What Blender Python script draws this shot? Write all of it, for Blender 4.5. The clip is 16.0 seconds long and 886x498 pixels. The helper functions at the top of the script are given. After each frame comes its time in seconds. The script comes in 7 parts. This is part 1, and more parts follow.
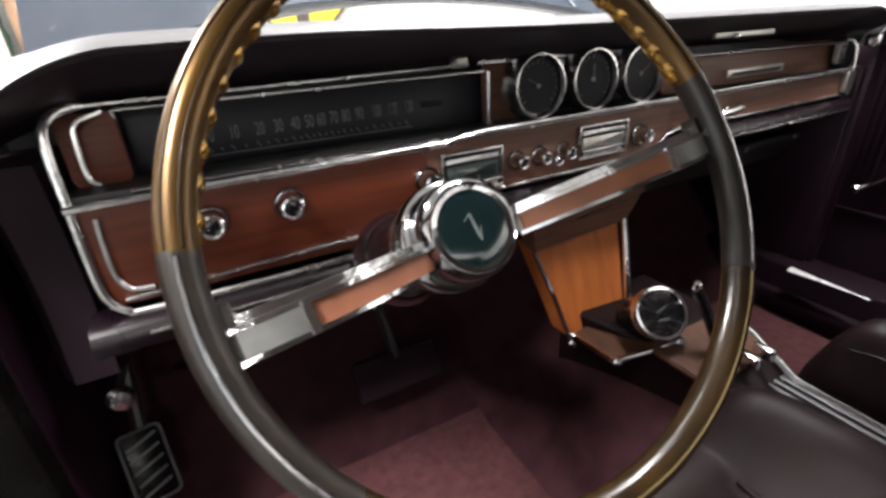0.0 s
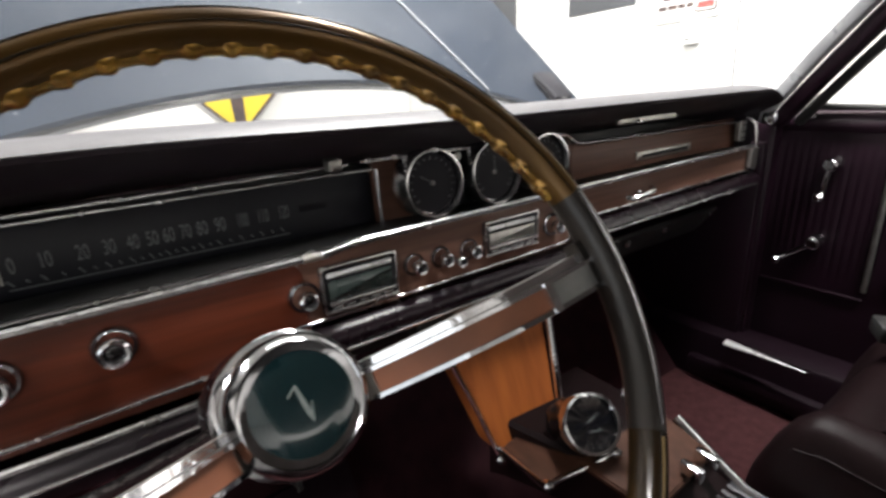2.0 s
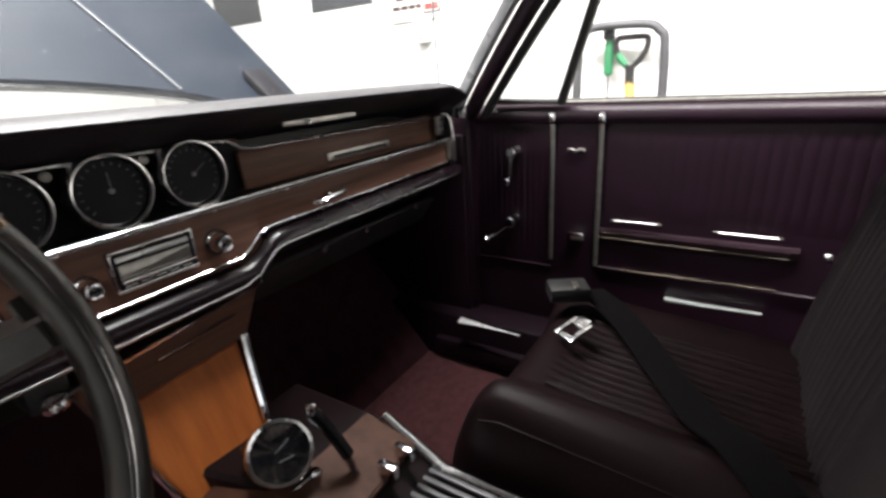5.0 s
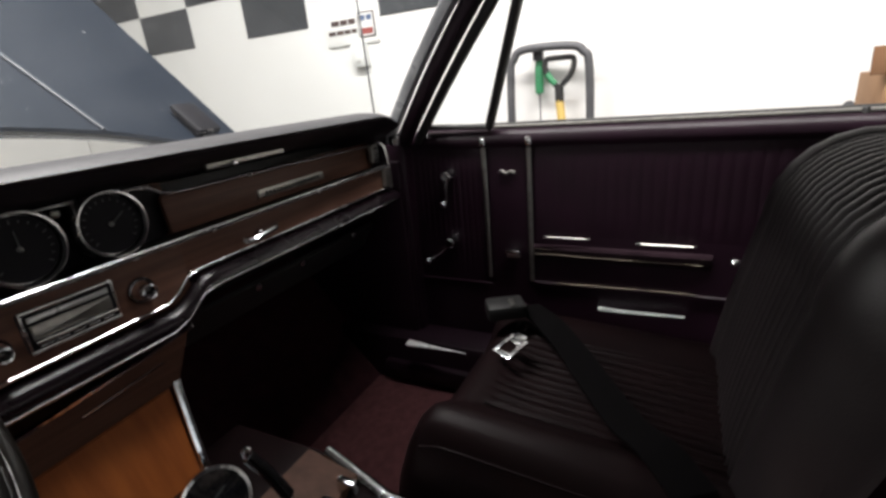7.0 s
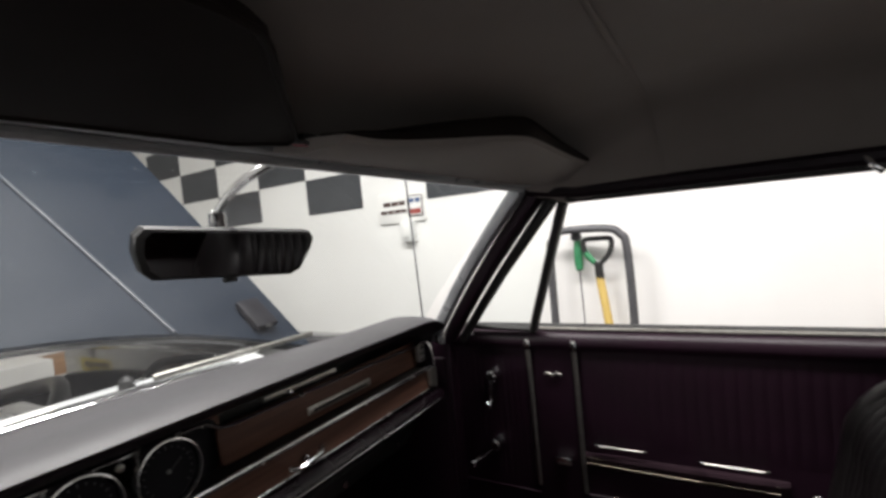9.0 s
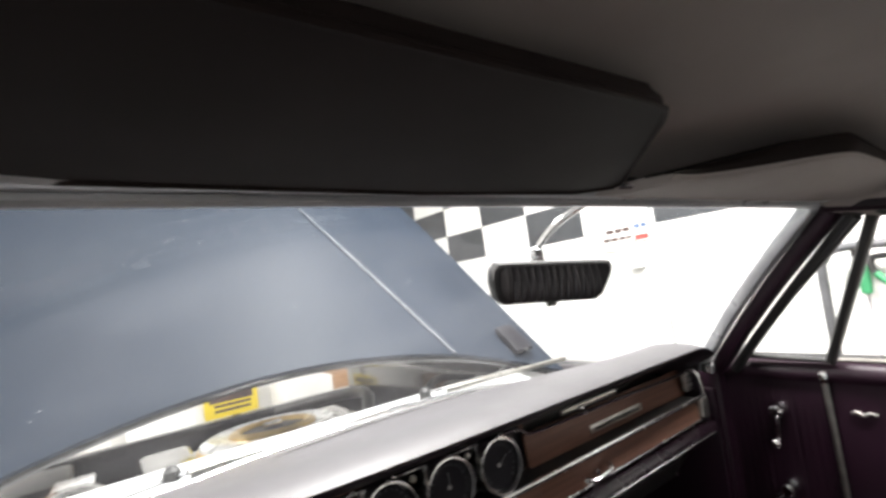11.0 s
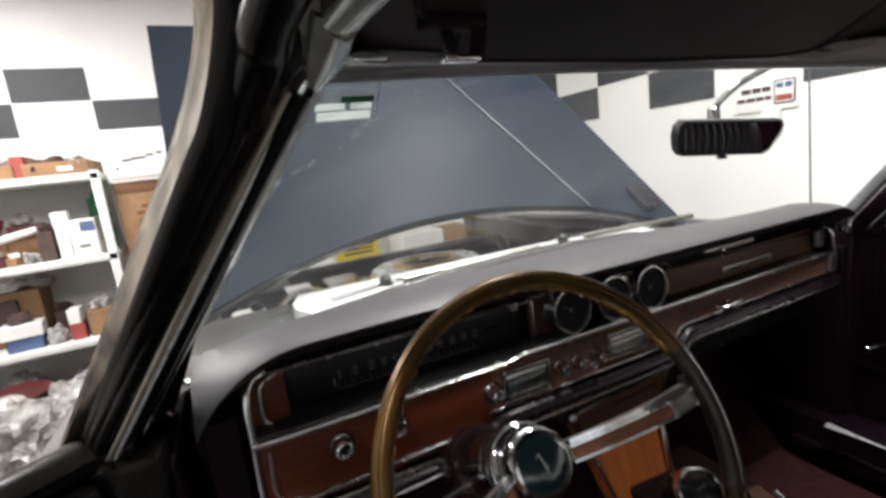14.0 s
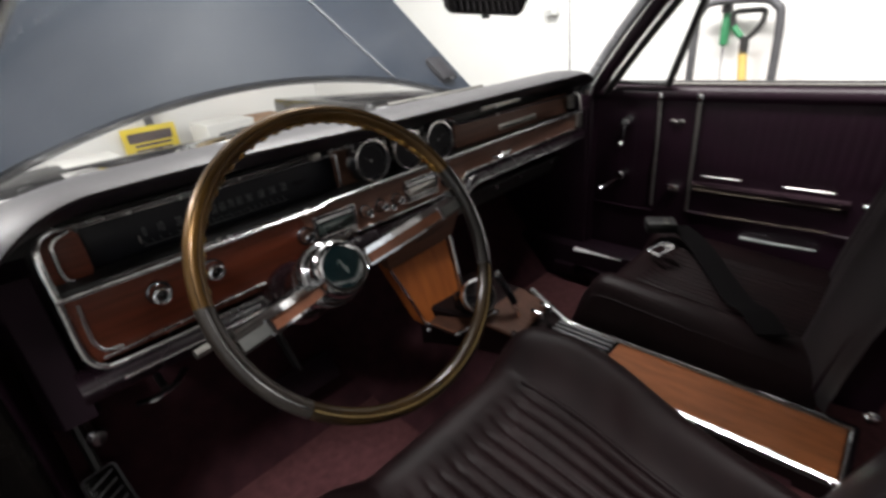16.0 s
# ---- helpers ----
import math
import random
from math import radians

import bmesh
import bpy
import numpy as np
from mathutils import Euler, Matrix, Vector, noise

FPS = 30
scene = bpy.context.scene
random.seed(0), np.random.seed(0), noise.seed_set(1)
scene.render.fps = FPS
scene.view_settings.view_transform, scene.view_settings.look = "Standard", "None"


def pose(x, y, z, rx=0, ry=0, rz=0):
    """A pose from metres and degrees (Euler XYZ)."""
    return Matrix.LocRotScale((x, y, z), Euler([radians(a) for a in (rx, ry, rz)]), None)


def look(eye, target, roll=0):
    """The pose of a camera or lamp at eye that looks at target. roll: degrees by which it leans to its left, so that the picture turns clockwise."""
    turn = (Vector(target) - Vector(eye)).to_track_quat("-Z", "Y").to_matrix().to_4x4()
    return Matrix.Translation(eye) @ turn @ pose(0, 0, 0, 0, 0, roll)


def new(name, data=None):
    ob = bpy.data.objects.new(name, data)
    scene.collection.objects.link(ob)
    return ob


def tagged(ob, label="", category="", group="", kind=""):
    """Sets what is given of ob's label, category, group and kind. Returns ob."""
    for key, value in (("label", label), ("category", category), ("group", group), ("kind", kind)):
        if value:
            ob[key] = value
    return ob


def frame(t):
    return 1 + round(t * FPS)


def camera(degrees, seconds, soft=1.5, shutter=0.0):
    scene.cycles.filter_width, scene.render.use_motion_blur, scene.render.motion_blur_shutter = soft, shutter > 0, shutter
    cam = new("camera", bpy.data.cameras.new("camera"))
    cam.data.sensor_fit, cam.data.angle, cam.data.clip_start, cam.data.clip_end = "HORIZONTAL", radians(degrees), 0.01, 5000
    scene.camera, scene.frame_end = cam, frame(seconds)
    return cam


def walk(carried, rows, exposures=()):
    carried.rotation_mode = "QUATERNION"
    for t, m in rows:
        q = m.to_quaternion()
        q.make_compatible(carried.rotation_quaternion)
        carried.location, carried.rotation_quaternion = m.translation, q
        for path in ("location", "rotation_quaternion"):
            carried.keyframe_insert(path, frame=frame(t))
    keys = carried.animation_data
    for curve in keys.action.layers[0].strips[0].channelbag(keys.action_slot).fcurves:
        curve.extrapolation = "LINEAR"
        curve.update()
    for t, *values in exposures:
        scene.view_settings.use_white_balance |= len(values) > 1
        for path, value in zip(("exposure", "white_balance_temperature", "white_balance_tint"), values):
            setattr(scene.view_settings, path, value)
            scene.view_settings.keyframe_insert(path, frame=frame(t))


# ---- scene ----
cam = camera(86.2, 16.0, soft=3.0, shutter=0.5)
PATH = [
    (0, (-0.168, -0.281, 1.062), (0.654, 1.322, 0.191), -2.7),
    (0.5, (-0.142, -0.269, 1.072), (0.735, 1.331, 0.253), -3.1),
    (1, (-0.111, -0.252, 1.092), (0.817, 1.36, 0.356), -3.8),
    (1.5, (-0.088, -0.232, 1.08), (0.892, 1.38, 0.415), -3.5),
    (2, (-0.054, -0.236, 1.082), (0.99, 1.347, 0.448), -3.4),
    (2.5, (-0.02, -0.249, 1.079), (1.116, 1.278, 0.462), -3.4),
    (3, (0.014, -0.26, 1.072), (1.256, 1.174, 0.44), -3.4),
    (3.5, (0.043, -0.276, 1.069), (1.393, 1.051, 0.421), -3.9),
    (4, (0.065, -0.294, 1.069), (1.503, 0.924, 0.4), -3.7),
    (4.5, (0.088, -0.318, 1.072), (1.604, 0.794, 0.391), -3.5),
    (5, (0.109, -0.333, 1.076), (1.682, 0.688, 0.382), -3.6),
    (5.2, (0.112, -0.342, 1.081), (1.701, 0.646, 0.374), -3.8),
    (7.3, (0.119, -0.378, 1.113), (1.826, 0.469, 0.502), -5.2),
    (7.5, (0.119, -0.381, 1.137), (1.848, 0.466, 0.596), -5.3),
    (8, (0.132, -0.386, 1.196), (1.914, 0.474, 0.902), -5.0),
    (8.2, (0.136, -0.387, 1.214), (1.926, 0.479, 0.996), -5.1),
    (10.5, (0.026, -0.334, 1.251), (1.392, 1.119, 1.392), -7.5),
    (11, (-0.031, -0.332, 1.254), (1.152, 1.274, 1.408), -7.8),
    (11.5, (-0.088, -0.334, 1.245), (0.958, 1.369, 1.33), -6.4),
    (12, (-0.138, -0.33, 1.246), (0.766, 1.454, 1.236), -5.3),
    (12.5, (-0.19, -0.335, 1.255), (0.603, 1.499, 1.166), -5.2),
    (13, (-0.215, -0.35, 1.267), (0.513, 1.507, 1.122), -6.3),
    (13.5, (-0.241, -0.37, 1.262), (0.505, 1.473, 1.039), -6.9),
    (14, (-0.262, -0.391, 1.254), (0.548, 1.401, 0.892), -6.7),
    (14.5, (-0.263, -0.426, 1.244), (0.627, 1.283, 0.709), -6.1),
    (15, (-0.274, -0.421, 1.234), (0.747, 1.15, 0.533), -4.1),
    (15.5, (-0.285, -0.46, 1.21), (0.858, 0.994, 0.449), -4.9),
    (16, (-0.297, -0.506, 1.197), (0.964, 0.8, 0.357), -5.5),
]
EXPOSURES = [(0, 1.88), (0.5, 1.90), (1.0, 1.46), (2.0, 1.50), (3.0, 1.32), (5.2, 1.30), (7.3, 0.1), (8, -0.25), (8.2, -0.25), (10.3, 1.32), (11, 1.55), (12, 1.5), (12.5, 1.45), (13.5, 0.75), (14.2, 0.38), (15, 0.39), (16, 0.68)]
walk(cam, [(t, look(eye, target, roll)) for t, eye, target, roll in PATH], EXPOSURES)

# ---- world and light ----
world = bpy.data.worlds.new("world")
scene.world = world
world.use_nodes = True
world.node_tree.nodes["Background"].inputs[0].default_value = (0.8, 0.85, 1.0, 1)
world.node_tree.nodes["Background"].inputs[1].default_value = 0.02

CX = 0.352  # middle of the car; the steering column stands at x = 0


def ceiling_lamp(x, y, z, sx, sy, watts, colour=(1, 0.968, 0.952)):
    d = bpy.data.lights.new("ceiling_lamp", "AREA")
    d.shape, d.size, d.size_y, d.energy, d.color = "RECTANGLE", sx, sy, watts, colour
    ob = new("ceiling_lamp", d)
    ob.matrix_world = pose(x, y, z)
    return ob


LAMPS = [(-1.18, -0.45, 0.2, 0.6, 44), (0.78, 0.0, 0.2, 2.4, 88), (0.35, 1.3, 1.2, 0.22, 9), (-1.5, 2.0, 0.22, 1.2, 64), (0.1, -3.1, 1.2, 0.2, 32)]
for lx, ly, lsx, lsy, lw in LAMPS:
    ceiling_lamp(lx, ly, 2.56, lsx, lsy, lw)

# added cool fill lamp in an assumed, unseen opening of the west wall
side_lamp = bpy.data.lights.new("side_fill", "AREA")
side_lamp.shape, side_lamp.size, side_lamp.size_y, side_lamp.energy, side_lamp.color = "RECTANGLE", 2.2, 1.9, 9, (0.93, 0.97, 1.0)
new("side_fill", side_lamp).matrix_world = pose(-3.22, -2.3, 1.05, 90, 0, -90)

# ---- materials ----
def principled(name, colour, rough=0.5, metal=0.0, coat=0.0, spec=0.5):
    m = bpy.data.materials.new(name)
    m.use_nodes = True
    b = m.node_tree.nodes["Principled BSDF"]
    b.inputs["Base Color"].default_value = (*colour, 1)
    b.inputs["Roughness"].default_value = rough
    b.inputs["Metallic"].default_value = metal
    b.inputs["Coat Weight"].default_value = coat
    b.inputs["Specular IOR Level"].default_value = spec
    return m


def varied(name, colour, colour2, rough=0.5, metal=0.0, scale=40.0, detail=6.0, bump=0.1, stretch=(1, 1, 1), coat=0.0, rough2=None, fine=400.0, spec=0.5, dist=0.002):
    """Two colours mixed by large noise, with fine grain as relief and a rougher, smoother play of gloss."""
    m = principled(name, colour, rough, metal, coat, spec)
    nt = m.node_tree
    n, l = nt.nodes, nt.links
    b = n["Principled BSDF"]
    tc, mp = n.new("ShaderNodeTexCoord"), n.new("ShaderNodeMapping")
    mp.inputs["Scale"].default_value = stretch
    l.new(tc.outputs["Object"], mp.inputs["Vector"])
    n1, n2 = n.new("ShaderNodeTexNoise"), n.new("ShaderNodeTexNoise")
    n1.inputs["Scale"].default_value, n1.inputs["Detail"].default_value = scale, detail
    n2.inputs["Scale"].default_value, n2.inputs["Detail"].default_value = fine, 3.0
    for k in (n1, n2):
        l.new(mp.outputs[0], k.inputs["Vector"])
    r = n.new("ShaderNodeValToRGB")
    r.color_ramp.elements[0].position, r.color_ramp.elements[1].position = 0.32, 0.68
    r.color_ramp.elements[0].color, r.color_ramp.elements[1].color = (*colour, 1), (*colour2, 1)
    l.new(n1.outputs[0], r.inputs[0])
    l.new(r.outputs[0], b.inputs["Base Color"])
    mr = n.new("ShaderNodeMapRange")
    mr.inputs["To Min"].default_value = rough
    mr.inputs["To Max"].default_value = rough2 if rough2 is not None else min(1.0, rough + 0.15)
    l.new(n1.outputs[0], mr.inputs[0])
    l.new(mr.outputs[0], b.inputs["Roughness"])
    bp = n.new("ShaderNodeBump")
    bp.inputs["Strength"].default_value, bp.inputs["Distance"].default_value = bump, dist
    l.new(n2.outputs[0], bp.inputs["Height"])
    l.new(bp.outputs[0], b.inputs["Normal"])
    return m


M = {}
M["chrome"] = varied("chrome", (0.88, 0.88, 0.90), (0.62, 0.62, 0.63), 0.05, 1.0, scale=45, rough2=0.20, bump=0.35, fine=110, dist=0.0016)
M["brushed"] = varied("brushed_metal", (0.42, 0.41, 0.38), (0.30, 0.29, 0.27), 0.3, 1.0, scale=60, bump=0.1)
M["garnish"] = varied("painted_garnish", (0.42, 0.43, 0.44), (0.31, 0.32, 0.33), 0.22, 0.35, scale=14, bump=0.03)
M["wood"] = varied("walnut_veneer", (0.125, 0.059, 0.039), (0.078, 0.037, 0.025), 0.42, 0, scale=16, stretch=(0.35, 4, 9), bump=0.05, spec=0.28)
M["wood_red"] = varied("red_walnut_veneer", (0.100, 0.0205, 0.008), (0.064, 0.0135, 0.0052), 0.36, 0, scale=16, stretch=(0.35, 4, 9), bump=0.05, spec=0.28)
# walnut brightened to orange tan: the light pool on the console is in the colour
M["wood_lit"] = varied("lit_walnut_veneer", (0.36, 0.105, 0.024), (0.26, 0.072, 0.017), 0.42, 0, scale=14, stretch=(5, 1, 0.6), bump=0.05, spec=0.28)
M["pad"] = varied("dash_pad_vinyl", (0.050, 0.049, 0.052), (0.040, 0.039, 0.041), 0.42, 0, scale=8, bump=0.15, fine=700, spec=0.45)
M["vinyl"] = varied("plum_vinyl", (0.0118, 0.0040, 0.0088), (0.0084, 0.0029, 0.0062), 0.33, 0, scale=10, bump=0.12, fine=800, spec=0.22)
M["seat_back"] = varied("seat_back_vinyl", (0.0155, 0.0122, 0.0132), (0.0118, 0.0093, 0.0100), 0.36, 0, scale=12, bump=0.2, fine=500, spec=0.38)
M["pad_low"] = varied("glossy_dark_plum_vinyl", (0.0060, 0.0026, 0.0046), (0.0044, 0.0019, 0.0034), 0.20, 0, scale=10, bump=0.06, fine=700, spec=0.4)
M["column"] = varied("dark_plum_enamel", (0.014, 0.0060, 0.0075), (0.010, 0.0043, 0.0054), 0.12, 0, scale=10, bump=0.0, coat=0.8)
M["dark_vinyl"] = varied("dark_plum_vinyl", (0.0100, 0.0046, 0.0080), (0.0072, 0.0033, 0.0058), 0.4, 0, scale=10, bump=0.12, fine=800, spec=0.14)
M["hood_line"] = varied("pale_crease_paint", (0.055, 0.061, 0.072), (0.04, 0.045, 0.054), 0.3, 0.0, scale=30, bump=0.02, spec=0.3)
M["wood_top"] = varied("console_top_veneer", (0.21, 0.070, 0.023), (0.14, 0.046, 0.015), 0.42, 0, scale=14, stretch=(5, 1, 0.6), bump=0.06, spec=0.28)
# same plum carpet, darkened in colour for the footwell's shade
M["shaded_carpet"] = varied("shaded_plum_carpet", (0.040, 0.0148, 0.0185), (0.026, 0.0096, 0.0125), 0.95, 0, scale=25, bump=0.8, fine=1200, spec=0.1)
M["wood_spoke"] = varied("spoke_walnut_veneer", (0.235, 0.090, 0.047), (0.165, 0.063, 0.034), 0.40, 0, scale=14, stretch=(2, 2, 2), bump=0.05, spec=0.3)
M["dash_chrome"] = varied("worn_dash_chrome", (0.85, 0.85, 0.86), (0.55, 0.54, 0.53), 0.15, 1.0, scale=35, rough2=0.34, bump=0.30, fine=90, dist=0.0016)
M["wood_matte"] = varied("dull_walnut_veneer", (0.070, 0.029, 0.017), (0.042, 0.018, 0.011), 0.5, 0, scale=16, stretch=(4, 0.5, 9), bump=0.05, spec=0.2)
M["gold_metal"] = varied("gold_lacquered_metal", (0.52, 0.38, 0.17), (0.36, 0.26, 0.12), 0.25, 0.8, scale=12, bump=0.03)
M["block_grey"] = varied("dull_spoke_metal", (0.26, 0.265, 0.255), (0.17, 0.175, 0.17), 0.3, 0.75, scale=40, bump=0.06)
M["bright_trim"] = varied("bright_anodised_trim", (0.80, 0.815, 0.81), (0.68, 0.69, 0.69), 0.2, 0.35, scale=20, bump=0.04)
M["hub_chrome"] = varied("shaded_hub_chrome", (0.50, 0.50, 0.51), (0.26, 0.26, 0.27), 0.05, 1.0, scale=30, rough2=0.16, bump=0.25, fine=80, dist=0.0014)
M["light_garnish"] = varied("light_grey_garnish_paint", (0.50, 0.53, 0.515), (0.36, 0.385, 0.375), 0.10, 0.6, scale=30, bump=0.12, fine=60, dist=0.002, coat=0.3)
M["drip_metal"] = varied("dull_drip_rail", (0.44, 0.37, 0.29), (0.035, 0.030, 0.026), 0.16, 0.9, scale=15, bump=0.10, fine=60, dist=0.002)
M["cowl"] = varied("dark_cowl_paint", (0.030, 0.033, 0.031), (0.018, 0.020, 0.019), 0.22, 0.0, scale=9, bump=0.03, coat=0.1, spec=0.35)
M["cowl_metal"] = varied("bright_cowl_metal", (0.92, 0.93, 0.94), (0.84, 0.85, 0.86), 0.30, 0.35, scale=6, bump=0.02, rough2=0.40)
M["seatv"] = varied("seat_vinyl", (0.0088, 0.0042, 0.0047), (0.0060, 0.0030, 0.0034), 0.38, 0, scale=12, bump=0.2, fine=600, spec=0.10)
M["carpet"] = varied("plum_carpet", (0.070, 0.027, 0.029), (0.046, 0.018, 0.020), 0.95, 0, scale=60, bump=0.5, fine=900, spec=0.1)
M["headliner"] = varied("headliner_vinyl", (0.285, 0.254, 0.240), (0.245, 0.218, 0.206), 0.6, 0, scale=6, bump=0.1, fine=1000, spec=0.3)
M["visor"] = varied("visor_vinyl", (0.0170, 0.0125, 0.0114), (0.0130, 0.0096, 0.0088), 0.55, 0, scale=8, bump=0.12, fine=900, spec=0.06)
# pad vinyl darkened for the face turned away from the overhead light
M["brow"] = varied("shaded_brow_vinyl", (0.0185, 0.0125, 0.0160), (0.0140, 0.0095, 0.0122), 0.36, 0, scale=10, bump=0.12, fine=800, spec=0.25)
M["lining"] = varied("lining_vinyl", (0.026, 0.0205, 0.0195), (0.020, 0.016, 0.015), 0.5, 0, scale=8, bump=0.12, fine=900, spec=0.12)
M["mat"] = varied("black_rubber_mat", (0.016, 0.0088, 0.0120), (0.012, 0.0066, 0.0090), 0.85, 0, scale=20, bump=0.2, spec=0.05)
M["seal"] = varied("glossy_black_rubber", (0.0026, 0.0023, 0.0021), (0.0040, 0.0036, 0.0033), 0.18, 0, scale=25, bump=0.05, spec=0.11)
M["black"] = varied("black_rubber", (0.010, 0.010, 0.010), (0.015, 0.0145, 0.014), 0.45, 0, scale=30, bump=0.1)
M["gloss_black"] = varied("black_enamel", (0.008, 0.008, 0.009), (0.012, 0.011, 0.011), 0.12, 0, scale=10, bump=0.0, coat=0.5)
M["paint"] = varied("dark_car_paint", (0.012, 0.011, 0.014), (0.018, 0.016, 0.019), 0.10, 0.0, scale=5, bump=0.01, coat=0.6)
M["hood"] = varied("blue_grey_paint", (0.0080, 0.0122, 0.0195), (0.0096, 0.0142, 0.0226), 0.45, 0.0, scale=3, bump=0.01, coat=0.0, spec=0.12)
M["dial"] = varied("dial_black", (0.0066, 0.0060, 0.0082), (0.0090, 0.0084, 0.0112), 0.45, 0, scale=20, bump=0.02, spec=0.15)
M["lens"] = varied("smoked_lens", (0.0038, 0.0040, 0.0068), (0.0050, 0.0053, 0.0085), 0.3, 0, scale=10, bump=0.0, spec=0.2)
M["dial_glass"] = varied("grey_green_dial", (0.030, 0.040, 0.036), (0.018, 0.025, 0.023), 0.12, 0, scale=20, bump=0.0, coat=0.6)
M["marks"] = principled("pale_markings", (0.085, 0.095, 0.095), 0.6)
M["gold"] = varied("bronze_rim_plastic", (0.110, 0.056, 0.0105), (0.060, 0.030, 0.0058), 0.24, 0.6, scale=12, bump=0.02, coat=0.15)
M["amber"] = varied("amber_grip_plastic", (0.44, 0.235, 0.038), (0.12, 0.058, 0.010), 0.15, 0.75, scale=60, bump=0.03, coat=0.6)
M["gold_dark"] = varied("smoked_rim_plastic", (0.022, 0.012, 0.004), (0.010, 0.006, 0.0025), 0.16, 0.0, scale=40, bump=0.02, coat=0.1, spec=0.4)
M["rim_black"] = varied("black_rim_plastic", (0.016, 0.0125, 0.010), (0.009, 0.007, 0.0058), 0.28, 0.0, scale=60, bump=0.05, coat=0.0, spec=0.5)
M["emblem_silver"] = varied("dull_silver_mark", (0.20, 0.22, 0.21), (0.13, 0.15, 0.145), 0.35, 0.4, scale=200, bump=0.02)
M["emblem"] = varied("teal_hub_plastic", (0.0028, 0.012, 0.0135), (0.002, 0.0085, 0.010), 0.10, 0.0, scale=12, bump=0.0, coat=1.0)
M["wall"] = varied("white_wall_paint", (0.80, 0.79, 0.77), (0.76, 0.75, 0.73), 0.6, 0, scale=3, bump=0.15, fine=120, dist=0.004)
M["grey_wall"] = varied("grey_wall_paint", (0.60, 0.59, 0.57), (0.54, 0.53, 0.51), 0.6, 0, scale=3, bump=0.15, fine=120)
M["check"] = varied("charcoal_wall_paint", (0.035, 0.038, 0.043), (0.045, 0.048, 0.053), 0.55, 0, scale=6, bump=0.15, fine=120)
M["concrete"] = varied("garage_floor_concrete", (0.14, 0.135, 0.13), (0.10, 0.098, 0.095), 0.55, 0, scale=3, bump=0.2, fine=150)
M["shelf"] = varied("white_shelf", (0.75, 0.75, 0.74), (0.68, 0.68, 0.66), 0.45, 0, scale=8, bump=0.05)
M["card"] = varied("brown_cardboard", (0.29, 0.165, 0.085), (0.22, 0.125, 0.065), 0.8, 0, scale=10, bump=0.15)
M["card_dark"] = varied("shaded_cardboard", (0.17, 0.085, 0.040), (0.14, 0.070, 0.033), 0.85, 0, scale=10, bump=0.15)
M["yellow"] = varied("yellow_sign", (0.78, 0.60, 0.025), (0.70, 0.52, 0.02), 0.45, 0, scale=8, bump=0.03)
M["green"] = varied("green_plastic", (0.035, 0.21, 0.09), (0.025, 0.155, 0.065), 0.4, 0, scale=10, bump=0.03)
M["ash"] = varied("yellow_ash_handle", (0.62, 0.45, 0.14), (0.52, 0.36, 0.10), 0.5, 0, scale=12, stretch=(6, 6, 0.5), bump=0.05)
M["grey_tube"] = varied("grey_tube_paint", (0.10, 0.10, 0.105), (0.07, 0.07, 0.075), 0.4, 0.3, scale=15, bump=0.05)
M["red"] = varied("red_print", (0.33, 0.06, 0.05), (0.26, 0.05, 0.042), 0.5, 0, scale=10, bump=0.03)
M["blue"] = varied("blue_print", (0.085, 0.13, 0.25), (0.06, 0.10, 0.20), 0.5, 0, scale=10, bump=0.03)
M["paper"] = varied("white_card", (0.78, 0.77, 0.75), (0.7, 0.69, 0.67), 0.6, 0, scale=8, bump=0.05)
M["belt"] = varied("black_webbing", (0.0032, 0.0028, 0.0031), (0.0048, 0.0044, 0.0047), 0.85, 0, scale=60, bump=0.5, fine=1500, spec=0.04)
M["clutter"] = varied("dark_clutter", (0.09, 0.05, 0.04), (0.04, 0.03, 0.03), 0.6, 0, scale=20, bump=0.2)


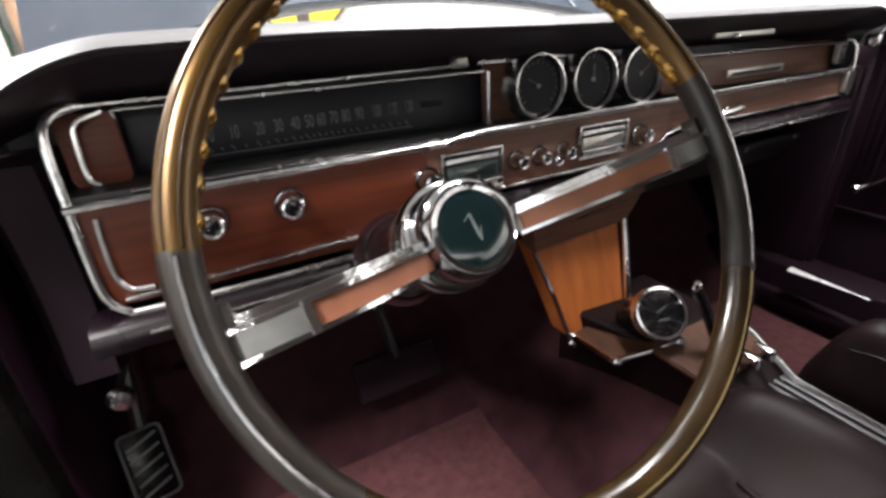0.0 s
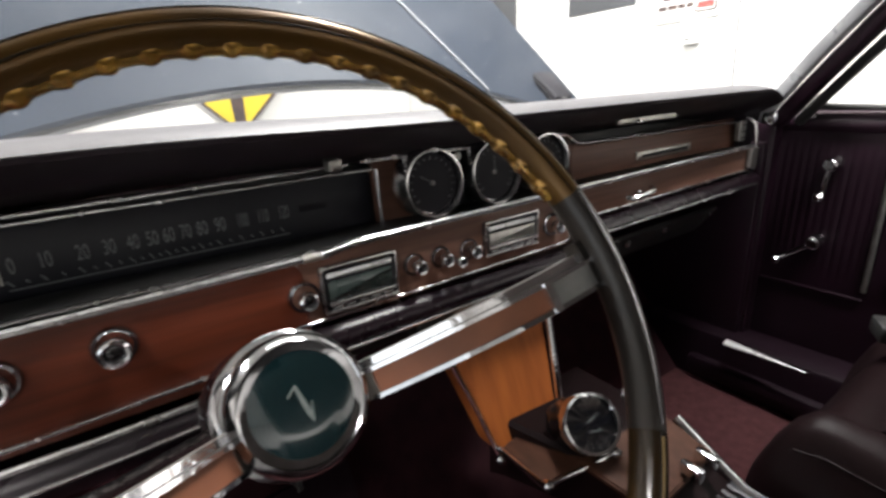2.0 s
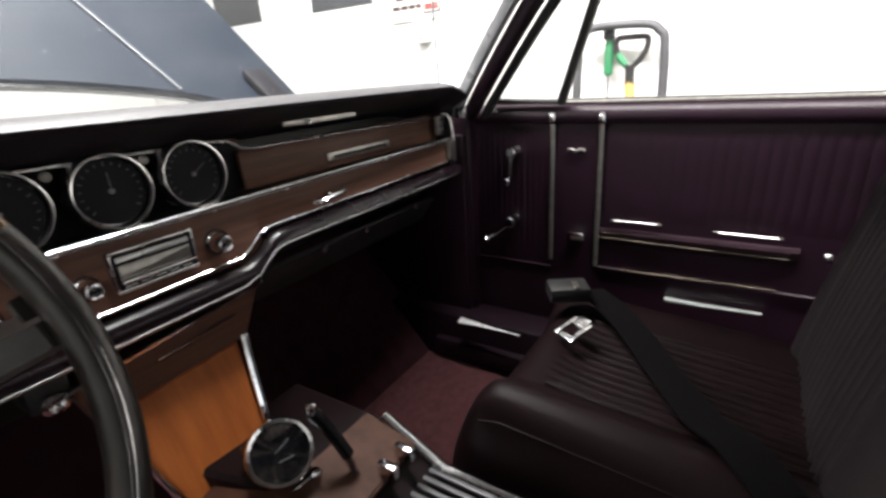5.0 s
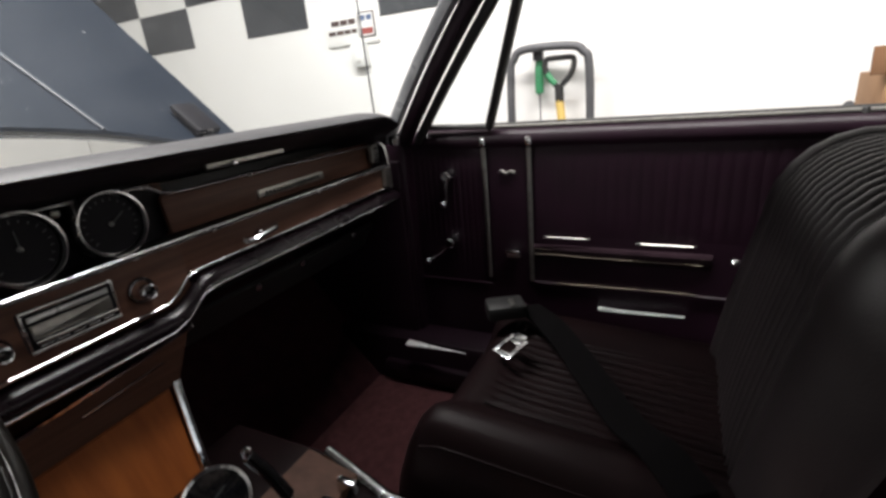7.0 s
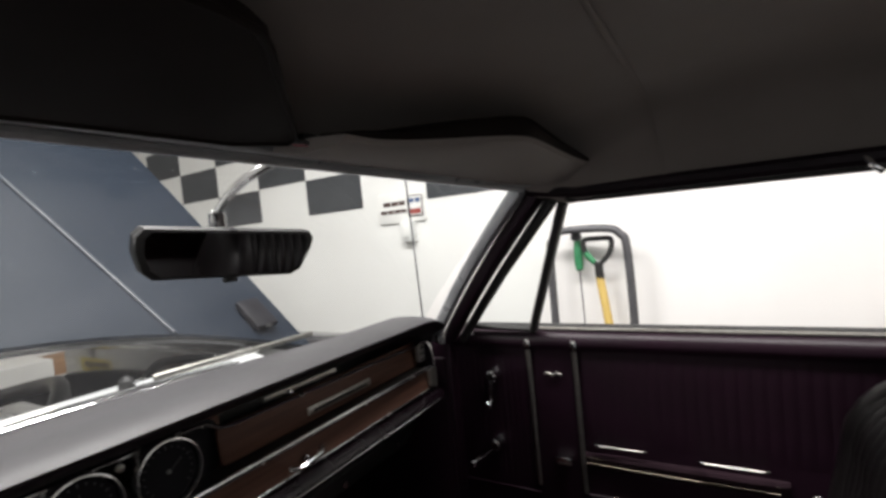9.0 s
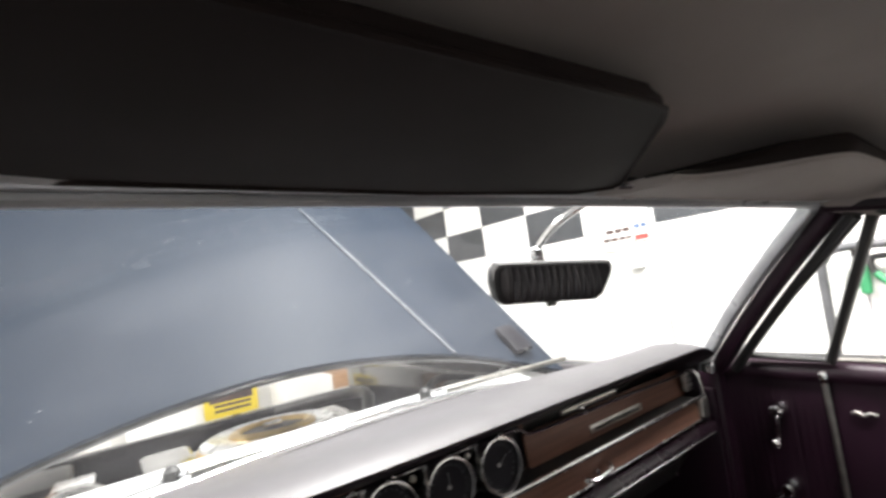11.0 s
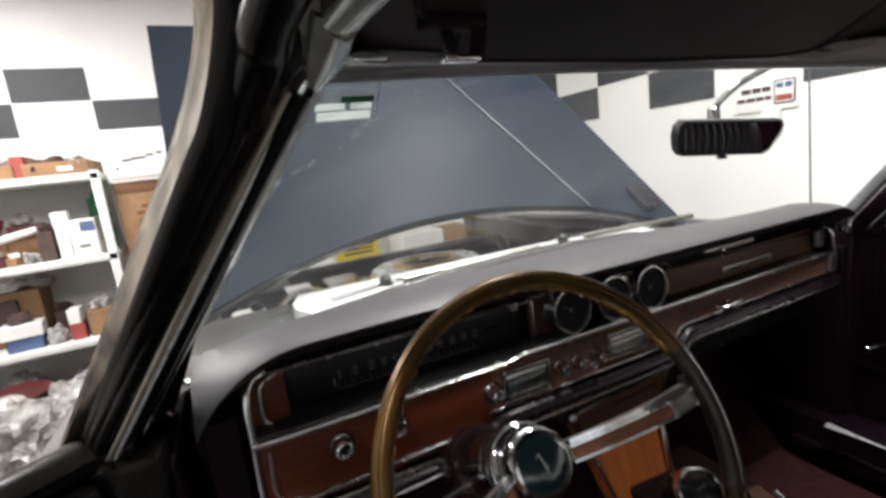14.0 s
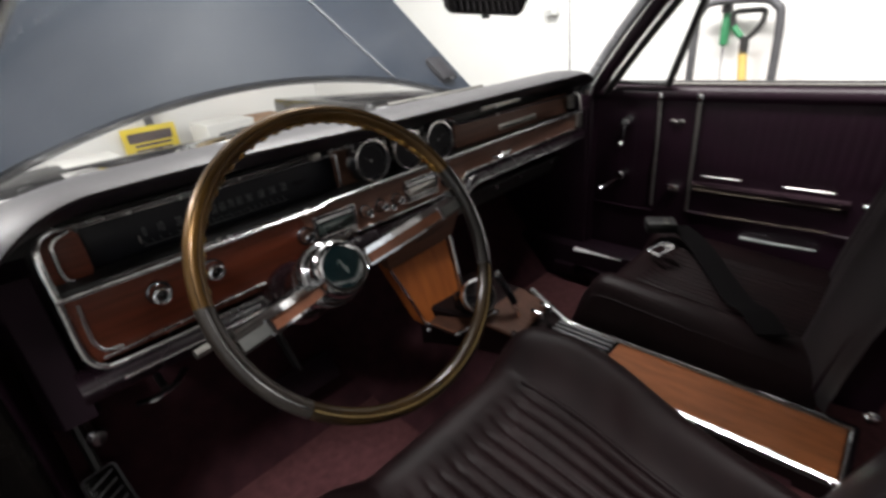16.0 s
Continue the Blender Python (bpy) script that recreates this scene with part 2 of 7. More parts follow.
def glass_material():
    m = bpy.data.materials.new("windshield_glass")
    m.use_nodes = True
    n, l = m.node_tree.nodes, m.node_tree.links
    n.clear()
    out, mix, tr, gl, fr = (n.new("ShaderNode" + k) for k in ("OutputMaterial", "MixShader", "BsdfTransparent", "BsdfGlossy", "LayerWeight"))
    pw, ma = n.new("ShaderNodeMath"), n.new("ShaderNodeMath")
    pw.operation, ma.operation = "POWER", "MULTIPLY_ADD"
    pw.inputs[1].default_value, ma.inputs[1].default_value, ma.inputs[2].default_value = 5.0, 0.9, 0.055
    tr.inputs[0].default_value = (0.93, 0.96, 0.95, 1)
    gl.inputs["Roughness"].default_value = 0.02
    l.new(fr.outputs["Facing"], pw.inputs[0]), l.new(pw.outputs[0], ma.inputs[0])
    l.new(ma.outputs[0], mix.inputs[0]), l.new(tr.outputs[0], mix.inputs[1]), l.new(gl.outputs[0], mix.inputs[2])
    tc, n1, n2 = n.new("ShaderNodeTexCoord"), n.new("ShaderNodeTexNoise"), n.new("ShaderNodeTexNoise")
    n1.inputs["Scale"].default_value, n1.inputs["Detail"].default_value = 5.0, 4.0
    n2.inputs["Scale"].default_value, n2.inputs["Detail"].default_value = 130.0, 2.0
    r1, r2 = n.new("ShaderNodeMapRange"), n.new("ShaderNodeMapRange")
    for k, r, lo, hi, a, b in ((n1, r1, 0.45, 0.75, 0.004, 0.022), (n2, r2, 0.72, 0.80, 0.0, 0.25)):
        l.new(tc.outputs["Object"], k.inputs["Vector"])
        l.new(k.outputs[0], r.inputs[0])
        r.inputs["From Min"].default_value, r.inputs["From Max"].default_value = lo, hi
        r.inputs["To Min"].default_value, r.inputs["To Max"].default_value = a, b
    add, dust, mix2 = n.new("ShaderNodeMath"), n.new("ShaderNodeBsdfTranslucent"), n.new("ShaderNodeMixShader")
    dust.inputs[0].default_value = (0.7, 0.72, 0.74, 1)
    l.new(r1.outputs[0], add.inputs[0]), l.new(r2.outputs[0], add.inputs[1])
    l.new(add.outputs[0], mix2.inputs[0]), l.new(mix.outputs[0], mix2.inputs[1]), l.new(dust.outputs[0], mix2.inputs[2])
    l.new(mix2.outputs[0], out.inputs[0])
    return m


M["glass"] = glass_material()


def decal_material():
    m = bpy.data.materials.new("printed_decal")
    m.use_nodes = True
    n, l = m.node_tree.nodes, m.node_tree.links
    n.clear()
    out, mix, tl, df = (n.new("ShaderNode" + k) for k in ("OutputMaterial", "MixShader", "BsdfTranslucent", "BsdfDiffuse"))
    tl.inputs[0].default_value = df.inputs[0].default_value = (0.85, 0.87, 0.86, 1)
    mix.inputs[0].default_value = 0.35
    l.new(tl.outputs[0], mix.inputs[1]), l.new(df.outputs[0], mix.inputs[2]), l.new(mix.outputs[0], out.inputs[0])
    return m


M["decal"] = decal_material()
M["beige"] = varied("worn_bright_strip", (0.46, 0.42, 0.36), (0.34, 0.31, 0.27), 0.28, 0.7, scale=40, bump=0.05)
M["maroon"] = varied("maroon_paint", (0.10, 0.018, 0.022), (0.07, 0.014, 0.016), 0.35, 0, scale=9, bump=0.05)
M["bag"] = varied("clear_plastic_bag", (0.52, 0.50, 0.48), (0.14, 0.125, 0.115), 0.2, 0, scale=22, bump=0.35, fine=45, dist=0.012)
M["mirror"] = principled("mirror_glass", (0.8, 0.8, 0.82), 0.02, 1.0)


# ---- mesh tools ----
def part(name, bm, mat, parent=None, label="", smooth=True):
    me = bpy.data.meshes.new(name)
    bmesh.ops.recalc_face_normals(bm, faces=bm.faces)
    bm.to_mesh(me)
    bm.free()
    if smooth:
        for p in me.polygons:
            p.use_smooth = True
        me.set_sharp_from_angle(angle=radians(38))
    me.materials.append(M[mat] if isinstance(mat, str) else mat)
    ob = new(name, me)
    ob.parent = parent
    if label:
        ob["label"] = label
    return ob


def thing(name, label, category, group="", kind="", at=(0, 0, 0)):
    ob = new(name)
    ob.location = at
    ob.empty_display_size = 0.02
    tagged(ob, label, category, group, kind)
    return ob


def solo(name, bm, mat, label, category, group="", kind="", smooth=True):
    return tagged(part(name, bm, mat, None, "", smooth), label, category, group, kind)


def box(c, s, bevel=0.0, seg=2, m=None, bm=None):
    """A box with centre c and sizes s, bevelled."""
    own = bmesh.new()
    bmesh.ops.create_cube(own, size=1.0)
    for v in own.verts:
        v.co = Vector((v.co.x * s[0], v.co.y * s[1], v.co.z * s[2]))
    if bevel:
        bmesh.ops.bevel(own, geom=own.edges[:], offset=bevel, segments=seg, affect="EDGES", profile=0.5)
    t = Matrix.Translation(c) if m is None else Matrix.Translation(c) @ m
    bmesh.ops.transform(own, matrix=t, verts=own.verts)
    return merge(bm, own)


def merge(bm, own):
    if bm is None:
        return own
    me = bpy.data.meshes.new("tmp")
    own.to_mesh(me)
    own.free()
    bm.from_mesh(me)
    bpy.data.meshes.remove(me)
    return bm


def loft(rings, closed=True, caps=True, bm=None):
    """Skin over rings of points, each of the same count."""
    own = bmesh.new()
    vs = [[own.verts.new(p) for p in r] for r in rings]
    n = len(rings[0])
    for a, b in zip(vs, vs[1:]):
        for i in range(n if closed else n - 1):
            j = (i + 1) % n
            own.faces.new((a[i], a[j], b[j], b[i]))
    if caps and closed:
        own.faces.new(vs[0])
        own.faces.new(vs[-1])
    return merge(bm, own)


def smooth_path(pts, steps=6):
    """Catmull-Rom through points."""
    P = [Vector(p) for p in pts]
    if len(P) < 3:
        return P
    P = [P[0] * 2 - P[1], *P, P[-1] * 2 - P[-2]]
    out = []
    for a, b, c, d in zip(P, P[1:], P[2:], P[3:]):
        for k in range(steps):
            t = k / steps
            out.append(0.5 * (2 * b + (c - a) * t + (2 * a - 5 * b + 4 * c - d) * t * t + (3 * b - a - 3 * c + d) * t ** 3))
    out.append(P[-2])
    return out


def sweep(path, r, r2=None, n=10, closed=False, up=(0, 0, 1), bm=None, power=1.0, ends=(1.0, 1.0)):
    """A tube along a path, of radius r across and r2 along up; power under 1 squares its section, ends scale it from start to end."""
    P = [Vector(p) for p in path]
    r2 = r2 or r
    rings = []
    for i, p in enumerate(P):
        a = P[i - 1] if (i or closed) else P[i]
        b = P[(i + 1) % len(P)] if (i < len(P) - 1 or closed) else P[i]
        t = (b - a).normalized()
        s = t.cross(Vector(up))
        if s.length < 1e-4:
            s = t.cross(Vector((1, 0, 0)))
        s.normalize()
        u = s.cross(t).normalized()
        g = ends[0] + (ends[1] - ends[0]) * i / max(1, len(P) - 1)
        ring = []
        for k in range(n):
            an = 2 * math.pi * (k + 0.5) / n
            ca, sa = math.cos(an), math.sin(an)
            ring.append(p + s * (math.copysign(abs(ca) ** power, ca) * r * g) + u * (math.copysign(abs(sa) ** power, sa) * r2 * g))
        rings.append(ring)
    if closed:
        rings.append(rings[0])
    own = loft(rings, caps=not closed)
    if closed:
        bmesh.ops.remove_doubles(own, verts=own.verts, dist=1e-6)
    return merge(bm, own)


def lathe(profile, m=None, n=28, bm=None):
    """Turn (radius, height) pairs round z, then place by m."""
    m = m or Matrix()
    rings = [[m @ Vector((max(r, 1e-4) * math.cos(2 * math.pi * k / n), max(r, 1e-4) * math.sin(2 * math.pi * k / n), h)) for k in range(n)] for r, h in profile]
    return loft(rings, bm=bm)


def slab(outline, depth, m=None, bevel=0.0, bm=None):
    """A flat piece from an outline in x, y, with a thickness along z, placed by m."""
    own = bmesh.new()
    f = own.faces.new([own.verts.new((x, y, 0)) for x, y in outline])
    ext = bmesh.ops.extrude_face_region(own, geom=[f])
    bmesh.ops.translate(own, vec=(0, 0, depth), verts=[v for v in ext["geom"] if isinstance(v, bmesh.types.BMVert)])
    if bevel:
        top = [e for e in own.edges if all(abs(v.co.z - depth) < 1e-6 for v in e.verts)]
        bmesh.ops.bevel(own, geom=top, offset=bevel, segments=2, affect="EDGES", profile=0.5)
    if m is not None:
        bmesh.ops.transform(own, matrix=m, verts=own.verts)
    return merge(bm, own)


def rounded(x0, y0, x1, y1, r, n=5):
    pts = []
    for cx, cy, a in ((x1 - r, y1 - r, 0), (x0 + r, y1 - r, 90), (x0 + r, y0 + r, 180), (x1 - r, y0 + r, 270)):
        for k in range(n + 1):
            t = radians(a + 90 * k / n)
            pts.append((cx + r * math.cos(t), cy + r * math.sin(t)))
    return pts


def facing(origin, normal, up=(0, 0, 1)):
    """A pose whose z runs along normal, and y as near to up as can be."""
    z = Vector(normal).normalized()
    x = Vector(up).cross(z).normalized()
    y = z.cross(x)
    return Matrix.Translation(origin) @ Matrix((x, y, z)).transposed().to_4x4()


def writing(text, size, m, mat, parent, name="lettering", squash=1.0):
    c = bpy.data.curves.new(name, "FONT")
    c.body, c.size, c.align_x, c.align_y, c.extrude = text, size, "CENTER", "CENTER", 0.0002
    tmp = new("tmp", c)
    me = bpy.data.meshes.new_from_object(tmp)
    bpy.data.objects.remove(tmp)
    weld = bmesh.new()
    weld.from_mesh(me)
    bmesh.ops.remove_doubles(weld, verts=weld.verts, dist=1e-5)
    weld.to_mesh(me)
    weld.free()
    me.transform(m @ Matrix.Diagonal((squash, 1, 1, 1)))
    me.materials.clear()
    me.materials.append(M[mat])
    me.name = name
    ob = new(name, me)
    ob.parent = parent
    return ob


BACK = (0, -1, 0)  # towards the driver

# ---- garage ----
WX, WY, LX, BY, CEIL = 2.1, 3.4, -3.2, -4.2, 2.72


def wall(name, c, s, label, mat="wall"):
    return solo(name, box(c, s), mat, label, "wall", kind="structure", smooth=False)


solo("floor", box((-0.55, -0.4, -0.05), (5.9, 8.2, 0.1)), "concrete", "grey sealed concrete garage floor with faint stains", "floor", kind="structure", smooth=False)
solo("ceiling", box((-0.55, -0.4, CEIL + 0.05), (5.9, 8.2, 0.1)), "wall", "white painted garage ceiling", "ceiling", kind="structure", smooth=False)
wall_e = wall("wall_east", (WX + 0.1, -0.4, CEIL / 2), (0.2, 7.98, CEIL), "white painted garage wall with a charcoal checker band")
wall_n = wall("wall_north", (-0.55, WY + 0.1, CEIL / 2), (5.29, 0.2, CEIL), "white painted garage wall with a charcoal checker band")
# unseen west wall, with an opening added for the fill lamp
bmw = box((LX - 0.1, 1.195, CEIL / 2), (0.2, 4.79, CEIL))
box((LX - 0.1, -3.895, CEIL / 2), (0.2, 0.99, CEIL), bm=bmw)
box((LX - 0.1, -2.30, 2.37), (0.2, 2.2, 0.7), bm=bmw)
solo("wall_west", bmw, "grey_wall", "plain pale painted garage wall, unseen, with an added opening for a fill lamp", "wall", kind="structure", smooth=False)
wall("wall_south", (-0.55, BY - 0.1, CEIL / 2), (5.29, 0.2, CEIL), "plain white painted garage wall")


def fluorescent(x, y, sx, sy):
    t = thing("ceiling_light", "white fluorescent ceiling light fitting, switched on", "ceiling light", group="garage ceiling lights")
    part("housing", box((x, y, CEIL - 0.035), (sx + 0.06, sy + 0.06, 0.07), 0.01), "shelf", t)
    return t


for lx, ly, lsx, lsy, lw in LAMPS:
    fluorescent(lx, ly, lsx, lsy)

# checker band: blocks 0.406 by 0.203
BW, BH = 0.406, 0.203
blk_e = box((0, 0, 0), (0.006, BW - 0.003, BH - 0.003), 0.0015, 1)
me_e = bpy.data.meshes.new("painted_block")
blk_e.to_mesh(me_e), blk_e.free()
me_e.materials.append(M["check"])
for row in range(3):
    for col in range(-6, 5):
        if (row + col) % 2 == 0:
            y = 1.269 + BW * (col + 0.5)
            if -1.5 < y < WY - 0.25:
                ob = new("painted_block", me_e)
                ob.location = (WX - 0.002, y, 1.41 + BH * (row + 0.5))
                ob.parent = wall_e
blk_n = box((0, 0, 0), (BW - 0.003, 0.006, BH - 0.003), 0.0015, 1)
me_n = bpy.data.meshes.new("painted_block")
blk_n.to_mesh(me_n), blk_n.free()
me_n.materials.append(M["check"])
for row in range(2):
    for col in range(-6, 7):
        if (row + col) % 2 == 0:
            ob = new("painted_block", me_n)
            ob.location = (-0.88 + BW * (col + 0.5), WY - 0.002, 1.69 + BH * (row + 0.5))
            ob.parent = wall_n

# ---- wall sign and outlet on the east wall ----
sg = thing("wall_sign", "white plastic wall sign with red and blue square, dark lettering", "sign")
SM = facing((WX, 1.02, 1.385), (-1, 0, 0))
part("plate", slab(rounded(-0.145, -0.075, 0.145, 0.075, 0.012), 0.012, SM, 0.002), "paper", sg)
part("square_border", slab(rounded(0.045, -0.05, 0.135, 0.055, 0.008), 0.004, SM @ pose(0, 0, 0.0125)), "clutter", sg)
part("square_face", slab(rounded(0.051, -0.044, 0.129, 0.049, 0.006), 0.003, SM @ pose(0, 0, 0.0145)), "paper", sg)
part("red_field", slab([(0.056, -0.038), (0.124, -0.038), (0.124, -0.012), (0.056, -0.012)], 0.003, SM @ pose(0, 0, 0.0158)), "red", sg)
for bx in (0.058, 0.094):
    part("blue_field", slab([(bx, 0.018), (bx + 0.028, 0.018), (bx + 0.028, 0.04), (bx, 0.04)], 0.003, SM @ pose(0, 0, 0.0158)), "blue", sg)
for x0, x1, z0, z1 in ((-0.105, -0.060, 0.012, 0.034), (-0.054, -0.014, 0.012, 0.034), (-0.008, 0.030, 0.012, 0.034), (-0.125, -0.085, -0.026, -0.008), (-0.080, -0.040, -0.026, -0.008), (-0.035, 0.0, -0.026, -0.008), (0.005, 0.034, -0.026, -0.008)):
    part("lettering_bar", slab([(x0, z0), (x1, z0), (x1, z1), (x0, z1)], 0.001, SM @ pose(0, 0, 0.013)), "clutter", sg)
ol = thing("light_switch", "white plastic wall switch box under the sign", "switch")
part("box", box((WX - 0.02, 0.980, 1.262), (0.04, 0.075, 0.10), 0.006), "shelf", ol)
part("rocker", box((WX - 0.044, 0.980, 1.262), (0.01, 0.03, 0.06), 0.003), "paper", ol)

# ---- hand truck, shovel and trimmer at the east wall ----
ht = thing("hand_truck", "dark grey tubular hand truck standing against the white wall", "hand truck")
loop = smooth_path([(1.98, 0.245, 0.12), (2.0, 0.242, 0.7), (2.005, 0.240, 1.10), (2.006, 0.226, 1.165), (2.007, 0.185, 1.198), (2.007, 0.02, 1.196), (2.006, -0.035, 1.172), (2.005, -0.058, 1.10), (2.0, -0.062, 0.7), (1.98, -0.05, 0.12)], 5)
part("frame_tube", sweep(loop, 0.0155, n=10, up=(1, 0, 0)), "grey_tube", ht)
for z in (0.2, 0.5, 0.78):
    part("crossbar", box((1.99, 0.102, z), (0.015, 0.27, 0.03), 0.004), "grey_tube", ht)
part("toe_plate", box((1.87, 0.102, 0.03), (0.24, 0.36, 0.012), 0.003), "grey_tube", ht)
for wy in (0.3, -0.1):
    w = part("wheel", lathe([(0.02, -0.025), (0.1, -0.025), (0.12, -0.012), (0.12, 0.012), (0.1, 0.025), (0.02, 0.025)], facing((2.0, wy, 0.12), (0, 1, 0))), "black", ht)
sv = thing("shovel", "shovel with yellow ash shaft and black D grip", "shovel")
grip = smooth_path([(2.03, 0.060, 1.052), (2.032, 0.090, 1.082), (2.034, 0.108, 1.112), (2.034, 0.112, 1.145), (2.034, 0.100, 1.157), (2.034, 0.058, 1.158), (2.034, 0.014, 1.157), (2.034, 0.003, 1.145), (2.034, 0.008, 1.112), (2.032, 0.026, 1.082), (2.03, 0.056, 1.052)], 5)
part("grip", sweep(grip, 0.0105, n=8, up=(1, 0, 0)), "black", sv)
part("grip_wrap", sweep([(2.0335, 0.104, 1.104), (2.0315, 0.086, 1.080), (2.0305, 0.072, 1.064)], 0.0125, n=10), "green", sv, "green tape round the grip")
part("socket", sweep([(2.03, 0.058, 1.060), (2.028, 0.056, 1.00)], 0.017, n=10), "black", sv)
part("shaft", sweep([(2.028, 0.057, 1.008), (2.0, -0.03, 0.3)], 0.0165, n=10), "ash", sv)
part("blade", slab(rounded(-0.11, -0.28, 0.11, 0.0, 0.05), 0.006, facing((2.0, -0.03, 0.31), (-1, 0, 0)), 0.002), "grey_tube", sv)
tr = thing("hand_sprayer", "green plastic garden tool handle hung beside the shovel", "garden tool")
part("grip", lathe([(0.006, 0.0), (0.016, 0.008), (0.018, 0.04), (0.017, 0.09), (0.013, 0.125)], pose(2.055, 0.140, 1.030), 16), "green", tr)
part("collar", box((2.050, 0.142, 1.180), (0.035, 0.040, 0.050), 0.01), "grey_tube", tr)
part("rod", sweep([(2.055, 0.140, 1.03), (2.06, 0.128, 0.25)], 0.0028, n=6), "grey_tube", tr)

cb = thing("cardboard_box", "open brown cardboard box standing on a low stand", "box")
part("box_body", box((1.735, -1.045, 0.8275), (0.21, 0.50, 0.415), 0.004), "card", cb)
part("flap", box((1.625, -1.01, 1.066), (0.008, 0.498, 0.064), 0.002, m=Matrix.Rotation(radians(6), 4, "Y")), "card_dark", cb, "darker raised flap")
part("opening", box((1.6285, -1.06, 0.945), (0.004, 0.36, 0.13), 0.001), "clutter", cb, "dark hand hole")
part("side_flap", box((1.60, -1.05, 1.020), (0.055, 0.37, 0.006), 0.002, m=Matrix.Rotation(radians(-22), 4, "Y")), "card", cb)
st = thing("metal_stand", "grey tube metal stand below the cardboard box", "stand")
for yy in (-0.80, -1.42):
    part("side_frame", sweep(smooth_path([(1.72, yy, 0.0), (1.72, yy, 0.86), (1.76, yy, 0.92), (1.88, yy, 0.92), (1.92, yy, 0.86), (1.92, yy, 0.0)], 4), 0.014, n=8, up=(0, 1, 0)), "grey_tube", st)
part("shelf_board", box((1.82, -1.11, 0.6), (0.3, 0.64, 0.03), 0.004), "grey_tube", st)

# ---- shelf unit on the north wall ----
su = thing("shelf_unit", "white shelf unit crammed with boxes and car parts", "shelf")
for px in (-2.35, -0.86):
    for py in (2.86, 3.32):
        part("post", box((px, py, 0.715), (0.045, 0.04, 1.43), 0.004), "shelf", su)
SHELVES = [0.47, 0.94, 1.40]
for z in SHELVES:
    part("shelf_board", box((-1.605, 3.09, z), (1.53, 0.5, 0.04), 0.004), "shelf", su)
part("back_board", box((-1.6, 3.35, 0.75), (1.46, 0.01, 1.4), 0.002), "shelf", su)
rnd = random.Random(11)
WORDS = {"card": "brown cardboard", "paper": "white cardboard", "red": "red printed", "clutter": "dark oily", "blue": "blue printed", "yellow": "yellow printed", "grey_tube": "grey metal", "maroon": "maroon", "green": "green printed"}
CLUT = ["card", "paper", "maroon", "clutter", "clutter", "card", "paper", "card", "grey_tube", "paper", "clutter", "maroon", "paper"]


def crumpled(c, s, seed):
    own = bmesh.new()
    bmesh.ops.create_icosphere(own, subdivisions=4, radius=1.0)
    off = Vector((seed * 37.1, seed * 11.3, 5.0))
    for v in own.verts:
        k = 0.72 + 0.75 * noise.turbulence(v.co * 1.4 + off, 4, True)
        v.co = Vector((c[0] + v.co.x * s[0] * k, c[1] + v.co.y * s[1] * k, max(c[2] + v.co.z * s[2] * k, c[2] - s[2] * 0.8)))
    return own


for px3, w3, col3 in ((-1.03, 0.30, "card"), (-1.36, 0.29, "card"), (-1.72, 0.32, "card"), (-2.08, 0.3, "paper")):
    tray = thing("parts_tray", "open cardboard tray of bagged parts on the top shelf", "tray", group="trays on the shelf")
    part("tray_base", box((px3, 3.06, 1.4255), (w3, 0.36, 0.008), 0.002), col3, tray)
    for sgn in (-1, 1):
        part("tray_wall", box((px3 + sgn * (w3 / 2 - 0.003), 3.06, 1.462), (0.006, 0.35, 0.066), 0.001), col3, tray)
        part("tray_wall", box((px3, 3.06 + sgn * 0.177, 1.462), (w3 - 0.014, 0.006, 0.066), 0.001), col3, tray)
    part("tray_label", box((px3 + 0.04, 2.8788, 1.455), (0.07, 0.0012, 0.022)), "paper", tray)
    for k3 in range(4):
        solo("plastic_bag", crumpled((px3 - w3 * 0.3 + w3 * 0.2 * k3, 2.98 + 0.05 * (k3 % 3), 1.466 + 0.014 * (k3 % 2)), (w3 * 0.17, 0.09, 0.046), px3 + k3), rnd.choice(["bag", "bag", "paper", "clutter"]), "crumpled bag of small parts lying in a tray", "bag", group="bags on the shelf", smooth=False)
solo("parts_box", box((-1.20, 3.0, 1.48), (0.06, 0.2, 0.12), 0.003, 1), "red", "red printed box standing between two trays", "box", group="boxes on the shelf")
LAYERS = [(0.0, 2.90, 1.0), (0.47, 2.90, 0.9), (0.94, 2.90, 0.9), (0.0, 3.10, 1.7), (0.47, 3.10, 1.7), (0.94, 3.10, 1.5)]
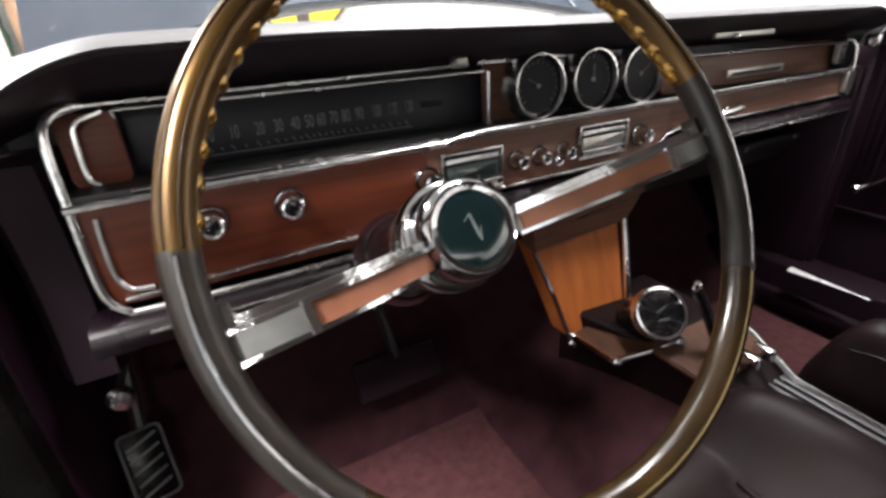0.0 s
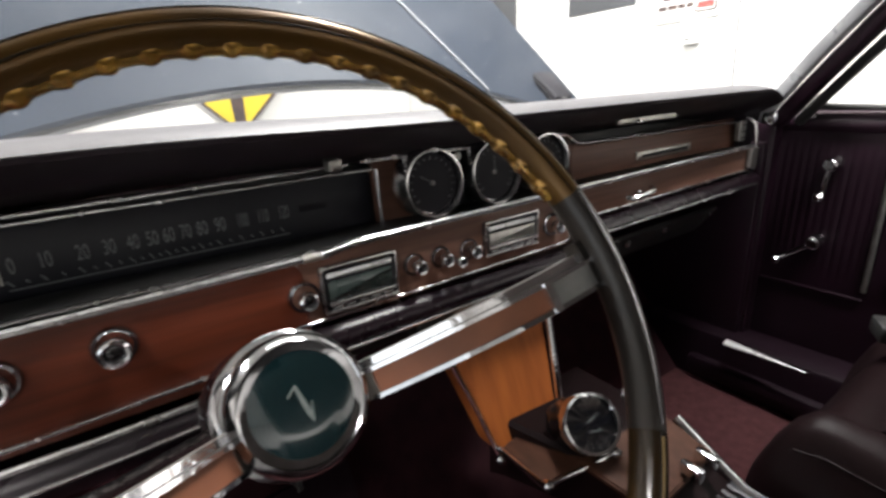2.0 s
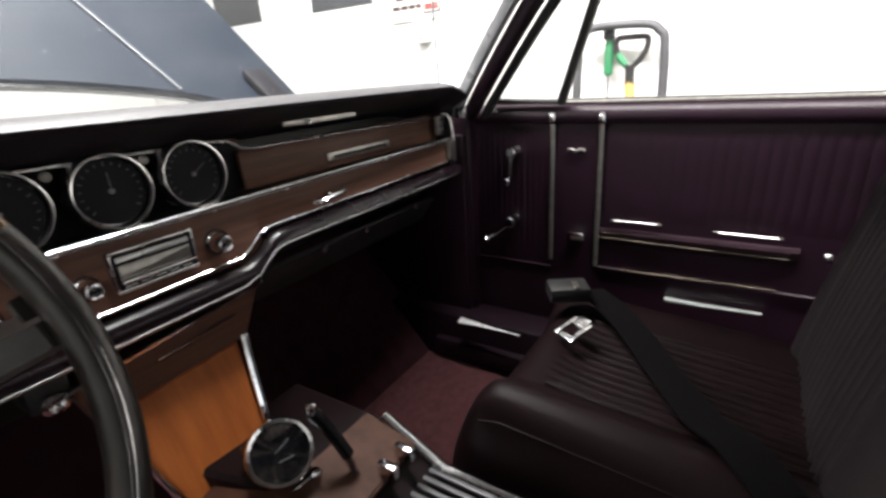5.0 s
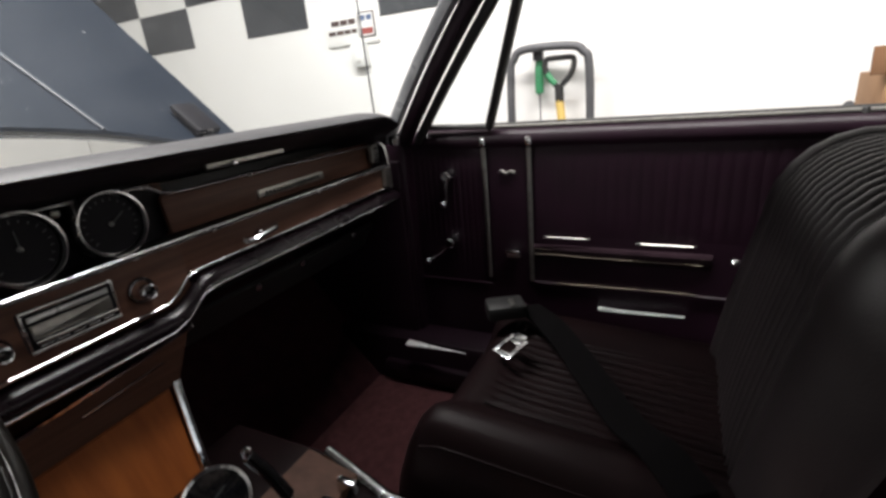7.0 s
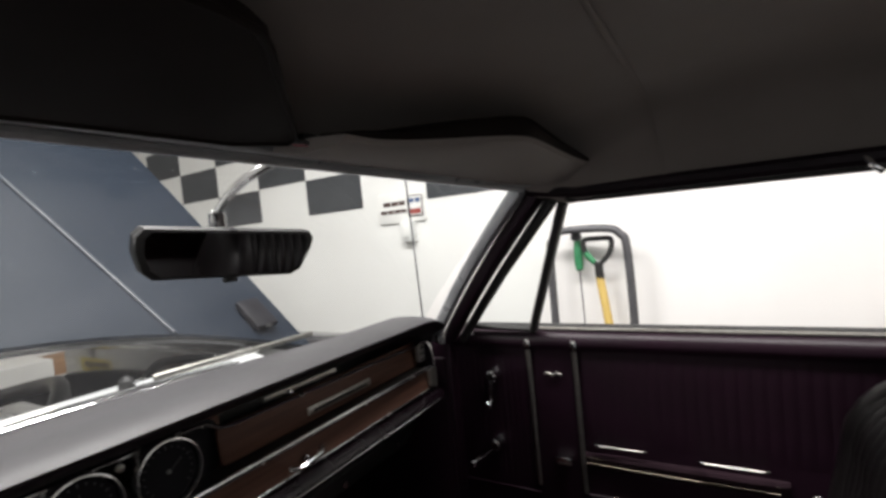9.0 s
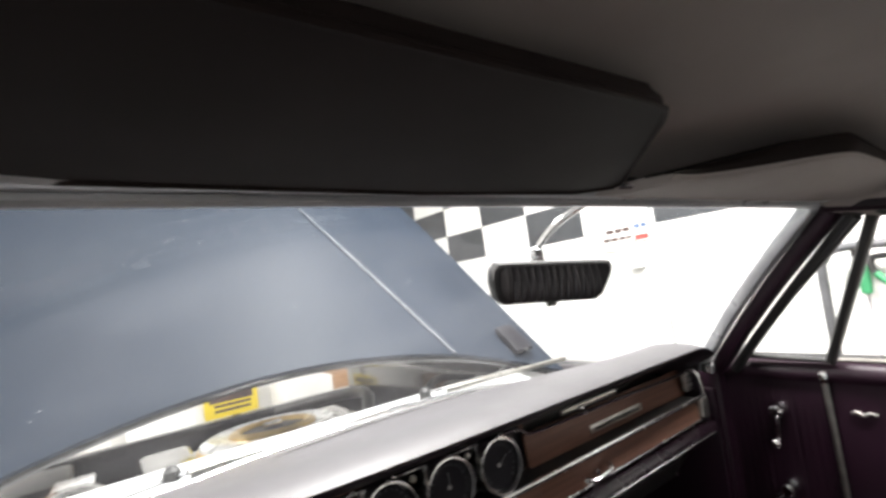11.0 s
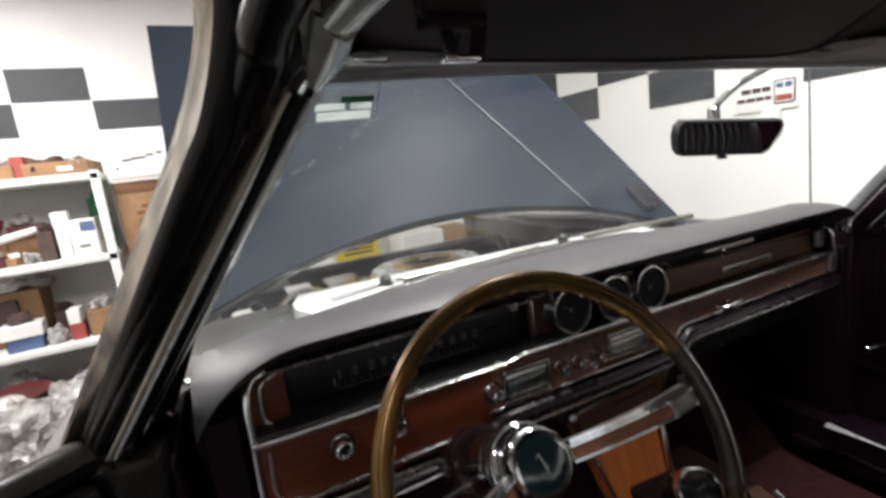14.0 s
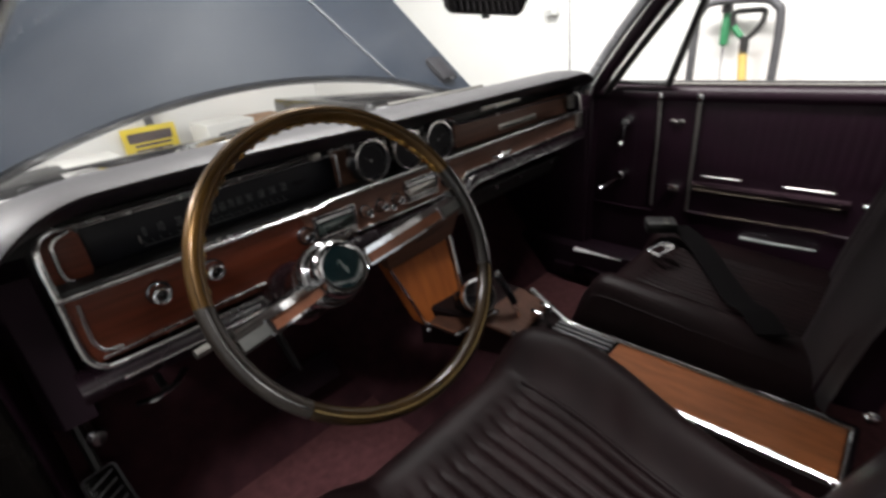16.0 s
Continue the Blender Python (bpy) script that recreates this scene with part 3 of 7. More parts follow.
for li, (z, yrow, hs) in enumerate(LAYERS):
    zz = z + (0.0205 if z else 0.0)
    x = -2.28
    while x < (-0.98 if z == 0.0 else -1.68):
        w, h, d = rnd.uniform(0.05, 0.18), rnd.uniform(0.05, 0.15) * hs, rnd.uniform(0.12, 0.19)
        y0 = yrow - 0.02 + rnd.uniform(-0.01, 0.02)
        kind = rnd.random()
        tilt = Matrix.Rotation(radians(rnd.uniform(-18, 18)), 4, "Z")
        if kind < 0.5:
            col = rnd.choice(CLUT)
            b = solo("parts_box", box((x + w / 2, y0 + d / 2, zz + h / 2 + 0.0005), (w, d, h), 0.004, 1, m=tilt), col, f"{WORDS[col]} parts box stored on the white shelf", "box", group="boxes on the shelf")
            if rnd.random() < 0.8:
                w2, h2 = w * rnd.uniform(0.7, 1.0), rnd.uniform(0.03, 0.07)
                if rnd.random() < 0.5:
                    solo("plastic_bag", crumpled((x + w / 2, y0 + d * 0.45, zz + h + h2 * 0.8), (w2 * 0.55, d * 0.4, h2), rnd.random()), "bag", "crumpled clear plastic bag of parts lying on a box", "bag", group="bags on the shelf", smooth=False)
                else:
                    c2 = rnd.choice(["card", "paper", "clutter", "maroon", "blue", "paper", "green"])
                    solo("parts_box", box((x + w / 2, y0 + d * 0.4, zz + h + h2 / 2 + 0.001), (w2, d * 0.7, h2), 0.003, 1, m=Matrix.Rotation(radians(rnd.uniform(-35, 35)), 4, "Z")), c2, f"small {WORDS[c2]} box lying on another box", "box", group="boxes on the shelf")
        elif kind < 0.68:
            r = min(w, 0.1) / 2
            col = rnd.choice(["grey_tube", "maroon", "clutter", "paper", "red"])
            solo("can", lathe([(r, 0), (r, h), (r * 0.9, h + 0.004), (r * 0.85, h), (0.003, h)], pose(x + w / 2, y0 + 0.1, zz + 0.0005), 18), col, f"{'red' if col == 'red' else WORDS[col].split()[0]} round can standing on the shelf", "can", group="cans on the shelf")
        elif kind < 0.85:
            solo("plastic_bag", crumpled((x + w / 2, y0 + d / 2, zz + h * 0.4 + 0.001), (w * 0.62, d * 0.5, h * 0.5), rnd.random()), rnd.choice(["bag", "bag", "clutter"]), "crumpled plastic bag of parts lying on the shelf", "bag", group="bags on the shelf", smooth=False)
        else:
            L = rnd.uniform(0.2, 0.36)
            an2 = radians(rnd.uniform(5, 22))
            solo("tube", sweep([(x, y0 + 0.06, zz + 0.022), (x + L * math.cos(an2), y0 + 0.1, zz + 0.022 + L * math.sin(an2))], 0.02, n=10), rnd.choice(["paper", "grey_tube", "clutter"]), "straight tube lying across the crammed shelf", "tube", group="tubes on the shelf")
        x += w + rnd.uniform(0.0, 0.012)


def shelf_box(x0, x1, y0, y1, z0, z1, mat, label, turn=0.0):
    c = ((x0 + x1) / 2, (y0 + y1) / 2, (z0 + z1) / 2)
    return solo("parts_box", box(c, (x1 - x0, y1 - y0, z1 - z0), 0.003, 1, m=Matrix.Rotation(radians(turn), 4, "Z")), mat, label, "box", group="boxes on the shelf")


def shelf_bag(x, y, z, sx, sy, sz, mat, label, seed):
    solo("plastic_bag", crumpled((x, y, z + 0.8 * sz + 0.001), (sx, sy, sz), seed), mat, label, "bag", group="bags on the shelf", smooth=False)


# middle shelf, the end nearest the car
wbx = thing("parts_box", "white carton with a blue printed label on the shelf", "box", group="boxes on the shelf")
part("carton", box((-0.980, 2.945, 1.0655), (0.125, 0.15, 0.208), 0.003), "paper", wbx)
part("printed_label", box((-0.955, 2.8690, 1.130), (0.068, 0.0016, 0.055)), "blue", wbx, "blue printed label")
part("printed_label", box((-0.985, 2.8690, 1.020), (0.050, 0.0016, 0.012)), "grey_tube", wbx, "faint grey print")
shelf_box(-1.110, -1.052, 2.89, 3.00, 0.9605, 1.139, "paper", "tall narrow white carton standing on the shelf")
shelf_box(-1.122, -1.046, 2.90, 3.00, 1.1398, 1.225, "shelf", "small white box lying on a narrow carton", 6)
shelf_bag(-0.945, 3.16, 0.9605, 0.055, 0.08, 0.19, "green", "green plastic bag standing behind the white carton", 0.37)
shelf_box(-1.535, -1.455, 2.87, 2.98, 0.9605, 1.055, "yellow", "yellow printed tin standing on the shelf", -5)
shelf_box(-1.200, -1.128, 2.90, 3.03, 0.9605, 1.128, "clutter", "dark oily parts box standing on the shelf")
solo("tube", sweep([(-1.525, 2.915, 1.077), (-1.145, 2.955, 1.152)], 0.020, n=14), "paper", "long white cardboard tube lying across two boxes", "tube", group="tubes on the shelf")
shelf_box(-1.520, -1.385, 3.04, 3.20, 0.9605, 1.130, "card", "brown cardboard box at the back of the shelf", 3)
solo("bowl", lathe([(0.025, 0.0), (0.032, 0.004), (0.054, 0.045), (0.062, 0.085), (0.058, 0.085), (0.048, 0.045), (0.022, 0.010), (0.001, 0.008)], pose(-1.447, 3.11, 1.1305), 24), "red", "red plastic bowl resting on a cardboard box", "bowl")
shelf_box(-1.375, -1.215, 3.05, 3.20, 0.9605, 1.100, "card", "brown cardboard box at the back of the shelf", -4)
shelf_box(-1.370, -1.225, 3.04, 3.17, 1.1008, 1.172, "maroon", "maroon box lying on a cardboard box", 9)
shelf_box(-1.430, -1.365, 2.88, 2.98, 0.9605, 1.015, "maroon", "small maroon box on the shelf edge", 12)
shelf_box(-1.350, -1.290, 2.89, 2.98, 0.9605, 1.005, "card", "small brown cardboard box on the shelf", -20)
shelf_box(-1.345, -1.300, 2.90, 2.96, 1.0055, 1.030, "paper", "small white box lying on another box", 25)
shelf_bag(-1.245, 2.92, 0.9605, 0.036, 0.04, 0.034, "bag", "crumpled plastic bag of parts lying on the shelf", 0.81)
shelf_bag(-1.600, 2.98, 0.9605, 0.06, 0.08, 0.05, "bag", "crumpled plastic bag of parts lying on the shelf", 0.52)
for k, (bx, by, bs) in enumerate(((-1.405, 2.935, 0.032), (-1.165, 2.945, 0.035), (-1.30, 3.10, 0.045), (-1.455, 3.10, 0.02), (-1.06, 3.15, 0.06))):
    bz = (1.0155, 1.1285, 1.1725, 1.215, 0.9605)[k]
    shelf_bag(bx, by, bz, bs, bs * 1.1, bs * 0.7, ("bag", "clutter", "bag", "paper", "clutter")[k], "small crumpled bag of parts lying on the crammed shelf", 0.1 + 0.17 * k)
# lower shelf
shelf_box(-1.450, -1.290, 2.88, 3.02, 0.4905, 0.566, "blue", "blue printed box under a white one", 4)
shelf_box(-1.470, -1.280, 2.87, 3.01, 0.5665, 0.640, "paper", "flat white box lying on a blue box", 6)
shelf_box(-1.550, -1.300, 3.06, 3.26, 0.4905, 0.800, "card", "tall brown carton at the back of the shelf")
shelf_box(-1.500, -1.400, 3.02, 3.05, 0.4905, 0.760, "clutter", "dark flat part leaning before a carton")
shelf_box(-1.160, -1.092, 2.89, 3.00, 0.4905, 0.585, "red", "red printed box on the lower shelf", 4)
shelf_box(-1.155, -1.095, 2.89, 2.99, 0.5855, 0.672, "paper", "white box standing on a red box", -4)
shelf_bag(-1.225, 2.93, 0.4905, 0.045, 0.05, 0.05, "bag", "crumpled plastic bag of parts lying on the shelf", 0.23)
shelf_box(-1.260, -1.175, 3.04, 3.16, 0.4905, 0.650, "clutter", "dark oily parts box on the lower shelf", 10)
shelf_box(-1.060, -0.920, 2.90, 3.08, 0.4905, 0.640, "card", "brown cardboard box on the lower shelf", -5)
for k, (bx, by, bz, bs) in enumerate(((-1.38, 2.94, 0.6405, 0.05), (-1.30, 3.15, 0.8005, 0.05), (-1.45, 3.15, 0.8005, 0.07), (-1.00, 2.98, 0.6405, 0.055), (-1.22, 3.10, 0.6505, 0.04))):
    shelf_bag(bx, by, bz, bs, bs, bs * 0.6, ("clutter", "bag", "paper", "bag", "clutter")[k], "small crumpled bag of parts lying on the crammed shelf", 0.05 + 0.19 * k)
shelf_box(-1.620, -1.560, 2.89, 3.00, 0.4905, 0.590, "maroon", "maroon box on the lower shelf")
dm = thing("drum", "maroon steel drum with grey band under the shelf", "drum")
part("drum_body", lathe([(0.17, 0.02), (0.18, 0.05), (0.18, 0.30), (0.185, 0.31), (0.185, 0.33), (0.02, 0.335)], pose(-1.42, 2.66, 0.0), 32), "maroon", dm)
part("band", lathe([(0.181, 0.24), (0.184, 0.245), (0.184, 0.262), (0.181, 0.267)], pose(-1.42, 2.66, 0.0), 32), "grey_tube", dm)
for px2, py2, sz in ((-1.05, 2.55, 0.2), (-0.85, 2.4, 0.24), (-1.3, 2.3, 0.2)):
    solo("plastic_bag", crumpled((px2, py2, sz * 0.8), (sz * 1.1, sz, sz), px2), "bag", "large crumpled clear plastic wrap lying on the garage floor", "bag", smooth=False)
bx = thing("cardboard_box", "large brown cardboard carton standing beside the shelf", "box")
part("carton", box((-0.62, 3.1, 0.6725), (0.36, 0.36, 1.345), 0.006), "card", bx)
part("tape", box((-0.62, 2.918, 0.85), (0.365, 0.003, 0.05), 0.0005), "card", bx)
part("shade_flap", box((-0.62, 2.917, 1.315), (0.358, 0.005, 0.055), 0.001), "card_dark", bx, "darker folded flap edge")
for mx, mz, mw in ((-0.60, 1.205, 0.16), (-0.66, 1.165, 0.10), (-0.57, 1.155, 0.09), (-0.64, 1.12, 0.13)):
    part("print_bar", box((mx, 2.9185, mz), (mw, 0.003, 0.018), 0.001, m=Matrix.Rotation(radians(-3), 4, "Y")), "card_dark", bx)
bx2 = thing("carton", "white carton with smudged print lying on the large brown carton", "box")
turn = Matrix.Rotation(radians(-4), 4, "Z")
part("carton_body", box((-0.64, 3.07, 1.496), (0.33, 0.34, 0.30), 0.006, m=turn), "paper", bx2)
part("lid_edge", box((-0.628, 2.8995, 1.368), (0.335, 0.006, 0.006), 0.001, m=turn), "card", bx2)
for mx, mz, mw in ((-0.70, 1.470, 0.05), (-0.64, 1.478, 0.07), (-0.58, 1.492, 0.04), (-0.53, 1.500, 0.03), (-0.755, 1.425, 0.02)):
    part("print_bar", box((mx, 2.8985 - (mx + 0.64) * 0.07, mz), (mw, 0.003, 0.012), 0.0005, m=turn), "clutter", bx2)

# yellow sign and cartons at the north wall, seen below the hood's edge
ys = thing("road_sign", "yellow diamond road sign with a printed plate on a grey post", "sign")
YM = facing((0.70, WY - 0.05, 0.0), (0, -1, 0))
part("post", box((0.70, WY - 0.03, 0.72), (0.05, 0.03, 1.44), 0.004), "grey_tube", ys)
D = 0.34
part("diamond_border", slab([(0, 0.86), (D, 0.86 + D), (0, 0.86 + 2 * D), (-D, 0.86 + D)], 0.004, YM), "clutter", ys)
part("diamond_face", slab([(0, 0.886), (D - 0.026, 0.86 + D), (0, 0.834 + 2 * D), (-D + 0.026, 0.86 + D)], 0.003, YM @ pose(0, 0, 0.0042)), "yellow", ys)
part("sign_mark", slab([(-0.035, 0.93), (0.035, 0.93), (0.05, 1.3), (-0.05, 1.3)], 0.002, YM @ pose(0, 0, 0.0074)), "clutter", ys)
part("text_plate", slab(rounded(-0.205, 0.56, 0.150, 0.765, 0.015), 0.005, YM, 0.001), "yellow", ys)
part("text_bar", slab([(-0.170, 0.662), (0.115, 0.662), (0.115, 0.728), (-0.170, 0.728)], 0.001, YM @ pose(0, 0, 0.0052)), "clutter", ys)
for zb in (0.64, 0.605):
    part("text_bar", slab([(-0.14, zb - 0.009), (0.10, zb - 0.009), (0.10, zb + 0.009), (-0.14, zb + 0.009)], 0.001, YM @ pose(0, 0, 0.0052)), "clutter", ys)
for bx0, bw, bh, col, lab in ((1.1, 0.34, 0.74, "paper", "white carton standing at the wall"), (1.42, 0.3, 0.72, "card", "brown carton standing at the wall"), (0.22, 0.34, 0.66, "paper", "white carton standing at the wall"), (-0.18, 0.3, 0.6, "paper", "white carton standing at the wall")):
    t = solo("carton", box((bx0, 3.13, bh / 2), (bw, 0.34, bh), 0.006), col, lab, "box", group="cartons at the wall")

# ---- car body ----
body = thing("car", "dark painted classic car with raised bonnet in the garage", "car")


def mirror_x(x):
    return 2 * CX - x


def ws_base(x):
    """Windshield base in plan."""
    u = abs((x - CX) / 0.735)
    return 0.555 - 0.31 * u ** 2.2


def ws_top(x):
    u = (x - CX) / 0.57
    return Vector((x, 0.035 - 0.095 * u * u - 0.024 * u, 1.336 - 0.024 * u * u - 0.012 * u))


# cowl panel between the glass and the engine bay
rows = []
for k in range(7):
    f = k / 6
    ring = []
    for i in range(25):
        x = CX - 0.72 + 1.44 * i / 24
        y = ws_base(x) + 0.012 + f * (0.788 - ws_base(x))
        ring.append((x, y, 0.998 - 0.045 * f - 0.02 * math.sin(f * math.pi)))
    rows.append(ring)
part("cowl_panel", loft(rows, closed=False), "cowl", body, "glossy grey cowl panel")


def grille_y(x, g):
    """From the glass side (g 0) to the engine side (g 1) of the air intake panel."""
    return ws_base(x) + 0.10 + (0.755 - ws_base(x) - 0.10) * g


rows = []
for k in range(7):
    g = k / 6
    ring = []
    for i in range(41):
        h = i / 40
        pinch = 1 - 0.8 * max(0.0, 1 - min(h, 1 - h) / 0.025) ** 2
        x = CX - 0.512 + 1.024 * h
        y = grille_y(x, 0.5 + (g - 0.5) * pinch)
        ring.append((x, y, 0.9955 - 0.035 * (y - 0.5) - 0.004 * (2 * g - 1) ** 4))
    rows.append(ring)
bm = loft(rows, closed=False)
ex = bmesh.ops.extrude_face_region(bm, geom=bm.faces[:])
bmesh.ops.translate(bm, vec=(0, 0, -0.03), verts=[v for v in ex["geom"] if isinstance(v, bmesh.types.BMVert)])
part("cowl_grille", bm, "cowl_metal", body, "polished metal air intake panel")
for g in (0.16, 0.30):
    run = [CX - 0.44 + 0.88 * i / 30 for i in range(31)]
    part("intake_groove", sweep([(x, grille_y(x, g), 0.9962 - 0.035 * (grille_y(x, g) - 0.5)) for x in run], 0.0035, 0.0012, n=6), "black", body)
for s in (0, 1):
    rows = []
    for k in range(13):
        y = 0.27 + 1.85 * k / 12
        ring = []
        for dx, dz in ((0.0, -0.06), (0.0, -0.01), (-0.02, 0.002), (-0.08, 0.006), (-0.14, -0.006), (-0.165, -0.04), (-0.175, -0.4)):
            x = -0.375 + dx
            ring.append((mirror_x(x) if s else x, y, 0.965 + dz - 0.10 * max(0, k / 12 - 0.45)))
        rows.append(ring)
    part("fender", loft(rows, closed=False), "paint", body, "glossy dark painted fender top")
    part("inner_fender", box((mirror_x(-0.33) if s else -0.33, 1.45, 0.75), (0.05, 1.3, 0.36), 0.02), "gloss_black", body)
    part("bay_ledge", box((mirror_x(-0.345) if s else -0.345, 1.3, 0.92), (0.06, 1.0, 0.02), 0.006), "gloss_black", body)
part("firewall", box((CX, 0.80, 0.70), (1.4, 0.02, 0.5), 0.004), "gloss_black", body)
part("bay_floor", box((CX, 1.45, 0.52), (1.4, 1.3, 0.02), 0.004), "gloss_black", body)
part("radiator_support", box((CX, 2.1, 0.66), (1.4, 0.06, 0.26), 0.01), "gloss_black", body)

# rear body and wheels
for s in (0, 1):
    rows = []
    for k in range(13):
        y = -0.98 - 1.75 * k / 12
        arch = 0.36 * math.sqrt(max(0.0, 1 - ((y + 1.55) / 0.38) ** 2))
        zl = max(0.25, 0.33 + arch) if arch > 0 else 0.25
        ring = [(x, y, z) for x, z in ((-0.50, zl), (-0.53, 0.74), (-0.51, 0.93), (-0.46, 0.985), (-0.33, 0.995))]
        rows.append([(mirror_x(a), b, c) if s else (a, b, c) for a, b, c in ring])
    part("rear_quarter", loft(rows, closed=False), "paint", body)
    for wy in (1.45, -1.55):
        wx = mirror_x(-0.40) if s else -0.40
        wm = facing((wx, wy, 0.335), (1 if s else -1, 0, 0))
        w = part("wheel", lathe([(0.10, -0.09), (0.23, -0.10), (0.31, -0.095), (0.334, -0.06), (0.335, 0.06), (0.31, 0.095), (0.23, 0.10), (0.20, 0.085)], wm, 36), "black", body, "black tyre")
        part("rim", lathe([(0.20, 0.082), (0.195, 0.06), (0.12, 0.055), (0.07, 0.085), (0.001, 0.088)], wm, 30), "chrome", w)
part("boot_lid", box((CX, -2.27, 0.985), (1.38, 0.86, 0.03), 0.012), "paint", body)
part("rear_fascia", box((CX, -2.72, 0.62), (1.70, 0.05, 0.70), 0.02), "paint", body)
part("floor_pan", box((CX, -0.6, 0.29), (1.4, 4.2, 0.03), 0.006), "gloss_black", body)

# bonnet, raised
HS = 0.82
HOOD_FROM = Vector((-0.2, -0.38, 1.25))
hood = thing("bonnet", "raised blue-grey car bonnet with a crease along it", "car bonnet")


def hood_fold(v):
    """Where the flank turns down, from the crease's foot out to the edge."""
    return min(1.17, 0.875 + 0.56 * v)


def hood_pt(x, v, lift=0.0):
    u = (x - 0.375) / 0.745
    y = 0.897 - 0.15 * abs(u) ** 2.0 * (1 - v) + v
    z = 0.972 + HS * (y - 0.745)
    crown = 0.0
    ridge, fold = 0.84 - 0.235 * v, hood_fold(v)
    if x > ridge:
        crown -= 0.02 * (x - ridge)
    if x > fold:
        crown -= 0.055 * (x - fold)
    n = Vector((0, -HS, 1)).normalized()
    return HOOD_FROM + 0.875 * (Vector((x, y, z)) + n * (crown + lift) - HOOD_FROM)


top, bot = [], []
for k in range(15):
    v = k / 14
    ridge = 0.84 - 0.235 * v
    fold = hood_fold(v)
    xl = -0.37 - 0.035 * v
    xs = [xl + (ridge - 0.006 - xl) * i / 16 for i in range(17)] + [ridge, ridge + 0.006] + [ridge + 0.006 + (fold - ridge - 0.006) * i / 3 for i in range(1, 4)] + [fold + (1.19 - fold) * i / 3 for i in range(1, 4)]
    top.append([hood_pt(x, v, 0.006 if abs(x - ridge) < 1e-6 else 0.0) for x in xs])
bm = loft(top, closed=False)
ex = bmesh.ops.extrude_face_region(bm, geom=bm.faces[:])
bmesh.ops.translate(bm, vec=(0, 0.012, -0.016), verts=[v for v in ex["geom"] if isinstance(v, bmesh.types.BMVert)])
part("hood_skin", bm, "hood", hood)
part("crease_line", sweep([hood_pt(0.84 - 0.235 * k / 20, k / 20, 0.005) for k in range(21)], 0.0042, 0.003, n=8), "hood_line", hood, "thin pale line along the crease")
part("hood_edge_seal", sweep([hood_pt(-0.36 + 1.53 * i / 24, 0.0, -0.014) + Vector((0, 0.008, 0)) for i in range(25)], 0.011, n=8), "gloss_black", hood)
# added dark patch on the bonnet corner, in place of a dark reflection
part("hood_dark_patch", box((0.924, 0.683, 1.077), (0.066, 0.105, 0.018), 0.008, m=Matrix.Rotation(radians(39), 4, "X")), "dial", hood)
part("hinge_link", sweep([(0.924, 0.640, 1.050), (0.920, 0.688, 1.014), (0.902, 0.766, 0.965)], 0.010, 0.006, n=8), "gloss_black", hood)

# engine air cleaner
ac = thing("air_cleaner", "round gold and chrome engine air cleaner in the open bay", "air cleaner")
ACM = pose(0.345, 1.1, 0.905, -3, 0, 0)
part("base_pan", lathe([(0.05, -0.07), (0.195, -0.065), (0.2, -0.05), (0.2, -0.005), (0.192, 0.004), (0.05, 0.006)], ACM, 40), "gold_metal", ac, "gold lacquered filter pan")
part("lid", lathe([(0.190, 0.004), (0.188, 0.012), (0.168, 0.022), (0.150, 0.014), (0.118, 0.015)], ACM, 44), "bright_trim", ac, "bright metal lid")
part("lid_ring", lathe([(0.120, 0.013), (0.116, 0.022), (0.100, 0.028), (0.088, 0.024), (0.086, 0.014)], ACM, 44), "gold_metal", ac, "gold lacquered ring")
part("lid_dish", lathe([(0.088, 0.016), (0.070, 0.010), (0.03, 0.008), (0.001, 0.008)], ACM, 36), "black", ac, "dark recessed lid centre")
part("wing_nut", box(ACM @ Vector((0, 0, 0.022)), (0.05, 0.012, 0.028), 0.004), "chrome", ac)
eng = thing("engine_block", "dark engine with valve covers below the air cleaner", "engine")
part("block", box((0.345, 1.15, 0.68), (0.5, 0.7, 0.3), 0.03), "gloss_black", eng)
for ex0 in (0.10, 0.60):
    part("valve_cover", box((ex0, 1.18, 0.84), (0.14, 0.5, 0.06), 0.02), "gloss_black", eng)
hz = thing("coolant_hose", "black rubber coolant hose across the engine bay", "hose", group="engine hoses")
part("hose", sweep(smooth_path([(0.55, 0.92, 0.90), (0.62, 1.05, 0.95), (0.66, 1.3, 0.92), (0.5, 1.6, 0.86)], 6), 0.02, n=10), "black", hz)
hz2 = thing("heater_hose", "thin black heater hose along the firewall", "hose", group="engine hoses")
part("hose", sweep(smooth_path([(0.70, 0.86, 0.93), (0.80, 0.92, 0.97), (0.92, 0.88, 0.95), (0.96, 1.1, 0.90)], 6), 0.011, n=8), "black", hz2)
mc = thing("master_cylinder", "dark brake master cylinder with bright lid on the firewall", "brake cylinder")
part("booster", lathe([(0.02, 0.0), (0.095, 0.01), (0.10, 0.05), (0.09, 0.09), (0.04, 0.11)], facing((-0.10, 0.83, 0.87), (0, 1, 0)), 28), "gloss_black", mc)
part("reservoir", box((-0.10, 1.0, 0.90), (0.07, 0.13, 0.06), 0.008), "grey_tube", mc)
part("lid", box((-0.10, 1.0, 0.936), (0.075, 0.135, 0.012), 0.004), "chrome", mc)
bt = solo("battery_box", box((-0.19, 1.15, 0.86), (0.16, 0.2, 0.16), 0.01), "black", "black battery in the engine bay", "battery")
wb = thing("washer_bottle", "translucent white washer bottle in the engine bay", "bottle")
part("bottle", box((-0.245, 0.87, 0.89), (0.085, 0.08, 0.10), 0.012), "shelf", wb)
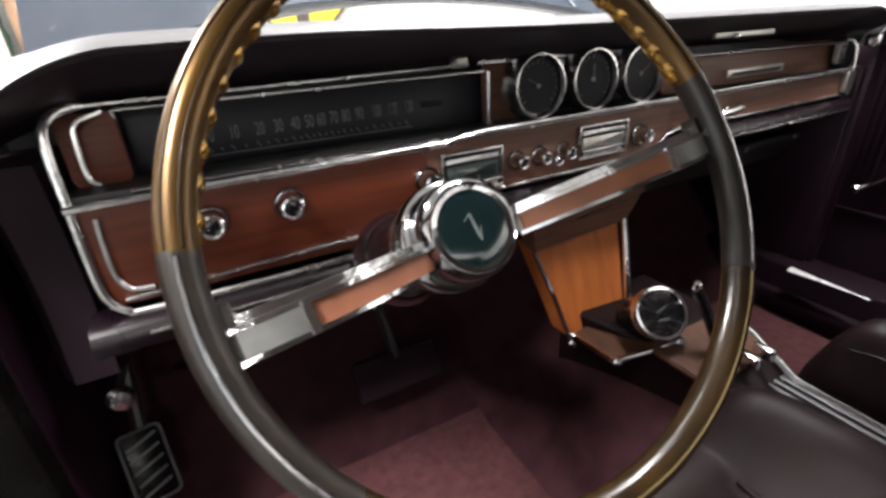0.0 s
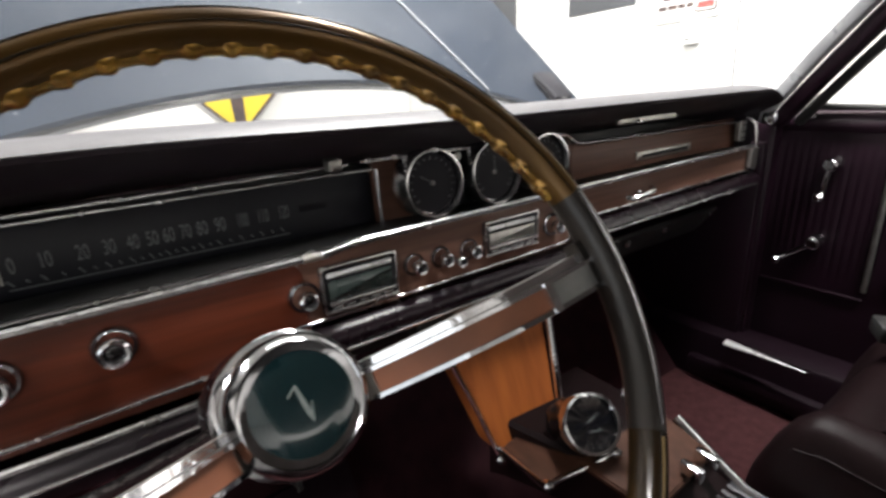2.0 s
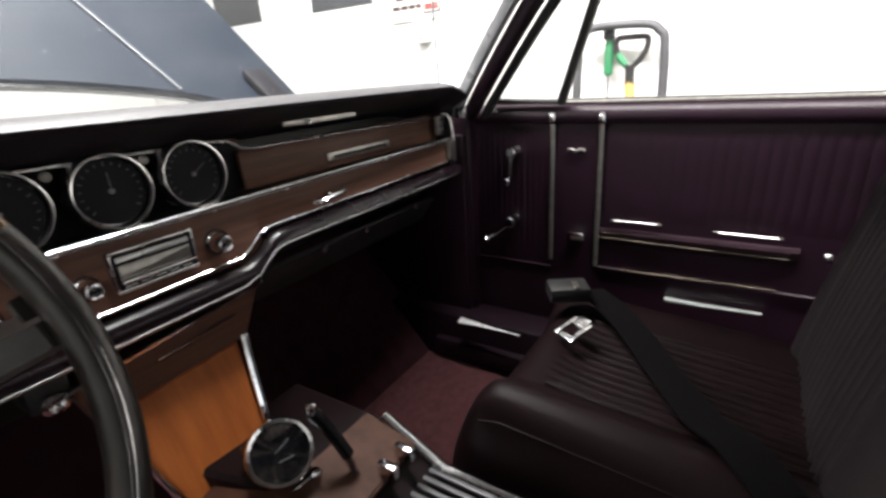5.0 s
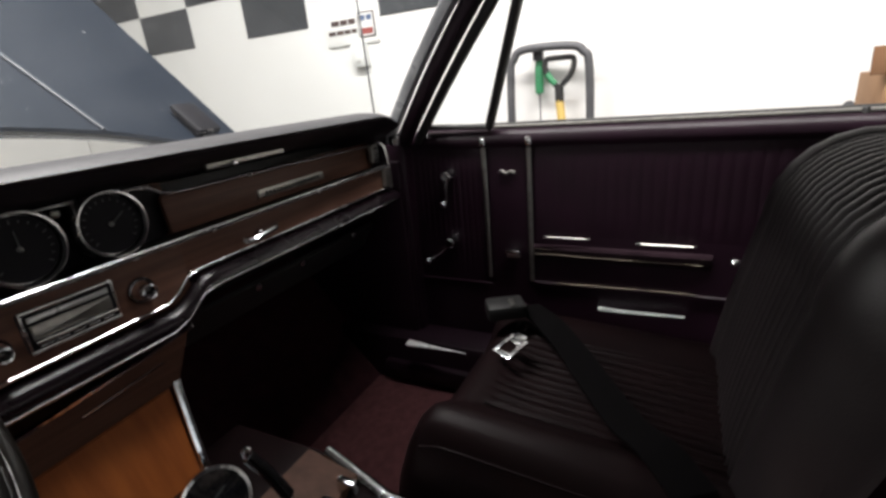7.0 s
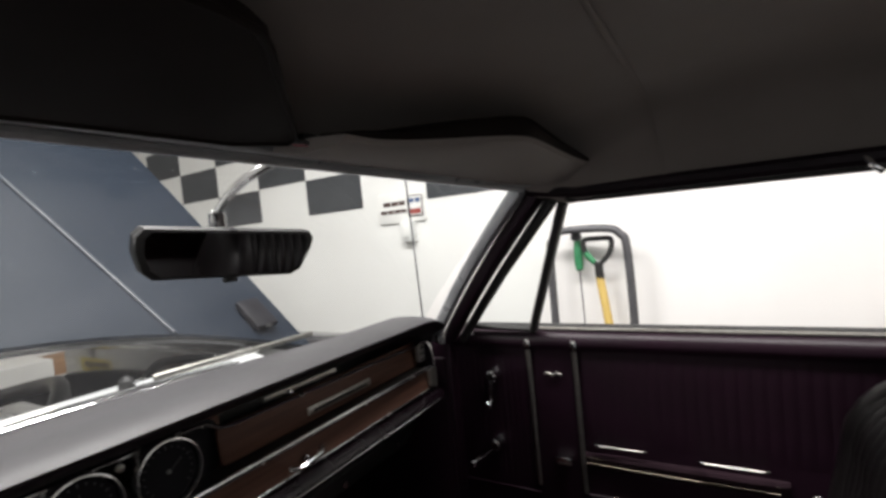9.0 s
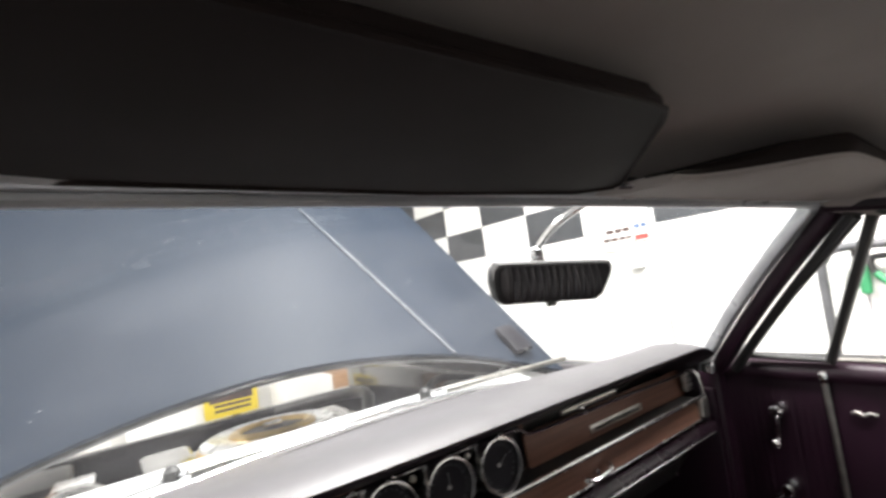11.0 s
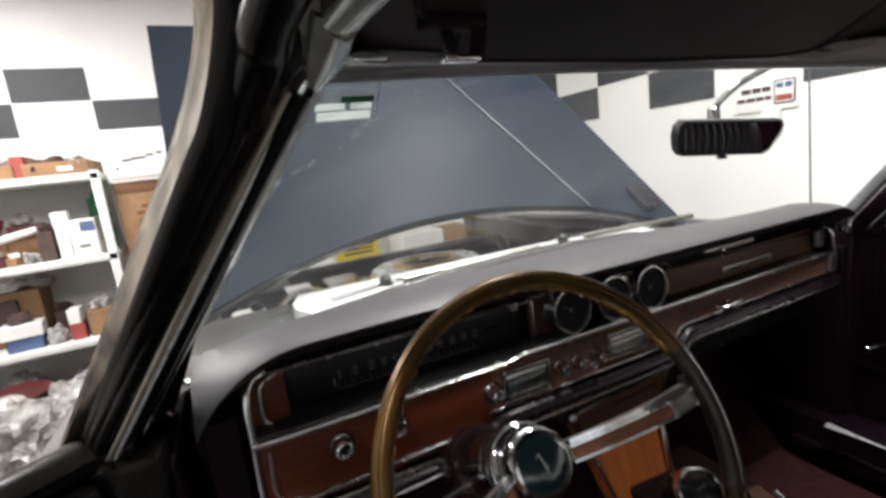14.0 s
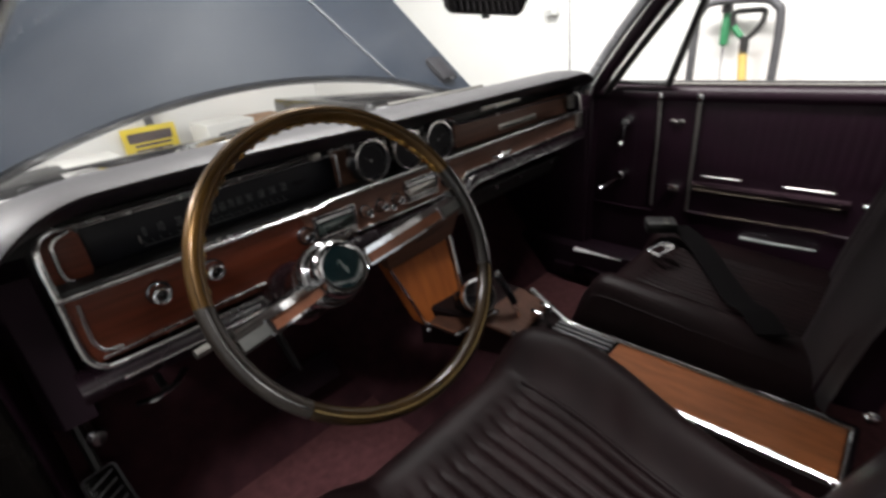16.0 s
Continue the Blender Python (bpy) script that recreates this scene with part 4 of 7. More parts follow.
part("cap", lathe([(0.015, 0), (0.015, 0.018), (0.008, 0.022)], pose(-0.225, 0.87, 0.94), 12), "black", wb)

# radio antenna on the fender
an = thing("radio_antenna", "thin chrome radio antenna mast on the front fender", "antenna")
part("mast", sweep([(1.25, 0.385, 0.97), (1.25, 0.398, 1.40), (1.25, 0.405, 1.62)], 0.0028, n=6), "grey_tube", an)
part("antenna_base", lathe([(0.022, 0), (0.018, 0.012), (0.006, 0.022)], pose(1.25, 0.385, 0.975), 14), "chrome", an)

# ---- windshield ----
wsh = thing("windshield", "clear curved car windshield with chrome edge trim", "windshield")
rows = []
for k in range(9):
    f = k / 8
    ring = []
    for i in range(29):
        u = -1 + 2 * i / 28
        xb, xt = CX + 0.70 * u, CX + 0.55 * u
        b = Vector((xb, ws_base(xb), 1.003))
        ring.append(b.lerp(ws_top(xt), f) + Vector((0, 0.012, 0.008)) * math.sin(math.pi * f))
    rows.append(ring)
gp = part("glass_pane", loft(rows, closed=False), "glass", wsh)
gp.visible_shadow = False
KM = facing((-0.1575, 0.013, 1.3065), (0.1, -0.80, -0.60), (0.05, -0.6, 0.8)) @ Matrix.Scale(0.86, 4)
part("sticker_film", slab([(-0.034, -0.015), (0.036, -0.015), (0.040, 0.030), (-0.030, 0.030)], 0.0004, KM @ pose(0, 0, -0.0006)), "glass", wsh, "clear plastic sticker film")
for pts in ([(-0.034, -0.015), (0.034, -0.0145), (0.034, -0.0138), (-0.034, -0.0142)], [(-0.034, -0.015), (-0.0332, -0.015), (-0.0290, 0.029), (-0.030, 0.029)], [(0.036, -0.010), (0.0367, -0.010), (0.0407, 0.029), (0.040, 0.029)]):
    part("film_edge", slab(pts, 0.0003, KM), "garnish", wsh)
part("sticker_green", slab([(0.0, 0.006), (0.034, 0.006), (0.034, 0.013), (0.0, 0.013)], 0.0006, KM), "green", wsh, "green and white registration sticker")
for x0, y0, x1, y1 in ((-0.026, -0.001, 0.004, 0.006), (0.010, -0.001, 0.032, 0.006), (-0.024, -0.012, 0.032, -0.003)):
    part("sticker_white", slab([(x0, y0), (x1, y0), (x1, y1), (x0, y1)], 0.0006, KM), "decal", wsh)
base = [Vector((CX + 0.70 * u, ws_base(CX + 0.70 * u) + 0.004, 1.006)) for u in [-1 + i / 20 for i in range(41)]]
part("lower_trim", sweep([p + Vector((0, 0.008, 0.003)) for p in base], 0.009, 0.0045, n=10), "chrome", wsh, "bright chrome glass moulding")
toprail = [ws_top(CX + 0.56 * u) + Vector((0, 0.003, 0)) for u in [-1 + i / 14 for i in range(29)]]
part("upper_trim", sweep(toprail, 0.007, 0.006, n=8), "garnish", wsh)
for wx0, wy0 in ((0.05, 0.58), (0.6, 0.62)):
    wp = thing("windshield_wiper", "chrome windshield wiper resting at the base of the glass", "wiper", group="wipers")
    part("arm", sweep(smooth_path([(wx0, wy0 + 0.06, 0.995), (wx0 + 0.05, wy0 + 0.02, 1.006), (wx0 + 0.25, wy0, 1.010)], 4), 0.005, 0.003, n=6), "chrome", wp)
    part("blade", sweep([(wx0 + 0.02, wy0 - 0.005, 1.008), (wx0 + 0.40, wy0 + (0.01 if wx0 < 0.3 else -0.05), 1.010)], 0.004, 0.007, n=6), "brushed", wp)
    part("pivot", lathe([(0.016, 0), (0.014, 0.02), (0.006, 0.028)], pose(wx0, wy0 + 0.06, 0.985), 12), "black", wp)

# ---- roof, headliner, pillars ----
def roof_pt(x, y, drop=0.0):
    u = (x - CX) / 0.6
    f = min(1.0, max(0.0, (0.06 - y) / 0.5))
    rim = max(0.0, (abs(u) - 0.80) / 0.20) ** 2
    return Vector((x, y, 1.348 + 0.055 * f ** 0.5 - 0.022 * u * u * abs(u) - (0.085 if u > 0 else 0.025) * rim - drop))


rows = []
for k in range(25):
    f = k / 24
    ring = []
    for i in range(21):
        u = -1 + 2 * i / 20
        x = CX + (0.605 if u > 0 else 0.556) * u
        y0 = ws_top(CX + 0.56 * u).y
        e0 = ws_top(CX + 0.56 * u) + Vector((0, 0.004, 0.005))
        ring.append(e0.lerp(roof_pt(x, y0 + (-1.75 - y0) * f ** 1.3), min(1.0, f * 12)))
    rows.append(ring)
bm = loft(rows, closed=False)
head = solo("headliner", bm, "headliner", "dark vinyl car headliner with sewn cross seams", "headliner", kind="structure")
for sy in (-0.30, -0.62, -0.95):
    part("seam", sweep([roof_pt(CX - 0.6 + 1.2 * i / 20, sy, 0.001) for i in range(21)], 0.003, 0.0015, n=6), "headliner", head)
# black lining over the driver, forward of the visor's end
LIN = [(0.0, -0.012), (-0.09, -0.016), (-0.135, -0.024), (-0.165, -0.038), (-0.182, -0.066), (-0.189, -0.10), (-0.196, -0.135), (-0.235, -0.17), (-0.240, -0.30), (0.0, -0.30)]
bm = bmesh.new()
a = [bm.verts.new((x, y, 1.3385 - 0.12 * y)) for x, y in LIN]
b = [bm.verts.new((x, y, 1.3425 - 0.12 * y)) for x, y in LIN]
bm.faces.new(a), bm.faces.new(list(reversed(b)))
for i in range(len(LIN)):
    j = (i + 1) % len(LIN)
    bm.faces.new((a[i], a[j], b[j], b[i]))
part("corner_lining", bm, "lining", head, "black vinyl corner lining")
rows = []
for k in range(13):
    f = k / 12
    ring = []
    for i in range(21):
        u = -1 + 2 * i / 20
        y0 = ws_top(CX + 0.56 * u).y + 0.03
        ring.append(roof_pt(CX + (0.61 if u > 0 else 0.56) * u, y0 + (-1.8 - y0) * f) + Vector((0, 0, 0.03)))
    rows.append(ring)
part("roof_skin", loft(rows, closed=False), "paint", body)
part("header_garnish", sweep([ws_top(CX + 0.565 * u) + Vector((0, -0.011, 0.008)) for u in [-1 + i / 14 for i in range(29)]], 0.012, 0.006, n=10, power=0.7), "garnish", body, "grey painted metal header trim")

# passenger side pillar, rail and vent window
RF, RT = Vector((1.075, 0.215, 0.985)), Vector((0.93, -0.088, 1.298))


def strip(a, b, off, r, r2, mat, name, parent, label="", n=10, up=(1, 0, 0), bow=0.0):
    pts = []
    for i in range(9):
        f = i / 8
        pts.append(Vector(a).lerp(Vector(b), f) + Vector(off) + Vector((0, bow, bow * 0.6)) * math.sin(math.pi * f))
    return part(name, sweep(pts, r, r2, n=n, up=up, power=0.75), mat, parent, label)


pr = thing("windshield_pillar", "dark passenger side windshield pillar with painted trim", "pillar", group="windshield pillars")
strip(RF, RT, (0.0, 0.025, 0.005), 0.014, 0.012, "garnish", "inner_trim", pr, bow=0.008)
strip(RF, RT, (0.02, -0.005, 0), 0.017, 0.02, "vinyl", "pillar_core", pr, bow=0.006)
strip(RF, RT, (0.035, -0.035, -0.004), 0.010, 0.012, "black", "weatherstrip", pr, bow=0.004)
part("foot_cap", box(RF + Vector((-0.008, 0.0, 0.008)), (0.022, 0.03, 0.032), 0.008), "chrome", pr)
vw = thing("vent_window", "passenger door vent window with black frame", "window")
VB0, VB1, VT = Vector((1.115, 0.165, 1.012)), Vector((1.118, 0.004, 1.006)), Vector((0.957, -0.134, 1.274))
part("vent_post", sweep([VB1, VT], 0.009, 0.012, n=8, up=(1, 0, 0), power=0.7), "black", vw)
part("vent_frame", sweep([VB0, VT + Vector((0.004, 0.02, 0))], 0.007, 0.009, n=8, up=(1, 0, 0)), "black", vw)
part("vent_sill", sweep([VB0, VB1], 0.008, 0.006, n=8), "black", vw)
bm = bmesh.new()
bm.faces.new([bm.verts.new(p) for p in (VB0, VB1, VT)])
g2 = part("glass_pane", bm, "glass", vw)
g2.visible_shadow = False
rail = thing("roof_rail", "black rubber roof rail above the door window", "roof rail")
part("rail_trim", sweep([(0.93, -0.08, 1.300), (0.948, -0.161, 1.288), (0.95, -0.4, 1.286), (0.95, -0.66, 1.284), (0.945, -1.6, 1.27)], 0.014, 0.012, n=8), "vinyl", rail)
part("coat_hook", sweep(smooth_path([(0.948, -0.535, 1.290), (0.936, -0.54, 1.280), (0.930, -0.545, 1.270), (0.936, -0.552, 1.264)], 4), 0.004, n=8), "chrome", rail)
part("rail_weatherstrip", sweep([(0.945, -0.10, 1.286), (0.962, -0.161, 1.277), (0.968, -0.4, 1.275), (0.968, -0.66, 1.272), (0.96, -1.6, 1.258)], 0.010, 0.008, n=8), "black", rail)

# driver side pillar, seen close
pl = thing("windshield_pillar", "driver side windshield pillar with bright trim and black rubber", "pillar", group="windshield pillars")


def pillar_line(f, g, lift=(0, 0, 0)):
    """Point on the pillar: g runs from its foot (z 1.0) to the kink (z 1.3), f across from the drip rail (0) to the glass (1)."""
    feet = ((0.0, -0.4678, 0.264), (0.18, -0.4449, 0.265), (0.62, -0.4063, 0.189), (0.80, -0.3835, 0.2053), (1.0, -0.3706, 0.277))
    tops = ((0.0, -0.272, -0.045), (0.18, -0.2530, -0.1183), (0.62, -0.2180, -0.1015), (0.80, -0.2052, -0.1000), (1.0, -0.1963, -0.0700))
    for (f0, ax, ay), (f1, bx, by), (_, cx, cy), (_, ex2, ey) in zip(feet, feet[1:], tops, tops[1:]):
        if f <= f1:
            h = (f - f0) / (f1 - f0)
            foot = Vector((ax + (bx - ax) * h, ay + (by - ay) * h, 1.0))
            top = Vector((cx + (ex2 - cx) * h, cy + (ey - cy) * h, 1.3))
            return foot.lerp(top, g) + Vector(lift)
    return None


for f, r, r2, mat, nm, lab in (
        (0.20, 0.0016, 0.0016, "chrome", "drip_bead", "thin bright bead beside the rubber"),
        (0.26, 0.008, 0.010, "seal", "rubber_seal", ""),
        (0.36, 0.009, 0.010, "seal", "weatherstrip_fold", ""),
        (0.47, 0.007, 0.008, "seal", "weatherstrip", ""),
        (0.600, 0.0022, 0.0030, "beige", "chrome_strip", "worn bright metal strip"),
        (0.645, 0.0020, 0.0030, "bright_trim", "chrome_strip", "worn bright metal strip"),
        (0.715, 0.0060, 0.006, "seal", "rubber_channel", ""),
        # thin bright line added for the glint inside the rubber channel
        (0.785, 0.0012, 0.003, "chrome", "channel_glint", "")):
    run = [pillar_line(f, k, (0.001, -0.004, -0.001) if f > 0.55 else (0, 0, 0)) for k in (-0.10, 0.1, 0.3, 0.5, 0.7, 0.88, 0.96 if f < 0.55 else 1.01)]
    if f < 0.55:
        q = Vector((0.070 * (f - 0.2), 0.02 * (f - 0.2), -0.03 * (f - 0.2)))
        run += [Vector(p) + q for p in ((-0.2455, -0.125, 1.325), (-0.2405, -0.145, 1.352), (-0.2415, -0.19, 1.369), (-0.245, -0.32, 1.378), (-0.245, -0.7, 1.378), (-0.235, -1.6, 1.355))]
    part(nm, sweep(smooth_path(run, 5), r, r2, n=10, up=(0.75, -0.35, -0.55), power=0.75), mat, pl, lab)
# broad worn metal drip moulding, outermost, that follows the kink back over the door
outer = smooth_path([pillar_line(0.0, k) for k in (-0.10, 0.2, 0.5, 0.8, 0.94)] + [(-0.2610, -0.075, 1.325), (-0.2530, -0.115, 1.352), (-0.2515, -0.19, 1.373), (-0.2545, -0.32, 1.381), (-0.2545, -0.7, 1.381), (-0.2445, -1.6, 1.358)], 5)
inner = smooth_path([pillar_line(0.19, k) for k in (-0.10, 0.2, 0.5, 0.8, 0.94)] + [(-0.2470, -0.125, 1.322), (-0.2420, -0.145, 1.348), (-0.2430, -0.19, 1.365), (-0.2465, -0.32, 1.374), (-0.2465, -0.7, 1.374), (-0.2365, -1.6, 1.351)], 5)
rows = []
for a, b in zip(outer, inner):
    n0 = Vector((0.55, -0.75, -0.2))
    out = [a.lerp(b, h) + n0 * (0.004 * math.sin(math.pi * h) + (0.0025 if h < 0.1 else 0.0)) for h in (0.0, 0.07, 0.14, 0.3, 0.5, 0.7, 0.88, 1.0)]
    rows.append(out + [p - n0 * 0.006 for p in reversed(out)])
part("drip_moulding", loft(rows), "drip_metal", pl, "worn bright metal outer moulding")
# end of the rubber channel, rounded over
part("channel_end", sweep(smooth_path([pillar_line(0.63, 0.96, (0, -0.003, 0)), pillar_line(0.655, 1.02, (0, -0.004, 0)), pillar_line(0.72, 1.04, (0, -0.004, 0)), pillar_line(0.79, 1.01, (0, -0.004, 0)), pillar_line(0.81, 0.94, (0, -0.003, 0))], 5), 0.0026, 0.0032, n=10), "pad_low", pl)
rows = []
for k in range(11):
    f = k / 10
    a = Vector((-0.442, 0.288, 0.96)).lerp(Vector((-0.237, -0.090, 1.345)), f)
    b = Vector((-0.372, 0.262, 0.96)).lerp(Vector((-0.206, -0.070, 1.345)), f)
    o = Vector((-0.01, 0.03, 0.02))
    rows.append([a, b, b + o, a + o])
part("pillar_core", loft(rows), "seal", pl)
part("pillar_head", box((-0.2165, -0.080, 1.3425), (0.033, 0.014, 0.093), 0.003), "seal", pl)
# wide painted face between the rubber channel and the glass
rows = []
for k in range(13):
    h = -0.03 + 1.10 * k / 12
    c, g = pillar_line(0.80, h), pillar_line(1.0, h)
    m1 = g.lerp(c, 0.5) + Vector((0.005, 0.002, 0.002))
    o = Vector((-0.005, 0.008, 0.004))
    rows.append([g, g.lerp(c, 0.2) + Vector((0.004, 0.001, 0)), m1, c.lerp(g, 0.15) + Vector((0.003, 0.0, 0)), c, c + o, m1 + o, g + o])
part("inner_trim", loft(rows), "light_garnish", pl, "bright grey painted metal trim")
part("foot_cap", box((-0.360, 0.244, 1.010), (0.018, 0.03, 0.036), 0.008), "chrome", pl)
rl = thing("roof_rail", "bright grey metal garnish along the driver side roof", "roof rail")
part("corner_garnish", sweep(smooth_path([(-0.197, -0.158, 1.321), (-0.195, -0.140, 1.320), (-0.192, -0.118, 1.322), (-0.187, -0.094, 1.326), (-0.176, -0.068, 1.330), (-0.159, -0.046, 1.333), (-0.133, -0.030, 1.336), (-0.095, -0.016, 1.339)], 5), 0.0085, 0.0070, n=14, power=0.85, ends=(1.0, 0.75)), "light_garnish", rl, "light grey painted corner trim")
part("rail_garnish", sweep(smooth_path([(-0.2020, -0.180, 1.3165), (-0.1985, -0.202, 1.3185), (-0.1925, -0.24, 1.3210), (-0.180, -0.32, 1.326), (-0.174, -0.5, 1.336), (-0.170, -0.9, 1.342), (-0.168, -1.6, 1.338)], 6), 0.0080, 0.0052, n=14, power=0.85), "light_garnish", rl, "bright grey painted metal rail trim")
part("rail_weatherstrip", sweep(smooth_path([pillar_line(0.40, 0.55, (0, 0.008, 0)), pillar_line(0.43, 0.80, (0, 0.006, 0)), (-0.2330, -0.120, 1.308), (-0.2290, -0.150, 1.321), (-0.2250, -0.175, 1.328), (-0.221, -0.20, 1.333), (-0.214, -0.26, 1.340), (-0.204, -0.40, 1.352), (-0.196, -0.9, 1.356), (-0.192, -1.6, 1.350)], 5), 0.0125, 0.011, n=12), "seal", rl, "black rubber weatherstrip")
part("rail_lip", sweep(smooth_path([(-0.2085, -0.1815, 1.3150), (-0.2060, -0.180, 1.3122), (-0.2020, -0.179, 1.3110), (-0.1975, -0.1795, 1.3125), (-0.1945, -0.181, 1.3155)], 4), 0.0010, n=6), "drip_metal", rl)
# broad face that runs from the rail down into the pillar trim
rows = []
for web in (((-0.2120, -0.179, 1.3195), (-0.2025, -0.181, 1.316), (-0.193, -0.173, 1.321)),
            ((-0.2120, -0.153, 1.309), (-0.203, -0.154, 1.308), (-0.187, -0.140, 1.3165)),
            ((-0.2105, -0.137, 1.304), (-0.201, -0.135, 1.304), (-0.187, -0.117, 1.311)),
            ((-0.2075, -0.124, 1.2995), (-0.2030, -0.116, 1.2995), (-0.198, -0.090, 1.303))):
    P = smooth_path([Vector(p) for p in web], 4)
    rows.append(P + [p + Vector((0.0, 0.007, 0.005)) for p in reversed(P)])
part("corner_web", loft(rows), "light_garnish", rl, "light grey painted corner trim")
# driver's door, swung open
od = tagged(new("door_2"), "plum vinyl driver door standing wide open", "car door", kind="structure")
OM = pose(-0.435, 0.215, 0.0, 0, 0, 180 + 35)
part("door_panel", box(OM @ Vector((0.60, 0.0, 0.66)), (1.18, 0.09, 0.62), 0.02, m=Matrix.Rotation(radians(215), 4, "Z")), "seal", od)
part("door_top_roll", sweep([OM @ Vector((0.01, 0.0, 0.985)), OM @ Vector((1.2, 0.0, 0.985))], 0.03, 0.018, n=10), "seal", od)
part("hinge_pillar", box((-0.43, 0.285, 0.66), (0.12, 0.18, 0.62), 0.015), "seal", od)

# floor pan, firewall carpet, kick panels, rear closing
fl = thing("car_floor", "plum carpet on the car floor with transmission tunnel", "car floor", kind="structure")
rows = []
for k in range(17):
    y = 0.33 - 1.6 * k / 16
    ring = []
    for i in range(33):
        x = CX - 0.74 + 1.48 * i / 32
        tunnel = 0.16 * math.exp(-((x - 0.42) / 0.14) ** 4)
        toe = max(0.0, (y - 0.33)) * 1.1
        ring.append((x, y, 0.36 + tunnel + toe))
    rows.append(ring)
part("carpet", loft(rows, closed=False), "carpet", fl)
# carpet beyond y 0.33: the dash's shadow is painted as a darker colour
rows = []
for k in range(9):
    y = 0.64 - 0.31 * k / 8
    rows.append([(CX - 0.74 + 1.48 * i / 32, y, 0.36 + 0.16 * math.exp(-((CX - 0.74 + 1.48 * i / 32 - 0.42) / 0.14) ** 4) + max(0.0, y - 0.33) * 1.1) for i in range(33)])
part("shaded_toe_carpet", loft(rows, closed=False), "shaded_carpet", fl)
# tunnel carpet, its weaker light put into the colour
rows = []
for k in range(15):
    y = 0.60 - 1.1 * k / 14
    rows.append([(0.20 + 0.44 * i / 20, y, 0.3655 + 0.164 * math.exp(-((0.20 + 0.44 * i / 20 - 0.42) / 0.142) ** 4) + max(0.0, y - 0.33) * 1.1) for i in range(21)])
part("shaded_tunnel_carpet", loft(rows, closed=False), "shaded_carpet", fl, "tunnel carpet with shade put into its darker colour")
part("toe_board", box((CX, 0.65, 0.75), (1.46, 0.02, 0.36), 0.004), "mat", fl)
part("rocker", box((1.11, -0.3, 0.36), (0.16, 1.9, 0.26), 0.01), "dark_vinyl", fl)
part("hinge_post", box((1.125, 0.36, 0.68), (0.07, 0.30, 0.62), 0.01), "vinyl", fl)
for s, kx in ((0, -0.375), (1, 1.085)):
    part("kick_panel", box((kx, 0.42, 0.62), (0.02, 0.4, 0.64), 0.008), "vinyl", fl)
part("sill_cover", box((1.06, -0.25, 0.40), (0.10, 1.1, 0.05), 0.012), "dark_vinyl", fl)
part("sill_cover", box((-0.36, -0.25, 0.42), (0.08, 1.0, 0.05), 0.012), "dark_vinyl", fl)
part("rear_panel", box((CX, -1.8, 0.66), (1.5, 0.03, 0.62), 0.01), "vinyl", fl)
part("side_panel_rear", box((1.10, -1.35, 0.75), (0.03, 0.9, 0.5), 0.01), "vinyl", fl)
part("side_panel_rear", box((-0.40, -1.35, 0.75), (0.03, 0.9, 0.5), 0.01), "vinyl", fl)

# ---- dashboard ----
dash = thing("dashboard", "plum padded dashboard with walnut veneer, chrome trim and round gauges", "dashboard")
XL, XR = -0.335, 1.045


def end_fall(x):
    """How far the pad drops and rolls at its ends, 0 in the middle and 1 at the very end."""
    return max(0.0, 1 - min(x - XL, XR - x) / 0.07) ** 2


rows, brow = [], []
for i in range(77):
    x = XL + 0.16 * i / 24 if i < 24 else XL + 0.16 + (XR - XL - 0.16) * (i - 24) / 52
    e = end_fall(x)
    yb = ws_base(min(max(x, CX - 0.69), CX + 0.69))
    dl = min(0.145, max(0.0, -0.20 - x))
    fall = 0.15 - math.sqrt(0.15 ** 2 - dl ** 2)
    bulge = 0.006 * math.exp(-((x + 0.05) / 0.2) ** 2)

    def settle(y, z):
        return (x, y, z + bulge - (0.022 * e if x > 0 else fall * max(0.15, min(1.0, 1 - (y - 0.18) / (yb - 0.16)))))

    top = [(yb, 1.007), (yb - 0.03, 1.016), (0.30 + 0.5 * (yb - 0.30), 1.0375), (0.285, 1.0580), (0.245, 1.0605), (0.212, 1.0590), (0.194, 1.055), (0.187, 1.051), (0.193, 1.046), (yb - 0.012, 0.998)]
    rows.append([settle(y, z) for y, z in top])
    front = [(0.196, 1.0500), (0.1885, 1.0495), (0.190, 1.0455), (0.203, 1.0378), (0.219, 1.0295), (0.235, 1.0225), (0.251, 1.0165), (0.267, 1.0125), (0.29, 1.006), (yb - 0.014, 0.99)]
    brow.append([settle(y, z) for y, z in front])
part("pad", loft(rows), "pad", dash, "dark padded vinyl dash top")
# underside of the pad, shade put into its colour
part("brow", loft(brow), "brow", dash, "padded brow in a darker plum that holds its shade")
# end cheeks that run down from the pad
for s, x0, x1 in ((0, -0.345, -0.288), (1, 1.040, 1.056)):
    rows = []
    for k in range(11):
        f = k / 10
        z = 1.02 - 0.16 * f if s else 0.965 - 0.225 * f
        yn = (0.225 if s else 0.236) + 0.012 * math.sin(f * math.pi)
        rows.append([(x0, yn + 0.02, z), (x0 + 0.012, yn, z), (x1 - 0.006, yn, z), (x1, yn + 0.012, z), (x1, 0.34, z), (x0, 0.34, z)])
    part("end_cheek", loft(rows), "dark_vinyl", dash)
part("back_board", box((CX, 0.335, 0.90), (1.36, 0.02, 0.2), 0.003), "black", dash)


